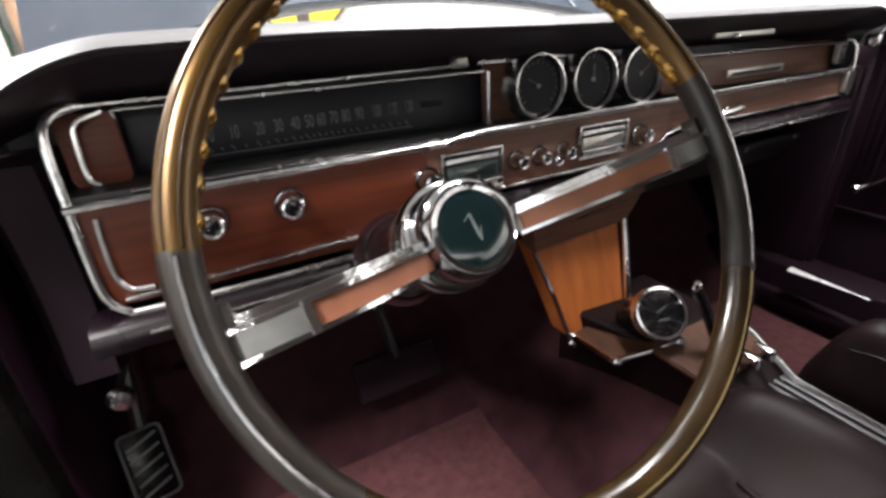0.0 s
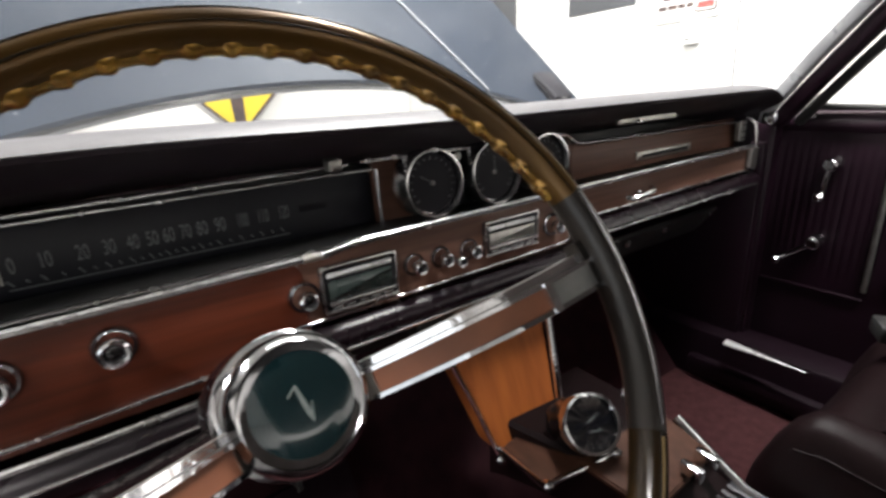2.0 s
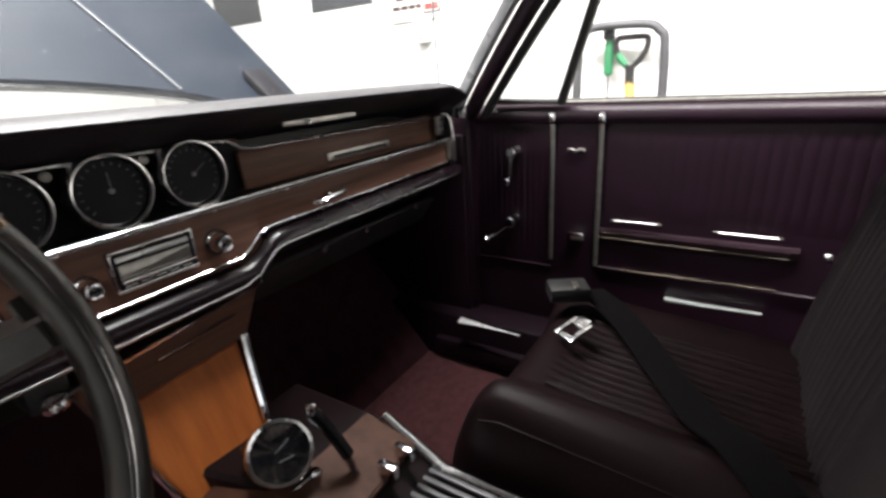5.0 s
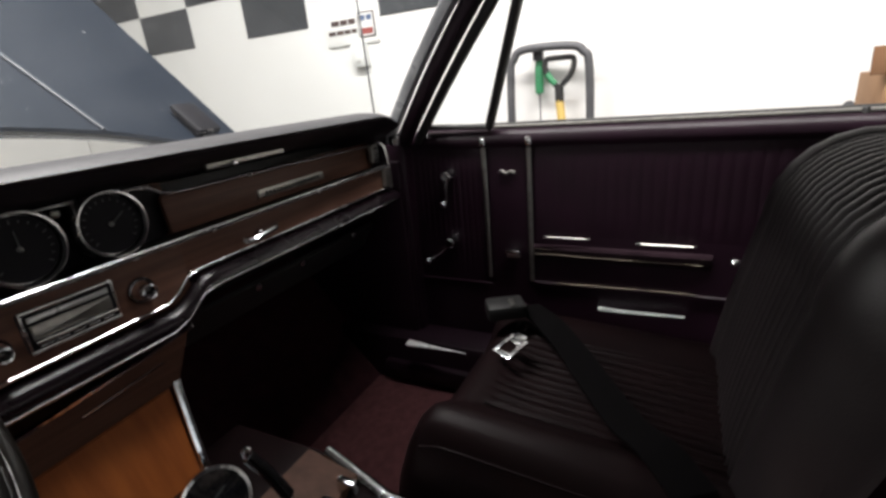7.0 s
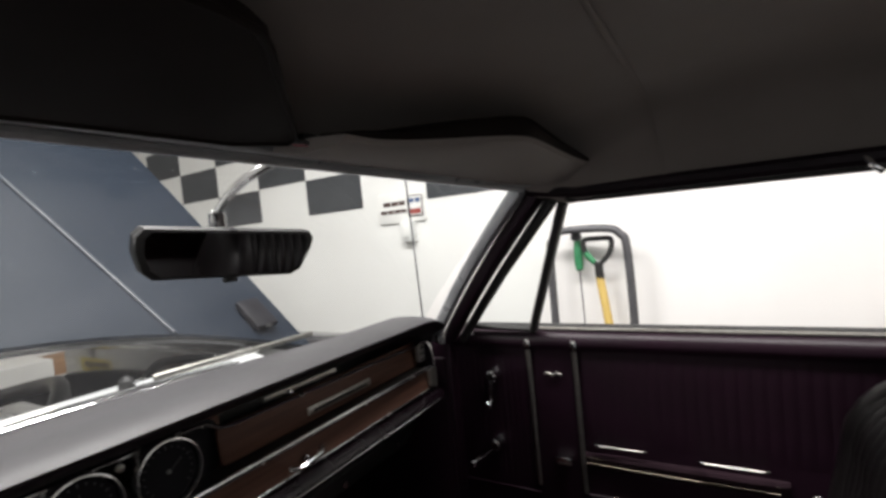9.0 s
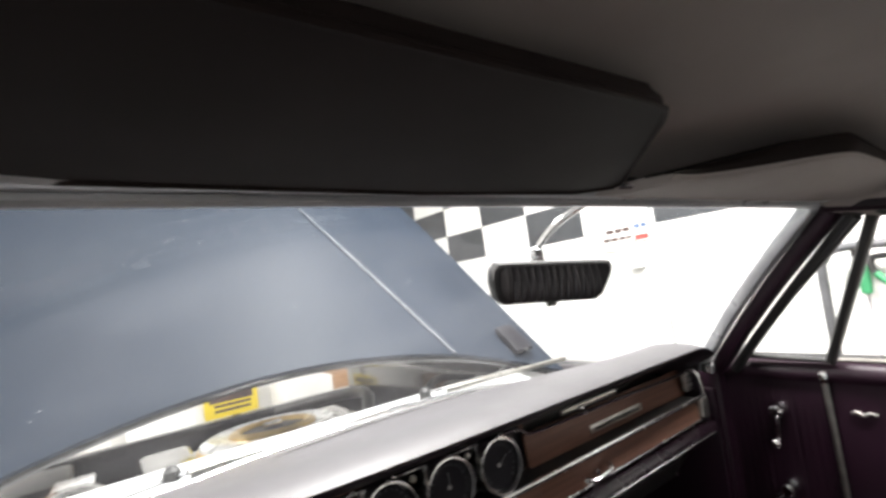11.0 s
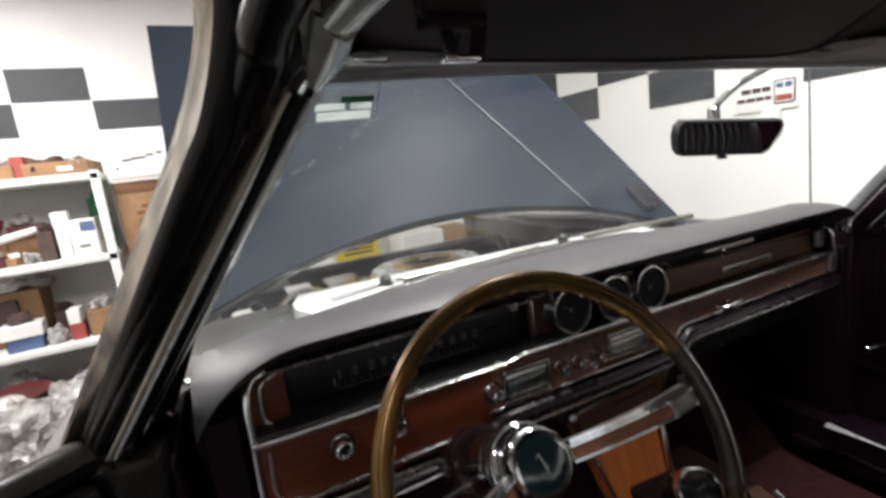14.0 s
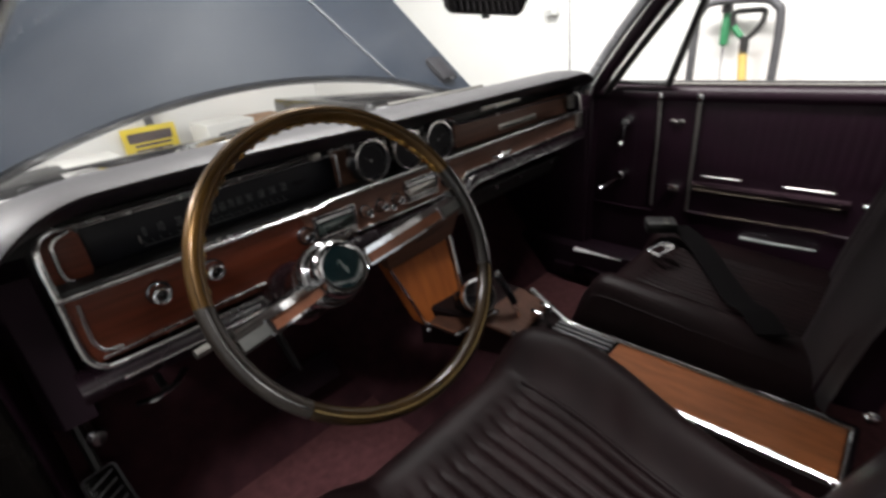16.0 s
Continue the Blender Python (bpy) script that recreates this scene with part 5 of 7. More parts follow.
def panel(name, x0, z0, x1, z1, y, mat, r=0.008, depth=0.006, tilt=0.0, parent=None, label=""):
    m = facing(((x0 + x1) / 2, y, (z0 + z1) / 2), (0, -math.cos(radians(tilt)), math.sin(radians(tilt))))
    w, h = (x1 - x0) / 2, (z1 - z0) / 2
    return part(name, slab(rounded(-w, -h, w, h, r), depth, m, 0.0015), mat, parent or dash, label)


panel("veneer_panel", -0.280, 0.822, 0.075, 0.928, 0.228, "wood_red", 0.02, label="reddish walnut veneer")
panel("veneer_panel", 0.072, 0.852, 0.502, 0.930, 0.2285, "wood", 0.004)
panel("veneer_panel", 0.495, 0.888, 1.012, 0.936, 0.2292, "wood", 0.006)
panel("veneer_panel", 0.52, 0.936, 1.025, 0.992, 0.268, "wood", 0.008, tilt=6)
panel("veneer_panel", -0.276, 0.930, -0.226, 1.0, 0.268, "wood_red", 0.012, tilt=4, label="reddish walnut veneer")
panel("gauge_backing", 0.190, 0.930, 0.535, 1.008, 0.282, "wood", 0.006, tilt=4)
panel("gauge_well", 0.238, 0.932, 0.53, 1.008, 0.2785, "dial", 0.02, 0.004, tilt=4, label="black gauge surround")
sp = panel("speedometer_lens", -0.226, 0.930, 0.190, 0.996, 0.290, "lens", 0.006, 0.006, tilt=4, label="smoked wide speedometer lens")
panel("ledge", -0.28, 0.926, 1.02, 0.934, 0.275, "black", 0.002, 0.05)
# speedometer scale, closer spaced in the middle
SCALE_X = [-0.149, -0.126, -0.099, -0.079, -0.060, -0.044, -0.030, -0.015, 0.0, 0.017, 0.039, 0.060, 0.082]
for k in range(13):
    x = SCALE_X[k]
    LM = facing((x, 0.2828, 0.9615 + 0.0003 * k), (0, -1, 0.07))
    writing(str(10 * k), 0.020, LM, "marks", dash, "number", 0.40 if k > 9 else 0.52)
for k in range(0, 25):
    x = SCALE_X[k // 2] if k % 2 == 0 else (SCALE_X[k // 2] + SCALE_X[k // 2 + 1]) / 2
    part("tick", box((x - 0.004, 0.2826, 0.9465), (0.0012, 0.0006, 0.007 if k % 2 == 0 else 0.004), m=Matrix.Rotation(radians(-35), 4, "Y")), "marks", dash)
part("speed_needle", box((-0.158, 0.2815, 0.953), (0.0016, 0.0008, 0.012)), "brushed", dash)
part("scale_bar", box((-0.035, 0.2824, 0.941), (0.24, 0.0006, 0.0012)), "marks", dash)
part("warning_window", box((0.115, 0.2824, 0.966), (0.03, 0.0006, 0.008), 0.0002), "dial", dash)


def tube(name, pts, r=0.0028, r2=None, mat="dash_chrome", steps=0, up=(0, 0, 1), n=8):
    p = smooth_path(pts, steps) if steps else pts
    return part(name, sweep(p, r, r2, n=n, up=up, power=0.8), mat, dash)


# chrome mouldings
tube("brow_moulding", [(-0.262, 0.252, 1.007), (0.15, 0.252, 1.0115)], 0.003, 0.0022)
tube("lens_top_moulding", [(-0.226, 0.270, 0.999), (0.186, 0.270, 1.000)], 0.003, 0.0022)
tube("lens_side_moulding", [(-0.228, 0.266, 1.0), (-0.229, 0.270, 0.930)], 0.0022, up=(0, 1, 0))
tube("lens_side_moulding", [(0.190, 0.266, 1.0), (0.194, 0.270, 0.930)], 0.0022, up=(0, 1, 0))
tube("lens_low_moulding", [(-0.228, 0.222, 0.9335), (0.09, 0.222, 0.9335)], 0.003, 0.002)
tube("divider_moulding", [(-0.282, 0.219, 0.9255), (0.10, 0.219, 0.9285), (0.14, 0.219, 0.9345)], 0.0046, 0.0040)
tube("divider_moulding", [(0.140, 0.216, 0.935), (0.5, 0.216, 0.937), (1.012, 0.217, 0.940)], 0.0045, 0.0042)
tube("gauge_top_moulding", [(0.165, 0.252, 1.0125), (0.40, 0.252, 1.0115), (0.484, 0.252, 1.011), (0.500, 0.252, 1.008), (0.518, 0.252, 0.9965), (0.536, 0.252, 0.9935), (0.75, 0.250, 0.9915), (1.012, 0.246, 0.988)], 0.003, 0.0026)
tube("low_moulding", [(-0.262, 0.219, 0.829), (-0.10, 0.219, 0.834), (0.05, 0.219, 0.838)], 0.003, 0.0022)
tube("low_moulding", [(0.06, 0.218, 0.857), (0.30, 0.218, 0.858), (0.462, 0.218, 0.860), (0.478, 0.218, 0.868), (0.496, 0.218, 0.884), (0.515, 0.218, 0.889), (0.75, 0.219, 0.890), (1.005, 0.220, 0.892)], 0.0028, 0.0024)
# outer frame at the driver's end
tube("end_frame", [(-0.250, 0.255, 1.008), (-0.270, 0.240, 1.002), (-0.278, 0.228, 0.985), (-0.2785, 0.222, 0.93), (-0.2795, 0.220, 0.86), (-0.276, 0.219, 0.832), (-0.263, 0.218, 0.817), (-0.245, 0.218, 0.813), (-0.10, 0.218, 0.812), (0.02, 0.218, 0.815)], 0.0042, 0.003, steps=5, up=(0, 1, 0))
tube("end_inner_frame", [(-0.236, 0.262, 1.0), (-0.257, 0.255, 0.992), (-0.261, 0.252, 0.975), (-0.261, 0.250, 0.945), (-0.253, 0.250, 0.936)], 0.003, steps=5, up=(0, 1, 0))
tube("end_inner_frame", [(-0.262, 0.220, 0.914), (-0.264, 0.220, 0.88), (-0.263, 0.220, 0.852), (-0.253, 0.2195, 0.838), (-0.235, 0.219, 0.836)], 0.003, steps=5, up=(0, 1, 0))
# end plaque on the passenger side
panel("end_plaque", 1.005, 0.948, 1.032, 0.988, 0.252, "brushed", 0.005, 0.01, label="ribbed bright metal end trim")
panel("end_plaque", 1.002, 0.896, 1.028, 0.936, 0.222, "brushed", 0.005, 0.01, label="ribbed bright metal end trim")
for z in (0.955, 0.968, 0.981):
    part("plaque_rib", box((1.0185, 0.240, z), (0.02, 0.004, 0.003), 0.001), "chrome", dash)
tube("end_frame", [(1.012, 0.240, 0.994), (1.030, 0.236, 0.990), (1.038, 0.228, 0.975), (1.037, 0.220, 0.91), (1.03, 0.219, 0.892), (1.01, 0.219, 0.888)], 0.004, 0.003, steps=5, up=(0, 1, 0))
# rolled lower pad
rows = []
for i in range(57):
    x = -0.30 + 1.34 * i / 56
    f = min(1.0, max(0.0, (x - 0.47) / 0.05))
    f = f * f * (3 - 2 * f)
    zt = (0.807 if x < 0.02 else min(0.848, 0.807 + (x - 0.02) * 0.7)) * (1 - f) + 0.881 * f
    zb = zt - (0.034 if x < 0.5 else 0.028)
    rows.append([(x, 0.232, zt + 0.004), (x, 0.214, zt), (x, 0.205, zt - 0.008), (x, 0.203, (zt + zb) / 2), (x, 0.207, zb + 0.005), (x, 0.218, zb), (x, 0.28, zb + 0.004), (x, 0.28, zt)])
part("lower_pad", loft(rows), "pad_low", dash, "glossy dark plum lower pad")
tube("lower_moulding", [(-0.25, 0.2035, 0.795), (-0.1, 0.2035, 0.796), (0.0, 0.2035, 0.80)], 0.003, 0.002)
tube("lower_moulding", [(0.06, 0.2025, 0.822), (0.45, 0.2025, 0.826), (0.475, 0.2025, 0.834), (0.505, 0.2025, 0.858), (0.53, 0.2025, 0.862), (1.02, 0.2025, 0.864)], 0.0022, 0.0022)
panel("underdash_panel", -0.28, 0.74, 1.02, 0.815, 0.30, "black", 0.01, 0.008, tilt=-35)


def gauge(x, z=0.9795, y=0.228, r=0.0392, needle=40):
    g = part("gauge", lathe([(r + 0.001, -0.03), (r + 0.0015, 0.002), (r + 0.0006, 0.0052), (r - 0.0012, 0.0055), (r - 0.0022, 0.003), (r - 0.0026, -0.012)], facing((x, y, z), (0, -1, 0.08)), 44), "dash_chrome", dash, "round black gauge with chrome bezel")
    m = facing((x, y + 0.003, z), (0, -1, 0.08))
    part("dial_face", lathe([(0.001, 0.0), (r - 0.004, 0.0), (r - 0.004, -0.004), (0.001, -0.004)], m, 36), "dial", g)
    bm = None
    for k in range(17):
        a = radians(-40 + 260 * k / 16)
        bm = box(m @ Vector((math.cos(a) * (r - 0.010), math.sin(a) * (r - 0.010), 0.0006)), (0.0045 if k % 4 == 0 else 0.0028, 0.0010, 0.0005), m=m.to_3x3().to_4x4() @ Matrix.Rotation(a, 4, "Z"), bm=bm)
    part("dial_ticks", bm, "marks", g)
    a = radians(needle)
    part("needle", box(m @ Vector((math.cos(a) * 0.010, math.sin(a) * 0.010, 0.0022)), (0.020, 0.0009, 0.0006), m=m.to_3x3().to_4x4() @ Matrix.Rotation(a, 4, "Z")), "marks", g)
    part("needle_cap", lathe([(0.0028, 0), (0.0028, 0.002), (0.001, 0.003)], m, 12), "block_grey", g)
    return g


gauge(0.2445, needle=150)
gauge(0.3395, needle=90)
gauge(0.432, needle=35)
for sx in (0.292, 0.386):
    part("gauge_screw", lathe([(0.005, 0), (0.005, 0.004), (0.002, 0.006)], facing((sx, 0.246, 1.004), BACK), 10), "brushed", dash)


def knob(x, z, r=0.015, y=0.2225, plate=0.018, depth=0.028, name="knob"):
    k = part(name, lathe([(r * 0.55, 0), (r * 0.55, depth * 0.4), (r * 0.85, depth * 0.5), (r, depth * 0.62), (r * 0.98, depth * 0.94), (r * 0.82, depth), (r * 0.66, depth * 0.98), (r * 0.5, depth * 0.8)], facing((x, y, z), BACK), 24), "chrome", dash)
    part("knob_centre", lathe([(r * 0.52, depth * 0.82), (r * 0.3, depth * 0.86), (0.0003, depth * 0.87)], facing((x, y, z), BACK), 16), "gloss_black", k, "dark knob centre")
    if plate:
        part("escutcheon", lathe([(plate, 0), (plate, 0.002), (plate * 0.90, 0.0045), (plate * 0.78, 0.0045), (plate * 0.72, 0.002), (plate * 0.70, 0.001)], facing((x, y, z), BACK), 28), "hub_chrome", k)
        part("recess", lathe([(plate * 0.81, 0.0015), (plate * 0.6, 0.0012), (0.001, 0.001)], facing((x, y, z), BACK), 20), "wood_red" if x < 0.05 else "wood", k)
    return k


knob(-0.171, 0.889, 0.0125, depth=0.022)
knob(-0.092, 0.892, 0.0125, depth=0.022)
knob(0.072, 0.888, 0.010, plate=0.017, depth=0.022)
for kx in (0.205, 0.243, 0.286):
    knob(kx, 0.890, 0.0085, plate=0.014, depth=0.022)
knob(0.436, 0.892, 0.010, plate=0.017, depth=0.022)
knob(0.262, 0.884, 0.007, plate=0, depth=0.024)


def control(x0, z0, x1, z1, name, label, window="dial_glass"):
    """A dark plate in a chrome frame: pale strip, dial window, and a row of small buttons."""
    r = panel(name, x0, z0, x1, z1, 0.2218, "dial", 0.003, 0.004, label=label)
    w, h = x1 - x0, z1 - z0
    for za in (z0 + 0.0015, z1 - 0.0015):
        part("frame_bar", box(((x0 + x1) / 2, 0.2165, za), (w, 0.005, 0.0042), 0.0012), "dash_chrome", r)
    for xa in (x0 + 0.0015, x1 - 0.0015):
        part("frame_bar", box((xa, 0.2167, (z0 + z1) / 2), (0.003, 0.005, h - 0.006), 0.0010), "dash_chrome", r)
    panel("pale_strip", x0 + 0.007, z1 - 0.0135, x1 - 0.006, z1 - 0.0075, 0.2176, "bright_trim", 0.001, 0.0014, parent=r, label="pale printed strip")
    panel("dial_window", x0 + 0.007, z0 + 0.014, x1 - 0.006, z1 - 0.017, 0.2176, window, 0.001, 0.0012, parent=r, label="grey dial window")
    part("lower_bar", box(((x0 + x1) / 2 + 0.002, 0.2160, z0 + 0.0105), (w - 0.010, 0.004, 0.0042), 0.0012), "dash_chrome", r)
    for k in range(5):
        q = (w - 0.014) / 5
        part("push_button", box((x0 + 0.007 + q * (k + 0.5), 0.2160, z0 + 0.0058), (q - 0.0025, 0.005, 0.0038), 0.001), "hub_chrome", r)
    return r


control(0.090, 0.862, 0.180, 0.915, "heater_control", "chrome heater control with dark window")
control(0.310, 0.873, 0.404, 0.920, "radio", "chrome car radio with pale grey dial window", "brushed")
# glove box: badge, handle, catch
bd = panel("badge", 0.683, 0.9475, 0.852, 0.9615, 0.2605, "brushed", 0.003, 0.003, tilt=6, label="narrow bright metal name badge")
for k in range(16):
    part("badge_mark", box((0.700 + 0.0089 * k, 0.2565, 0.9542), (0.0055, 0.001, 0.006)), "black", bd)
gh = tube("glove_handle", [(0.598, 0.214, 0.904), (0.605, 0.200, 0.905), (0.628, 0.196, 0.909), (0.65, 0.200, 0.910), (0.664, 0.214, 0.911)], 0.005, 0.004, steps=5)
part("lock_cylinder", lathe([(0.006, 0), (0.006, 0.008), (0.004, 0.009)], facing((0.632, 0.2215, 0.905), BACK), 12), "chrome", dash)
vt = panel("vent_slider", 0.565, 1.018, 0.715, 1.026, 0.219, "brushed", 0.002, 0.006, label="bright vent slider below the brow")
part("slider_knob", box((0.606, 0.208, 1.021), (0.008, 0.012, 0.007), 0.002), "chrome", vt)
cl = part("brow_clip", box((0.123, 0.226, 1.017), (0.014, 0.02, 0.012), 0.002), "brushed", dash)
part("slot_line", sweep([(0.16, 0.40, 1.0425), (0.30, 0.425, 1.0405), (0.46, 0.43, 1.040), (0.56, 0.425, 1.040)], 0.002, 0.0012, n=6), "black", dash)
for sx, sz in ((0.597, 0.829), (0.70, 0.83), (0.85, 0.832)):
    part("screw", lathe([(0.006, 0), (0.006, 0.003), (0.002, 0.005)], facing((sx, 0.207, sz), (0, -1, -0.3)), 10), "chrome", dash)
ash = part("lighter_socket", lathe([(0.013, 0), (0.013, 0.006), (0.008, 0.008), (0.007, 0.002)], facing((0.231, 0.236, 0.782), (0, -1, -0.2)), 16), "chrome", dash)
part("lighter_bracket", box((0.231, 0.262, 0.79), (0.04, 0.05, 0.035), 0.006), "black", dash)

hk = thing("vent_pull_knob", "round chrome pull knob under the dash end", "knob")
part("knob_head", lathe([(0.006, 0), (0.006, 0.012), (0.014, 0.02), (0.015, 0.028), (0.010, 0.034), (0.001, 0.035)], facing((-0.312, 0.275, 0.693), (0.2, -1, 0.2)), 18), "chrome", hk)
part("knob_rod", sweep([(-0.312, 0.275, 0.693), (-0.312, 0.34, 0.685)], 0.004, n=8), "brushed", hk)
hr = thing("brake_release_handle", "chrome parking brake release handle under the dash", "handle")
part("pull_bar", sweep(smooth_path([(-0.245, 0.255, 0.715), (-0.222, 0.235, 0.722), (-0.19, 0.235, 0.730), (-0.17, 0.25, 0.737)], 4), 0.007, 0.004, n=8), "chrome", hr)
part("pull_stem", sweep([(-0.207, 0.24, 0.726), (-0.205, 0.32, 0.745)], 0.006, n=8), "black", hr)
pb = thing("brake_pedal", "black rubber parking brake pedal with bright edge by the kick panel", "pedal")
PM = facing((-0.327, 0.325, 0.528), (0.15, -0.87, 0.5))
part("pedal_pad", slab(rounded(-0.026, -0.05, 0.026, 0.05, 0.008), 0.016, PM @ pose(0, 0, -0.016), 0.003), "seal", pb)
part("pedal_rim", sweep([PM @ Vector((x, y, 0.001)) for x, y in rounded(-0.026, -0.05, 0.026, 0.05, 0.008)], 0.0022, n=6, closed=True), "grey_tube", pb, "bright metal pedal edge")
for k in range(5):
    part("pedal_rib", box(PM @ Vector((0, -0.034 + 0.017 * k, 0.001)), (0.04, 0.004, 0.003), 0.001, m=PM.to_3x3().to_4x4() @ Matrix.Rotation(radians(18), 4, "Z")), "grey_tube", pb)
part("pedal_arm", sweep([(-0.327, 0.345, 0.54), (-0.33, 0.42, 0.64), (-0.335, 0.46, 0.76)], 0.008, 0.012, n=8), "black", pb)
fp = thing("brake_pedal", "wide black rubber foot brake pedal hanging above the carpet", "pedal")
part("pedal_pad", box((0.06, 0.36, 0.50), (0.16, 0.02, 0.07), 0.006, m=Matrix.Rotation(radians(-30), 4, "X")), "mat", fp)
part("pedal_arm", sweep([(0.06, 0.37, 0.52), (0.05, 0.46, 0.66), (0.05, 0.5, 0.80)], 0.008, 0.012, n=8), "black", fp)

# ---- steering wheel ----
AX = Vector((0.03, 0.858, -0.512)).normalized()  # down the column
RC = Vector((0.0, -0.060, 0.956))
WM = facing(RC, -AX) @ pose(0, 0, 0, 0, 0, 8.2)
sw = thing("steering_wheel", "two-spoke steering wheel with amber and black rim and walnut spokes", "steering wheel")


def rim_arc(a0, a1, n, scallop=False):
    rings = []
    for k in range(n + 1):
        a = radians(a0 + (a1 - a0) * k / n)
        c = Vector((math.cos(a), math.sin(a), 0))
        ring = []
        for j in range(14):
            b = 2 * math.pi * j / 14
            rr, zz = 0.0098 * math.cos(b), 0.0115 * math.sin(b)
            if scallop:
                rr, zz = 0.0050 * math.cos(b) - 0.0056, 0.0070 * math.sin(b) - 0.0035
                if math.cos(b) < 0:
                    rr += 0.0022 * max(0.0, math.cos(a * 62)) ** 0.7 * math.cos(b)
            ring.append(WM @ (c * (0.1872 + rr) + Vector((0, 0, zz))))
        rings.append(ring)
    return loft(rings)


part("upper_rim", rim_arc(12.6, 167.4, 90), "gold", sw, "bronze upper rim")
part("finger_grip", rim_arc(14, 166, 360, True), "amber", sw, "translucent amber finger grips")
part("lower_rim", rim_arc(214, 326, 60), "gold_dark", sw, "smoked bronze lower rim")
part("rim_grip", rim_arc(-34, 12.5, 26), "rim_black", sw, "black rim section")
part("rim_grip", rim_arc(167.5, 214, 26), "rim_black", sw, "black rim section")
for a0 in (-34.0, 12.5, 167.5, 214.0):
    part("rim_joint", rim_arc(a0 - 0.35, a0 + 0.35, 2), "black", sw)
for a0, a1 in ((-33, 12), (168, 213)):
    bmr = sweep([WM @ Vector((0.1872 * math.cos(radians(a0 + (a1 - a0) * k / 12)), 0.1872 * math.sin(radians(a0 + (a1 - a0) * k / 12)), 0.0108)) for k in range(13)], 0.0018, 0.0009, n=8, up=-AX)
    part("rim_stripe", bmr, "hub_chrome", sw, "bright silver rim inlay")
# highlight of the clear amber lower rim, modelled as a thin gold stripe
bmr = sweep([WM @ Vector((0.1872 * math.cos(radians(215 + 110 * k / 40)), 0.1872 * math.sin(radians(215 + 110 * k / 40)), 0.0108)) for k in range(41)], 0.0012, 0.0008, n=8, up=-AX)
part("rim_stripe", bmr, "gold_metal", sw, "gold stripe painted as the lower rim's amber highlight")
for rr0 in (-0.0030, 0.0045):
    bmr = sweep([WM @ Vector(((0.1872 + rr0) * math.cos(radians(13 + 154 * k / 60)), (0.1872 + rr0) * math.sin(radians(13 + 154 * k / 60)), 0.0115 * math.sqrt(1 - (rr0 / 0.0098) ** 2))) for k in range(61)], 0.0007, 0.0003, n=6, up=-AX)
    part("rim_groove", bmr, "gold_dark", sw)
HM = facing((0.0, 0.0, 0.92), -AX)
part("hub_ring", lathe([(0.030, -0.056), (0.0465, -0.054), (0.0475, -0.049), (0.0465, -0.044), (0.043, -0.043), (0.043, -0.039), (0.0455, -0.037), (0.0455, -0.031), (0.0425, -0.028), (0.0395, -0.027), (0.0395, -0.017), (0.0405, -0.015), (0.0405, -0.004), (0.0385, 0.004), (0.0345, 0.0075), (0.0325, 0.006)], HM, 48), "hub_chrome", sw, "stepped chrome hub ring")
part("horn_emblem", lathe([(0.001, 0.0085), (0.015, 0.0082), (0.027, 0.0068), (0.0325, 0.0045), (0.0325, 0.0)], HM, 40), "emblem", sw, "clear teal horn emblem")
for pts in ([(-0.0009, 0.011), (0.0009, 0.011), (0.0016, -0.006), (0.0, -0.012), (-0.0014, -0.006)], [(-0.006, 0.0075), (-0.001, 0.0105), (-0.001, 0.0092), (-0.006, 0.0064)], [(0.0012, -0.006), (0.004, -0.001), (0.0046, -0.0014), (0.0004, -0.0115)]):
    part("emblem_mark", slab(pts, 0.0005, HM @ pose(0, 0, 0.0086, 0, 0, 14)), "emblem_silver", sw)
for s in (1, -1):
    a = math.pi if s < 0 else 0.0
    R0 = Vector((math.cos(a), math.sin(a), 0))
    T0 = Vector((-math.sin(a), math.cos(a), 0)) * (1 if s > 0 else -1)

    def sp_pt(r, t, h=0.0):
        f = min(1.0, max(0.0, (r - 0.03) / 0.13))
        dish = -0.080 + 0.078 * math.sin(f * math.pi / 2)
        return WM @ (R0 * r + T0 * t + Vector((0, 0, dish + h)))

    def spoke(r0, r1, t0, t1, h0, h1, n=10):
        rings = []
        for k in range(n + 1):
            r = r0 + (r1 - r0) * k / n
            rings.append([sp_pt(r, t0, h0), sp_pt(r, t1, h0), sp_pt(r, t1, h1), sp_pt(r, t0, h1)])
        bm = loft(rings)
        bmesh.ops.bevel(bm, geom=[e for e in bm.edges if e.calc_face_angle(0) > 0.9], offset=0.0008, segments=1, affect="EDGES")
        return bm

    part("spoke_core", spoke(0.035, 0.182, -0.0195, 0.0048, -0.014, -0.003), "brushed", sw)
    part("spoke_inlay", spoke(0.042, 0.136, -0.0170, -0.0035, -0.004, 0.0002), "wood_spoke", sw, "walnut spoke inlay")
    part("spoke_block", spoke(0.141, 0.174, -0.0170, -0.0035, -0.004, 0.0022), "block_grey", sw, "grey metal spoke end")
    part("spoke_clasp", spoke(0.136, 0.1405, -0.0198, -0.001, -0.005, 0.004), "chrome", sw)
    part("spoke_edge", spoke(0.038, 0.178, -0.0200, -0.0172, -0.007, 0.0022), "hub_chrome", sw)
    part("spoke_edge", spoke(0.038, 0.180, -0.0033, -0.0005, -0.007, 0.0024), "chrome", sw)
    part("spoke_flank", spoke(0.038, 0.182, 0.0, 0.0046, -0.010, -0.0012), "chrome", sw, "polished upper spoke flank")
    part("spoke_foot", spoke(0.172, 0.186, -0.020, 0.012, -0.010, 0.002), "rim_black", sw)
col = thing("steering_column", "dark plum steering column with chrome collar and stalk", "steering column")
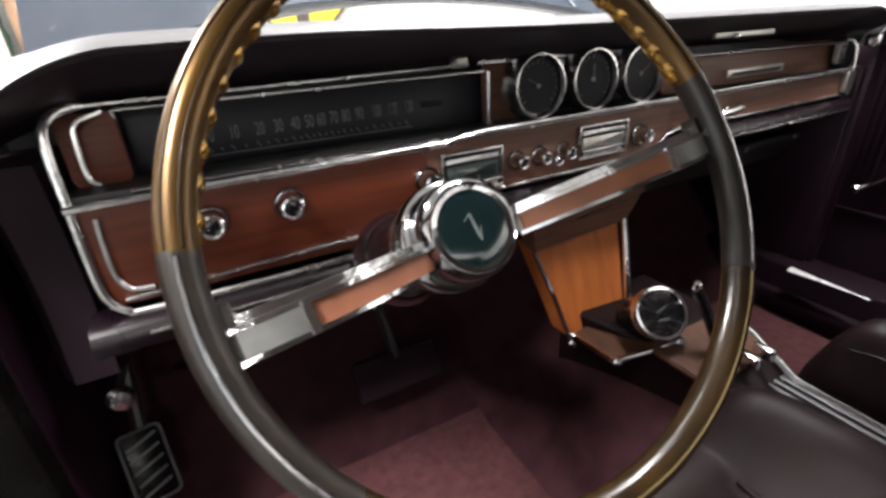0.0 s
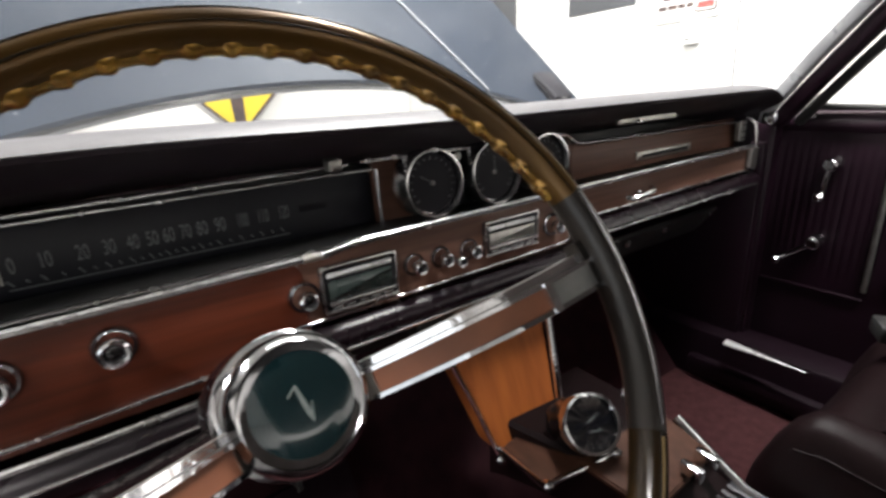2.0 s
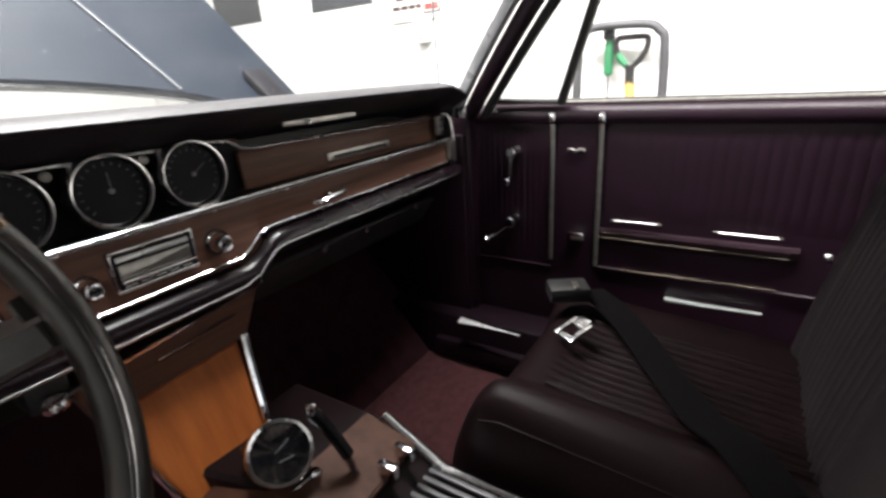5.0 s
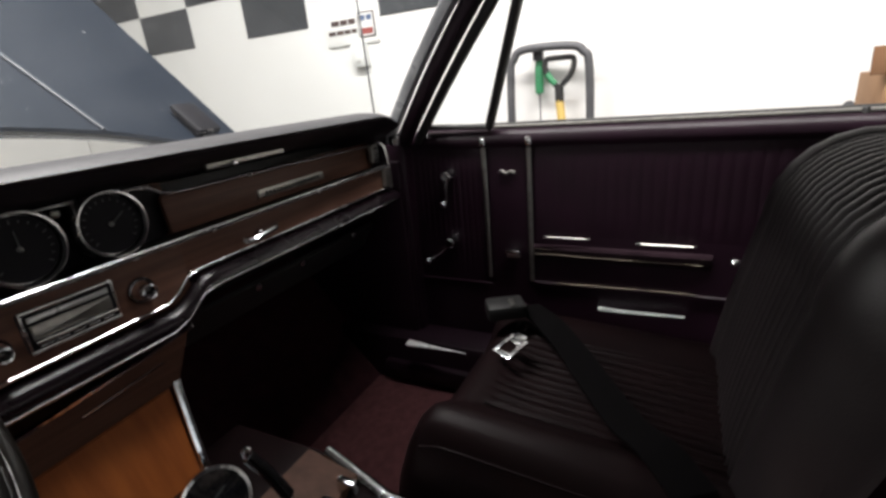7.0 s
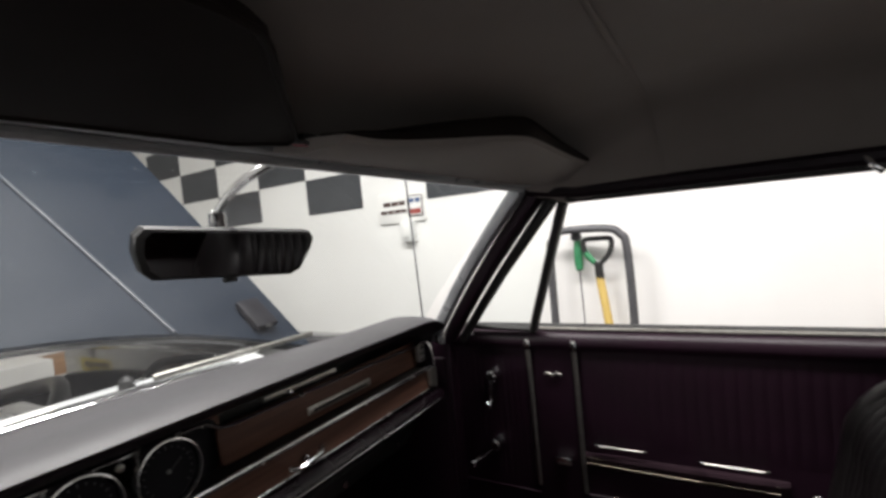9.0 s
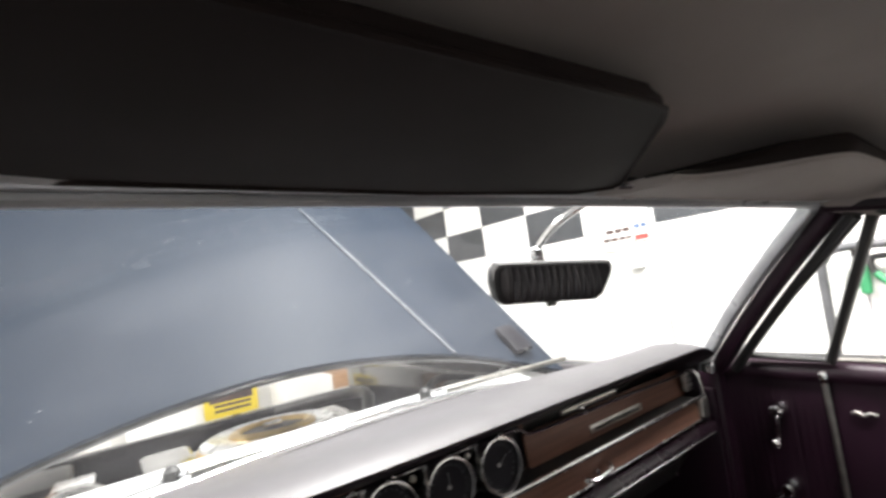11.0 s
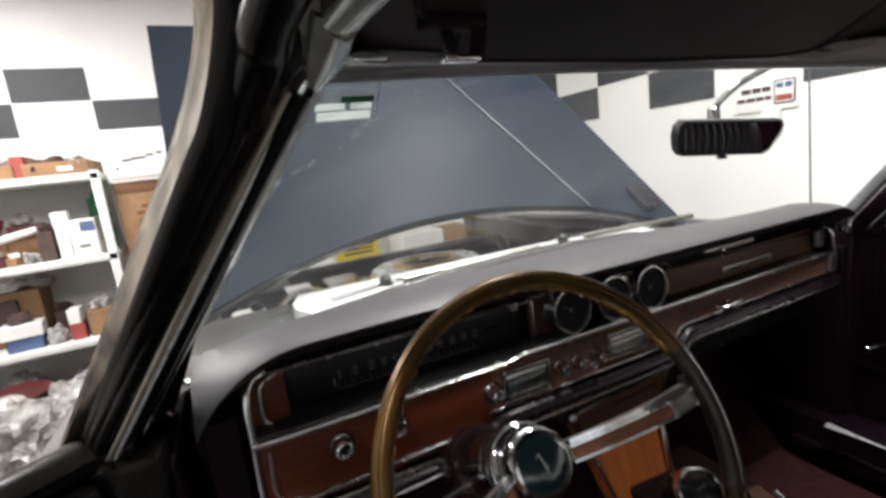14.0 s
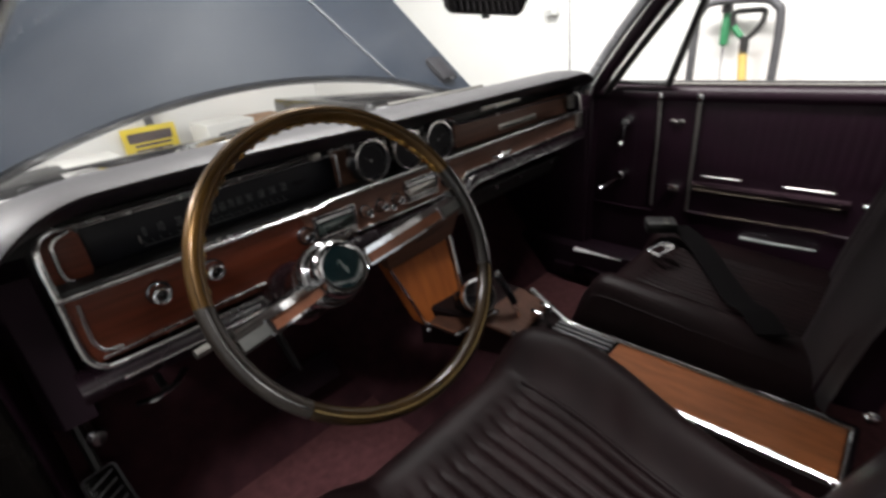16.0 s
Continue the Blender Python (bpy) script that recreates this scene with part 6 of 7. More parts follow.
part("column_tube", lathe([(0.034, 0.0), (0.036, 0.04), (0.038, 0.12), (0.042, 0.16), (0.05, 0.2), (0.05, 0.3)], facing(HM @ Vector((0, 0, -0.052)), AX), 30), "column", col)
part("collar", lathe([(0.040, 0.0), (0.0425, 0.004), (0.0425, 0.014), (0.040, 0.018)], facing(HM @ Vector((0, 0, -0.07)), AX), 30), "chrome", col)
part("dash_collar", lathe([(0.044, 0.0), (0.052, 0.008), (0.054, 0.024), (0.048, 0.030)], facing(HM @ Vector((0, 0, -0.16)), AX), 30), "column", col)
part("turn_stalk", sweep([HM @ Vector((-0.03, 0.0, -0.085)), HM @ Vector((-0.10, -0.012, -0.08)), HM @ Vector((-0.175, -0.02, -0.07))], 0.004, n=8), "chrome", col)
part("stalk_tip", sweep([HM @ Vector((-0.172, -0.02, -0.0705)), HM @ Vector((-0.19, -0.022, -0.068))], 0.006, n=8), "brushed", col)

# ---- console ----
con = thing("center_console", "walnut and chrome center console with round gauge and shift plate", "console")


def quad_slab(pts, back, mat, name, parent, label="", off=0.0):
    """A panel with four corners and a thickness along back."""
    bk = Vector(back)
    P = [Vector(p) for p in pts]
    bm = bmesh.new()
    a = [bm.verts.new(p) for p in P]
    b = [bm.verts.new(p + bk) for p in P]
    bm.faces.new(a), bm.faces.new(list(reversed(b)))
    for i in range(4):
        j = (i + 1) % 4
        bm.faces.new((a[i], a[j], b[j], b[i]))
    bmesh.ops.bevel(bm, geom=bm.edges[:], offset=0.0025, segments=2, affect="EDGES")
    return part(name, bm, mat, parent, label)


# front face takes the lit walnut, so its glow is painted
quad_slab([(0.268, 0.25, 0.726), (0.448, 0.25, 0.733), (0.428, 0.198, 0.605), (0.310, 0.196, 0.571)], (0.0, 0.05, 0.0), "wood_lit", "front_panel", con, "walnut veneer front with a pool of light in its tan colour")
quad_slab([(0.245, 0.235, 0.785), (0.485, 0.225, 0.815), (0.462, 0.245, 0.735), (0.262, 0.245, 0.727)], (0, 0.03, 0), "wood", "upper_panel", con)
part("panel_slot", sweep([(0.335, 0.233, 0.772), (0.44, 0.230, 0.783)], 0.0015, n=6), "chrome", con)
part("top_lip", sweep([(0.243, 0.232, 0.786), (0.36, 0.226, 0.800), (0.487, 0.222, 0.816)], 0.004, n=8), "chrome", con)
part("side_moulding", sweep([(0.456, 0.245, 0.740), (0.444, 0.22, 0.682), (0.432, 0.192, 0.60)], 0.0065, 0.006, n=8, up=(0, 1, 0)), "chrome", con)
part("side_moulding", sweep([(0.262, 0.245, 0.728), (0.287, 0.22, 0.65), (0.306, 0.192, 0.572)], 0.004, n=8, up=(0, 1, 0)), "chrome", con)
for bx0, by0, bz0 in ((0.304, 0.188, 0.572), (0.300, 0.092, 0.602), (0.402, 0.068, 0.614), (0.376, 0.0, 0.598)):
    part("corner_boss", lathe([(0.0075, -0.006), (0.008, 0.0), (0.0065, 0.005), (0.001, 0.0075)], facing((bx0, by0, bz0), (-0.4, -0.8, 0.4)), 14), "chrome", con)
# body of the console running back between the seats
rows = []
for k in range(21):
    f = k / 20
    y = 0.24 - 0.80 * f
    ztop = 0.612 if y > 0.06 else (0.612 - 0.055 * min(1.0, (0.06 - y) / 0.10))
    xl = 0.325 + 0.07 * min(1.0, f / 0.35)
    rows.append([(xl, y, 0.42), (xl, y, ztop - 0.006), (xl + 0.006, y, ztop), (0.524, y, ztop), (0.53, y, ztop - 0.006), (0.53, y, 0.42)])
part("console_body", loft(rows), "seatv", con)
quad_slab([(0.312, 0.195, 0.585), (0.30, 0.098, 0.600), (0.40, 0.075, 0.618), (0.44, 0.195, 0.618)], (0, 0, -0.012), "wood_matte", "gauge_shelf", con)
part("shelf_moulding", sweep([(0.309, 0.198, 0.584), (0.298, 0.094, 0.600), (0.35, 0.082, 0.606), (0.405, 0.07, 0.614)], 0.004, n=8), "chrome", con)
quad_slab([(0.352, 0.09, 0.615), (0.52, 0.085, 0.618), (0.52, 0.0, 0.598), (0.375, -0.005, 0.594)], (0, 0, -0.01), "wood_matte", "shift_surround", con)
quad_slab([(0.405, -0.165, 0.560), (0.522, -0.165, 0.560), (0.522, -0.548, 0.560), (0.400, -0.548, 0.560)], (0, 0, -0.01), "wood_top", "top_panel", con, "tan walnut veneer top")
part("edge_moulding", sweep([(0.528, 0.06, 0.614), (0.528, -0.04, 0.562), (0.528, -0.555, 0.562)], 0.009, 0.006, n=8), "chrome", con)
part("edge_moulding", sweep([(0.372, 0.0, 0.596), (0.397, -0.06, 0.562), (0.397, -0.555, 0.562)], 0.005, 0.005, n=8), "chrome", con)
part("end_moulding", sweep([(0.395, -0.555, 0.562), (0.53, -0.555, 0.562)], 0.006, n=8), "chrome", con)
for k in range(8):
    xx = 0.412 + 0.0148 * k
    part("shift_plate_rib", box((xx, -0.085, 0.5625), (0.0075, 0.15, 0.006), 0.0015), "grey_tube", con)
GN = Vector((-0.30, -0.72, 0.62)).normalized()
gp0 = part("console_gauge", lathe([(0.034, -0.055), (0.0375, -0.05), (0.0385, -0.012), (0.0395, -0.008), (0.0395, 0.004), (0.0375, 0.008), (0.034, 0.006), (0.033, 0.001)], facing((0.375, 0.092, 0.660), GN), 40), "gloss_black", con, "black console gauge pod")
GM = facing((0.375, 0.092, 0.660), GN)
part("gauge_bezel", lathe([(0.040, -0.006), (0.0405, 0.004), (0.0385, 0.010), (0.0345, 0.009), (0.0335, 0.003)], GM, 40), "chrome", gp0)
part("gauge_face", lathe([(0.001, 0.003), (0.0336, 0.003), (0.0336, 0.0), (0.001, 0.0)], GM, 36), "lens", gp0)
part("gauge_needle", box(GM @ Vector((0.004, 0.006, 0.0042)), (0.022, 0.0016, 0.0008), m=GM.to_3x3().to_4x4() @ Matrix.Rotation(0.5, 4, "Z")), "marks", gp0)
part("gauge_script", box(GM @ Vector((0.004, -0.010, 0.0042)), (0.018, 0.002, 0.0005), m=GM.to_3x3().to_4x4()), "marks", gp0)
part("gauge_foot", box((0.385, 0.13, 0.63), (0.05, 0.06, 0.05), 0.01), "gloss_black", gp0)
sh = thing("shift_lever", "black shift lever with chrome button standing in the console", "gear lever")
part("lever", sweep([(0.435, 0.03, 0.60), (0.428, 0.048, 0.655)], 0.006, n=8), "chrome", sh)
part("grip", sweep(smooth_path([(0.430, 0.036, 0.635), (0.424, 0.05, 0.665), (0.416, 0.06, 0.69), (0.411, 0.066, 0.703)], 4), 0.009, 0.008, n=12), "gloss_black", sh)
part("button", lathe([(0.006, 0), (0.006, 0.01), (0.003, 0.013)], pose(0.411, 0.066, 0.703), 10), "chrome", sh)
for bx0 in (0.455, 0.49):
    part("shift_clip", box((bx0, -0.005, 0.608), (0.012, 0.03, 0.02), 0.004), "chrome", con)

# ---- seats ----
def cushion(x0, x1, y0, y1, ztop, parent, ribs, right=1.0, taper=0.0):
    """Seat cushion: rounded front roll, side bolsters with sewn seams, and ribs that run fore and aft."""
    xc, hw = (x0 + x1) / 2, (x1 - x0) / 2

    def surf(u, f, lift=0.0):
        edge = max(0.0, (abs(u) - 0.82) / 0.18)
        z = ztop - 0.12 * edge ** 2.4
        front = max(0.0, (0.16 - f) / 0.16)
        z -= 0.11 * front ** 2.4
        grow = min(1.0, f / 0.30)
        side = 1.0 + (right - 1.0) * grow if u > 0 else 1.0
        bol = math.exp(-((abs(u) - 0.74) / 0.20) ** 2) * 0.042 * side if abs(u) > 0.46 else 0.0
        froll = math.exp(-((f - 0.17) / 0.09) ** 2) * 0.014
        z += max(bol, froll)
        if abs(u) < 0.46 and 0.24 < f:
            s = (u / 0.46 * ribs * 0.5) % 1.0
            z += 0.009 * abs(math.sin(math.pi * s)) ** 0.6 - 0.009 + 0.008 * (abs(u) / 0.46) ** 2
        z -= 0.035 * f
        w = 1.0
        if u > 0 and taper:
            w = 1 - taper * max(0.0, f - 0.2) + 0.10 * math.exp(-((f - 0.42) / 0.22) ** 2)
        return Vector((xc + hw * u * w, y0 + (y1 - y0) * f, z + lift))

    nx, ny = 281, 30
    part("cushion_top", loft([[surf(-1 + 2 * i / (nx - 1), k / ny) for i in range(nx)] for k in range(ny + 1)], closed=False), "seatv", parent)
    part("cushion_side", box((xc - 0.15 * taper * hw, (y0 + y1) / 2 - 0.01, ztop - 0.165), (2 * hw * (1 - 0.3 * taper) - 0.02, abs(y1 - y0) - 0.03, 0.13), 0.03), "seatv", parent)
    for u in (-0.47, 0.47):
        part("piping", sweep([surf(u, 0.22 + 0.78 * j / 12, 0.001) for j in range(13)], 0.0035, n=6), "seatv", parent)
    for u in (-0.90, 0.90):
        part("bolster_seam", sweep([surf(u, 0.10 + 0.90 * j / 14, 0.0005) for j in range(15)], 0.0014, n=6), "seatv", parent)


def backrest(x0, x1, yb, yt, zb, zt, parent, ribs, arc=0.06, pipe=0.54, mat="seat_back"):
    """Seat back: leaning front, rolled top of radius arc, ribbed insert between piped bolsters, rounded shoulders."""
    xc, hw = (x0 + x1) / 2, (x1 - x0) / 2
    N = 34

    def skin(u, f, lift=0.0):
        if f < 0.66:
            g = f / 0.66
            y, z = yb + (yt - yb) * g ** 1.25, zb + (zt - arc - zb) * g
            nrm = Vector((0, 1, 0.22))
        else:
            g = (f - 0.66) / 0.34 * math.pi * 0.92
            y, z = yt - arc + arc * math.cos(g), zt - arc + arc * math.sin(g)
            nrm = Vector((0, math.cos(g) + 0.22 * max(0.0, 1 - g), math.sin(g)))
        corner = max(0.0, (abs(u) - 0.58) / 0.42)
        d = -0.060 * corner ** 2.4
        zc = z - 0.10 * corner ** 2.6 * max(0.0, f - 0.35) / 0.65
        if abs(u) < pipe - 0.01:
            s = (u / (pipe - 0.01) * ribs * 0.5) % 1.0
            d += 0.008 * abs(math.sin(math.pi * s)) ** 0.6 - 0.004
        else:
            d += 0.018 * math.sin(min(1.0, max(0.0, abs(u) - pipe) / (0.98 - pipe)) * math.pi) ** 0.6
        return Vector((xc + hw * u, y, zc)) + nrm.normalized() * (d + lift)

    part("backrest", loft([[skin(-1 + 2 * i / 220, k / N) for i in range(221)] for k in range(N + 1)], closed=False), mat, parent)
    for u in (-pipe, pipe):
        part("piping", sweep([skin(u, 0.02 + 0.94 * k / 26, 0.0005) for k in range(27)], 0.0032, n=8), mat, parent)
    rr = []
    for k in range(9):
        f = k / 8
        z = zb + (zt - 0.08 - zb) * f
        y = yb + (yt - yb) * f - 0.6 * max(0.0, arc - 0.06) * f * f
        cut = 0.0 if f < 0.5 else 0.09 * ((f - 0.5) / 0.5) ** 2
        rr.append([(x0 + 0.012 + cut, y - 0.030, z), (x1 - 0.012 - cut, y - 0.030, z), (x1 - 0.025 - cut, y - 0.12, z), (x0 + 0.025 + cut, y - 0.12, z)])
    part("back_shell", loft(rr), "vinyl", parent)


ds = thing("bucket_seat", "dark vinyl driver bucket seat with sewn ribs", "seat", group="front bucket seats")
cushion(-0.215, 0.372, -0.02, -0.52, 0.640, ds, 11, 1.75, 0.45)
backrest(-0.215, 0.335, -0.53, -0.66, 0.58, 1.03, ds, 17)
part("seat_base", box((0.06, -0.28, 0.43), (0.46, 0.42, 0.14), 0.01), "black", ds)
ps = thing("bucket_seat", "dark vinyl passenger bucket seat with sewn ribs", "seat", group="front bucket seats")
cushion(0.555, 1.065, -0.02, -0.50, 0.625, ps, 12, 0.15)
backrest(0.560, 1.075, -0.455, -0.512, 0.56, 0.986, ps, 13, 0.118, 0.60)
part("seat_base", box((0.815, -0.28, 0.43), (0.44, 0.42, 0.14), 0.01), "black", ps)
part("hinge_cap", lathe([(0.012, 0), (0.012, 0.004), (0.006, 0.008)], facing((0.558, -0.571, 0.574), (-1, 0, 0)), 14), "chrome", ps)
part("latch_button", lathe([(0.008, 0), (0.008, 0.006), (0.005, 0.010), (0.001, 0.011)], facing((1.045, -0.478, 0.756), (-0.3, 1, 0.1)), 14), "chrome", ps)
rs = thing("rear_bench", "dark ribbed vinyl rear bench seat", "seat")
backrest(-0.30, 1.0, -1.40, -1.58, 0.55, 1.0, rs, 41, mat="seatv")
part("bench_base", box((0.35, -1.25, 0.47), (1.25, 0.45, 0.2), 0.05), "seatv", rs)

# seat belt lying on the passenger cushion
sb = thing("seat_belt", "black seat belt with steel latch lying on the passenger seat", "seat belt")


def ribbon(pts, w, th, wdir):
    rings = []
    P = smooth_path(pts, 5)
    for p in P:
        s = Vector(wdir).normalized() * (w / 2)
        u = Vector((0, 0, th))
        rings.append([p - s, p + s, p + s + u, p - s + u])
    return loft(rings)


part("webbing", ribbon([(0.955, -0.115, 0.664), (0.93, -0.165, 0.650), (0.87, -0.222, 0.636), (0.79, -0.28, 0.626), (0.70, -0.335, 0.634), (0.64, -0.375, 0.655), (0.585, -0.415, 0.650)], 0.054, 0.003, (0.57, -0.82, 0)), "belt", sb)
part("buckle_box", box((0.918, -0.085, 0.675), (0.055, 0.075, 0.03), 0.006, m=Matrix.Rotation(radians(30), 4, "Z")), "black", sb)
part("buckle_label", box((0.915, -0.10, 0.6915), (0.03, 0.01, 0.002), 0.0005, m=Matrix.Rotation(radians(30), 4, "Z")), "brushed", sb)
TM = facing((0.815, -0.128, 0.655), (-0.25, 0.05, 1.0), (0.5, 1, 0))
for (x0, y0, x1, y1) in ((-0.026, -0.02, 0.026, -0.012), (-0.026, 0.012, 0.026, 0.02), (-0.026, -0.012, -0.016, 0.012), (0.010, -0.012, 0.034, 0.012)):
    part("latch_plate", slab([(x0, y0), (x1, y0), (x1, y1), (x0, y1)], 0.003, TM, 0.0005), "chrome", sb)

# ---- passenger door ----
dr = tagged(new("door_1"), "closed plum vinyl passenger door with pleats and chrome strips", "car door", kind="structure")


def door_surf(y0, y1, z0, z1, x, pleat, depth, nz=14, name="door_card", mat="vinyl"):
    n = max(8, int(abs(y1 - y0) / 0.003))
    rows = []
    for k in range(nz + 1):
        f = k / nz
        z = z0 + (z1 - z0) * f
        ring = []
        for i in range(n + 1):
            y = y0 + (y1 - y0) * i / n
            d = 0.0
            if pleat:
                s = ((y - y0) / pleat) % 1.0
                d = depth * abs(math.sin(math.pi * s)) ** 0.5 * min(1.0, 6 * f, 6 * (1 - f))
            ring.append((x - d, y, z))
        rows.append(ring)
    bm = loft(rows, closed=False)
    return part(name, bm, mat, dr)


part("door_shell", box((1.155, -0.40, 0.72), (0.06, 1.28, 0.55), 0.01), "vinyl", dr)
rows = []
for i in range(25):
    y = 0.235 - 1.27 * i / 24
    rows.append([(1.175, y, 0.999), (1.135, y, 1.000), (1.122, y, 0.995), (1.115, y, 0.984), (1.114, y, 0.972), (1.118, y, 0.962), (1.175, y, 0.96)])
part("top_roll", loft(rows), "vinyl", dr)
part("sill_moulding", sweep([(1.142, 0.0, 1.003), (1.142, -1.03, 1.003)], 0.010, 0.004, n=8), "brushed", dr)
part("sill_weatherstrip", sweep([(1.165, 0.2, 1.004), (1.165, -1.03, 1.004)], 0.008, 0.006, n=8), "black", dr)
door_surf(0.215, 0.030, 0.64, 0.962, 1.122, 0.0145, 0.0018)
door_surf(0.012, -0.074, 0.60, 0.962, 1.121, 0, 0)
door_surf(-0.092, -1.0, 0.765, 0.962, 1.122, 0.022, 0.002)
door_surf(-0.092, -1.0, 0.50, 0.765, 1.121, 0, 0)
door_surf(0.215, -0.092, 0.46, 0.64, 1.119, 0, 0)
for y in (0.0205, -0.083):
    part("chrome_strip", sweep([(1.112, y, 0.984), (1.113, y, 0.955), (1.117, y, 0.90), (1.117, y, 0.65)], 0.0055, 0.003, n=8, up=(1, 0, 0)), "brushed", dr)
    part("strip_cap", box((1.111, y, 0.972), (0.008, 0.014, 0.022), 0.003), "chrome", dr)
part("low_strip", sweep([(1.117, 0.215, 0.632), (1.117, 0.02, 0.632)], 0.003, n=6), "vinyl", dr)
part("low_strip", sweep([(1.117, -0.09, 0.648), (1.117, -0.50, 0.650)], 0.003, n=6), "vinyl", dr)
bdg = smooth_path([(1.119, -0.012, 0.906), (1.117, -0.02, 0.909), (1.117, -0.03, 0.904), (1.117, -0.04, 0.909), (1.119, -0.05, 0.905)], 4)
part("door_emblem", sweep(bdg, 0.003, n=6), "brushed", dr)
# slim armrest ledge with two bright beads, and the pull bars above it
rows = []
for i in range(21):
    f = i / 20
    y = -0.085 - 0.36 * f
    w = 0.014 * min(1.0, 0.45 + 2.2 * f) * (1 - 0.35 * max(0, (f - 0.85) / 0.15) ** 2)
    rows.append([(1.122, y, 0.742), (1.122 - w + 0.004, y, 0.740), (1.122 - w, y, 0.734), (1.122 - w + 0.002, y, 0.722), (1.122 - w * 0.6, y, 0.712), (1.122, y, 0.705)])
part("armrest", loft(rows), "mat", dr)
part("armrest_trim", sweep([(1.112, -0.09, 0.7215), (1.108, -0.2, 0.7215), (1.108, -0.43, 0.7215)], 0.0013, n=6), "drip_metal", dr)
part("armrest_trim", sweep([(1.114, -0.09, 0.7320), (1.111, -0.2, 0.7320), (1.111, -0.43, 0.7320)], 0.0010, n=6), "drip_metal", dr)
for y0, y1, x in ((-0.112, -0.211, 1.110), (-0.305, -0.415, 1.100)):
    part("pull_bar", sweep([(x + 0.008, y0, 0.760), (x, y0 - 0.006, 0.762), (x, y1 + 0.006, 0.762), (x + 0.008, y1, 0.760)], 0.0024, 0.0022, n=8), "brushed", dr)
    part("bar_end", box((x + 0.001, y0 - 0.004, 0.762), (0.008, 0.010, 0.0075), 0.002), "chrome", dr)
part("lock_latch", box((1.112, -0.04, 0.722), (0.016, 0.034, 0.010), 0.003), "chrome", dr)
part("lock_latch_base", box((1.117, -0.04, 0.710), (0.01, 0.03, 0.008), 0.002), "brushed", dr)
part("low_chrome_bar", sweep([(1.105, -0.235, 0.604), (1.10, -0.30, 0.606), (1.10, -0.405, 0.609)], 0.007, 0.0045, n=8, ends=(1.25, 0.65)), "light_garnish", dr)
part("low_seam", sweep([(1.1155, -0.14, 0.650), (1.1155, -0.42, 0.655)], 0.0016, n=6), "drip_metal", dr)


def crank(y, z, dy, dz, x=1.118):
    c = part("window_crank", lathe([(0.016, 0), (0.014, 0.008), (0.012, 0.020), (0.013, 0.028), (0.009, 0.032)], facing((x, y, z), (-1, 0, 0)), 18), "chrome", dr, "chrome window crank")
    part("crank_arm", sweep([(x - 0.022, y, z), (x - 0.026, y + dy * 0.5, z + dz * 0.5), (x - 0.024, y + dy, z + dz)], 0.005, 0.004, n=8, up=(1, 0, 0)), "chrome", c)
    part("crank_knob", lathe([(0.006, 0), (0.008, 0.01), (0.009, 0.018), (0.005, 0.023)], facing((x - 0.026, y + dy, z + dz), (-1, 0, 0)), 14), "chrome", c)


crank(0.108, 0.900, 0.004, -0.062)
crank(0.112, 0.738, 0.055, -0.045)
part("lock_button", lathe([(0.006, 0), (0.006, 0.016), (0.003, 0.02)], pose(1.135, -0.64, 0.99), 10), "black", dr)
kc = thing("kick_plate", "bright metal sill trim by the passenger footwell", "trim strip")
rows = []
for k in range(11):
    f = k / 10
    c = Vector((1.010, 0.213, 0.493)).lerp(Vector((1.005, 0.052, 0.494)), f) + Vector((-0.001, 0, 0.001)) * math.sin(math.pi * f)
    w = 0.011 * (1 - f) ** 1.6 + 0.0014
    rows.append([c + Vector((w * math.cos(a6), 0, 0.45 * w * math.sin(a6))) for a6 in [2 * math.pi * j / 10 for j in range(10)]])
part("plate", loft(rows), "bright_trim", kc)

# ---- sun visors, mirror ----
v1 = thing("sun_visor", "dark vinyl driver sun visor folded up", "sun visor", group="sun visors")
VIS = [(-0.068, -0.014), (0.20, 0.000), (0.40, -0.004), (0.446, -0.022), (0.444, -0.036), (0.318, -0.156), (0.302, -0.167), (0.275, -0.172), (-0.09, -0.178), (-0.122, -0.168), (-0.135, -0.145), (-0.133, -0.11), (-0.118, -0.090), (-0.086, -0.078), (-0.074, -0.05)]


def visor_z(y):
    return 1.3415 - 0.12 * y


bm = bmesh.new()
lo = [bm.verts.new((x, y, visor_z(y) - 0.006)) for x, y in VIS]
hi = [bm.verts.new((x, y, visor_z(y) + 0.008)) for x, y in VIS]
bm.faces.new(lo), bm.faces.new(list(reversed(hi)))
for i in range(len(VIS)):
    j = (i + 1) % len(VIS)
    bm.faces.new((lo[i], lo[j], hi[j], hi[i]))
bmesh.ops.bevel(bm, geom=bm.edges[:], offset=0.0035, segments=3, affect="EDGES")
bmesh.ops.triangulate(bm, faces=bm.faces[:])
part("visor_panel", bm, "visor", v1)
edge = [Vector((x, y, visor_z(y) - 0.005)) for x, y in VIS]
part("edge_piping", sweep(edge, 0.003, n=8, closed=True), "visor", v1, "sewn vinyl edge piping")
part("visor_rod", sweep([(0.44, 0.0, 1.348), (0.485, 0.006, 1.348)], 0.004, n=8), "chrome", v1)
cm = thing("visor_clip", "chrome visor bracket on the header", "bracket")
part("clip_plate", box((-0.098, -0.086, 1.3455), (0.046, 0.024, 0.008), 0.004), "visor", cm)
part("clip_leg", box((-0.099, -0.082, 1.333), (0.010, 0.005, 0.022), 0.0018, m=Matrix.Rotation(radians(-18), 4, "X")), "chrome", cm)
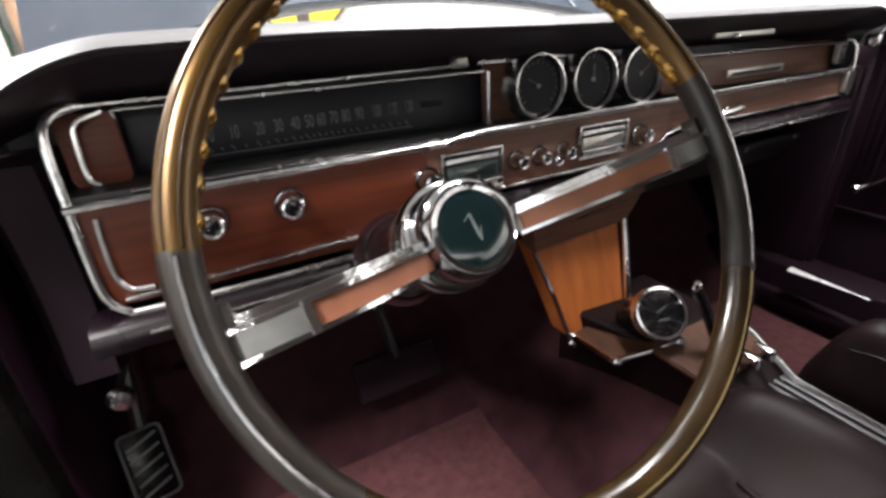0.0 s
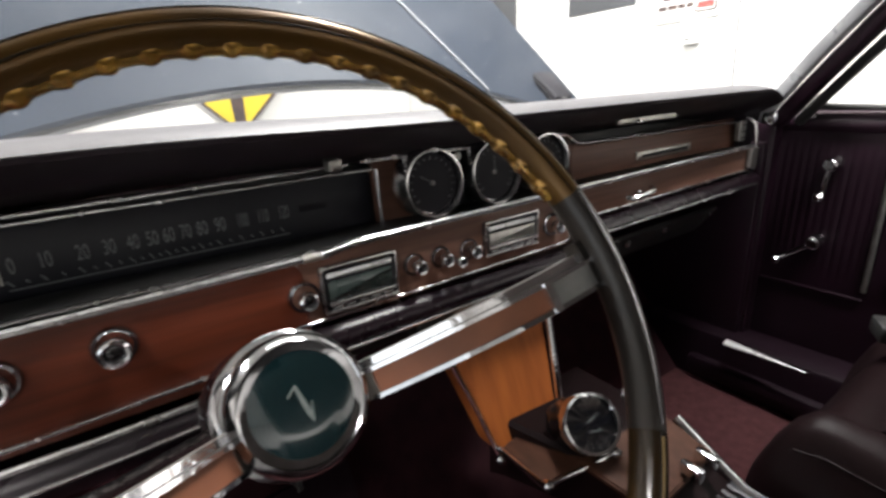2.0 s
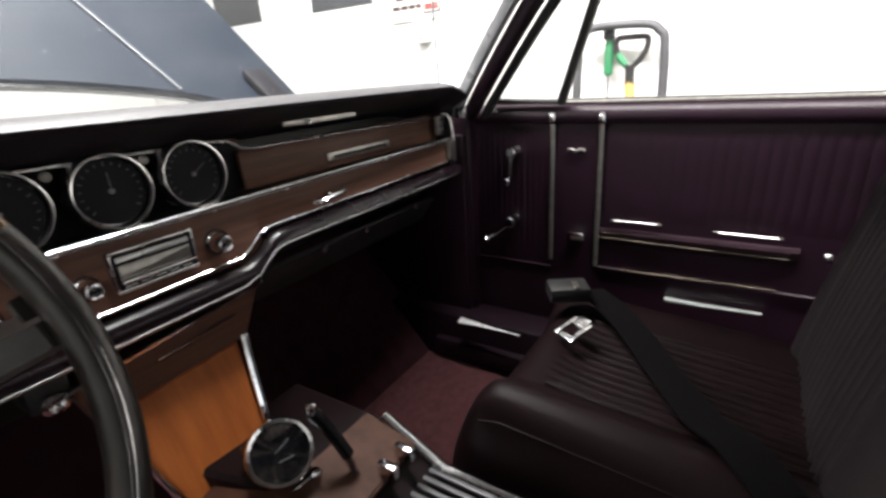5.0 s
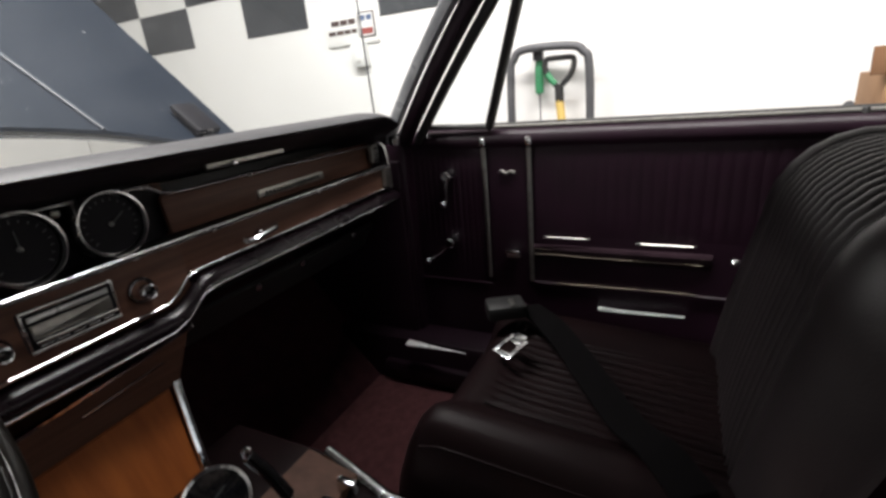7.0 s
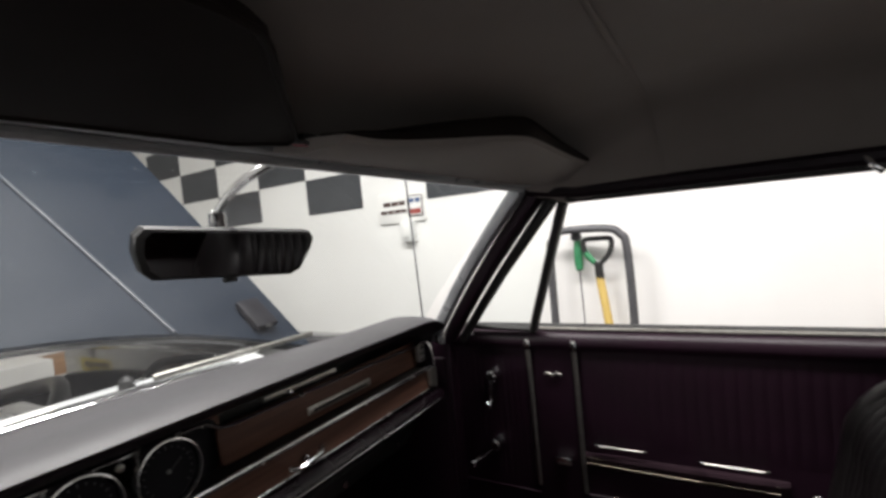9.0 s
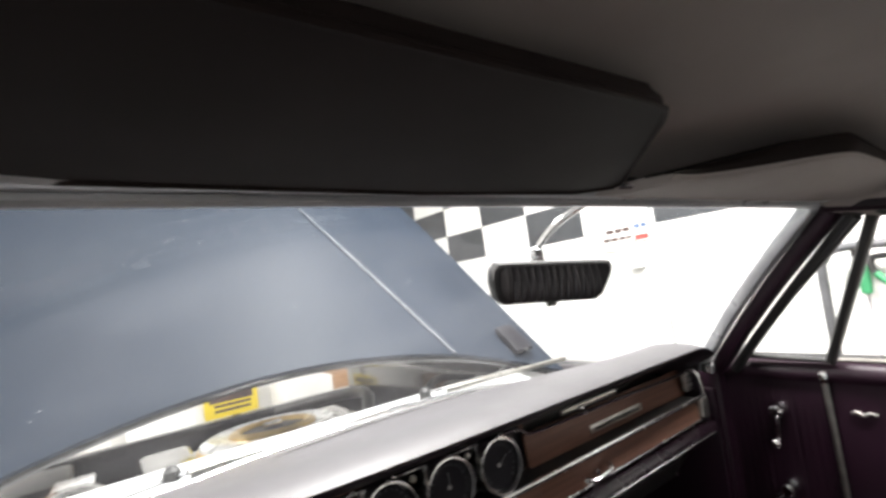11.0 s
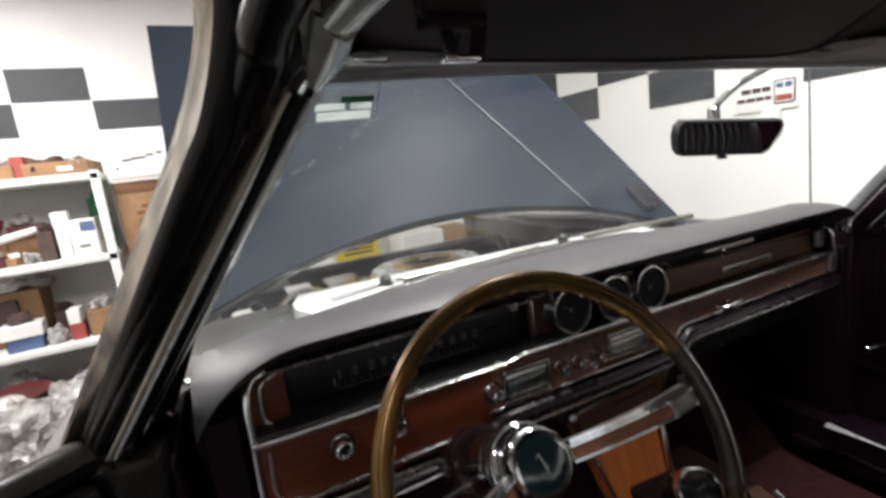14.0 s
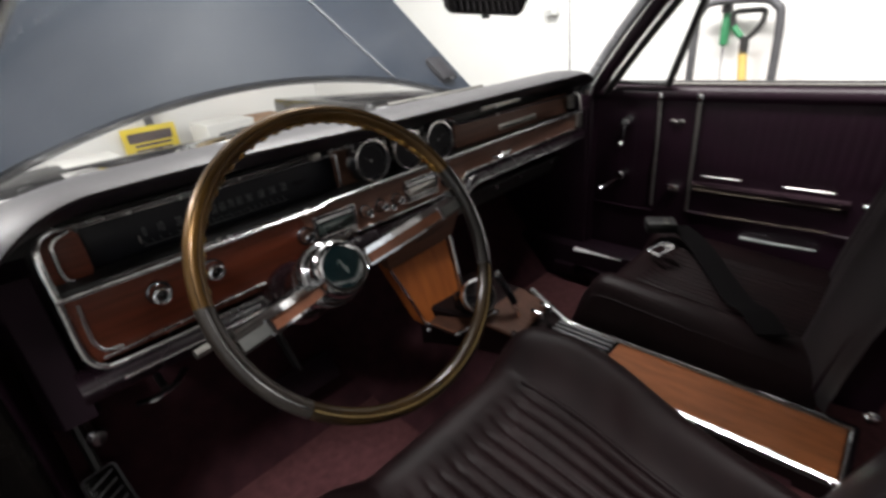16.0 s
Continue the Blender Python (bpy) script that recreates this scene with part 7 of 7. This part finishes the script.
part("clip_foot", box((-0.088, -0.074, 1.3245), (0.030, 0.012, 0.005), 0.0018), "chrome", cm)
part("clip_cheek", sweep([(-0.076, -0.086, 1.344), (-0.074, -0.074, 1.326)], 0.006, 0.004, n=8), "visor", cm)
rows, back = [], []
for i in range(41):
    f = i / 40
    x = 0.452 + 0.520 * f
    g = min(1.0, max(0.0, (f - 0.06) / 0.34))
    g = g * g * (3 - 2 * g)
    tip = max(0.0, (f - 0.80) / 0.20) ** 1.5
    y0 = min(ws_top(x).y, 0.02) - 0.012 - 0.075 * tip
    y1 = -0.088 - 0.098 * g - 0.006 * f
    z0 = ws_top(min(x, 0.93)).z + 0.002
    z1 = 1.333 + 0.006 * math.exp(-((f - 0.42) / 0.20) ** 2) - 0.006 * f
    ym, zm = (y0 + y1) / 2, (z0 + z1) / 2 - 0.007
    rows.append([(x, y0, z0), (x, ym, zm), (x, y1 + 0.010, z1 - 0.004), (x, y1 + 0.002, z1 - 0.002), (x, y1, z1 + 0.002), (x, y1 + 0.008, z1 + 0.006), (x, y0, z0 + 0.008)])
    # black strip behind the rear edge, added for the shadow between visor and headliner
    hump = 0.014 * math.sin(math.pi * min(1.0, f * 1.05)) ** 0.6 + 0.008 * math.exp(-((f - 0.33) / 0.18) ** 2)
    back.append([(x, y1 + 0.030, z1 + 0.006), (x, y1 - 0.002, z1 + 0.003), (x, y1 - 0.006, z1 + 0.004 + 0.5 * hump), (x, y1 - 0.002, z1 + 0.004 + hump), (x, y1 + 0.030, z1 + 0.008 + hump)])
v2 = thing("sun_visor", "dark vinyl passenger sun visor folded up, slightly bowed", "sun visor", group="sun visors")
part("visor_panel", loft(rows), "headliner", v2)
part("visor_gap_shade", loft(back), "visor", v2, "added black strip in place of the shade above the visor")
part("edge_piping", sweep([r[4] for r in rows], 0.0022, n=6), "headliner", v2)
part("pivot_rod", sweep([(0.446, -0.030, 1.338), (0.460, -0.050, 1.334), (0.520, -0.058, 1.333)], 0.004, n=8), "chrome", v2)
mr = thing("rear_view_mirror", "rear view mirror with dark back on a chrome arm", "mirror")
MC = Vector((0.456, 0.090, 1.239))
MM = facing(MC, Vector((-0.20, -0.975, -0.25)).normalized()) @ pose(0, 0, 0, 0, 0, -4.5)
MO = [(-0.088, 0.026), (-0.095, 0.018), (-0.095, 0.002), (-0.088, -0.018), (-0.078, -0.026), (0.070, -0.027), (0.082, -0.020), (0.094, 0.006), (0.096, 0.018), (0.090, 0.026)]
bm = slab([(x * 1.02, y * 1.02) for x, y in MO], 0.016, MM @ pose(0, 0, -0.014), 0.003)
part("mirror_shell", bm, "black", mr)
part("mirror_glass", slab([(x * 0.94, y * 0.88) for x, y in MO], 0.001, MM @ pose(0, 0, 0.0024)), "mirror", mr, "reflecting mirror glass")
part("day_night_tab", box(MM @ Vector((0.0, -0.030, -0.006)), (0.016, 0.008, 0.008), 0.002), "black", mr)
part("mirror_arm", sweep(smooth_path([MC + Vector((-0.01, 0.02, 0.02)), (0.458, 0.118, 1.283), (0.468, 0.085, 1.315), (0.492, 0.03, 1.342)], 5), 0.005, n=8), "chrome", mr)
part("arm_socket", lathe([(0.010, 0), (0.009, 0.018), (0.005, 0.022)], pose(0.459, 0.118, 1.268), 12), "chrome", mr)
part("mount_plate", box((0.497, 0.012, 1.350), (0.04, 0.05, 0.012), 0.004), "black", mr)
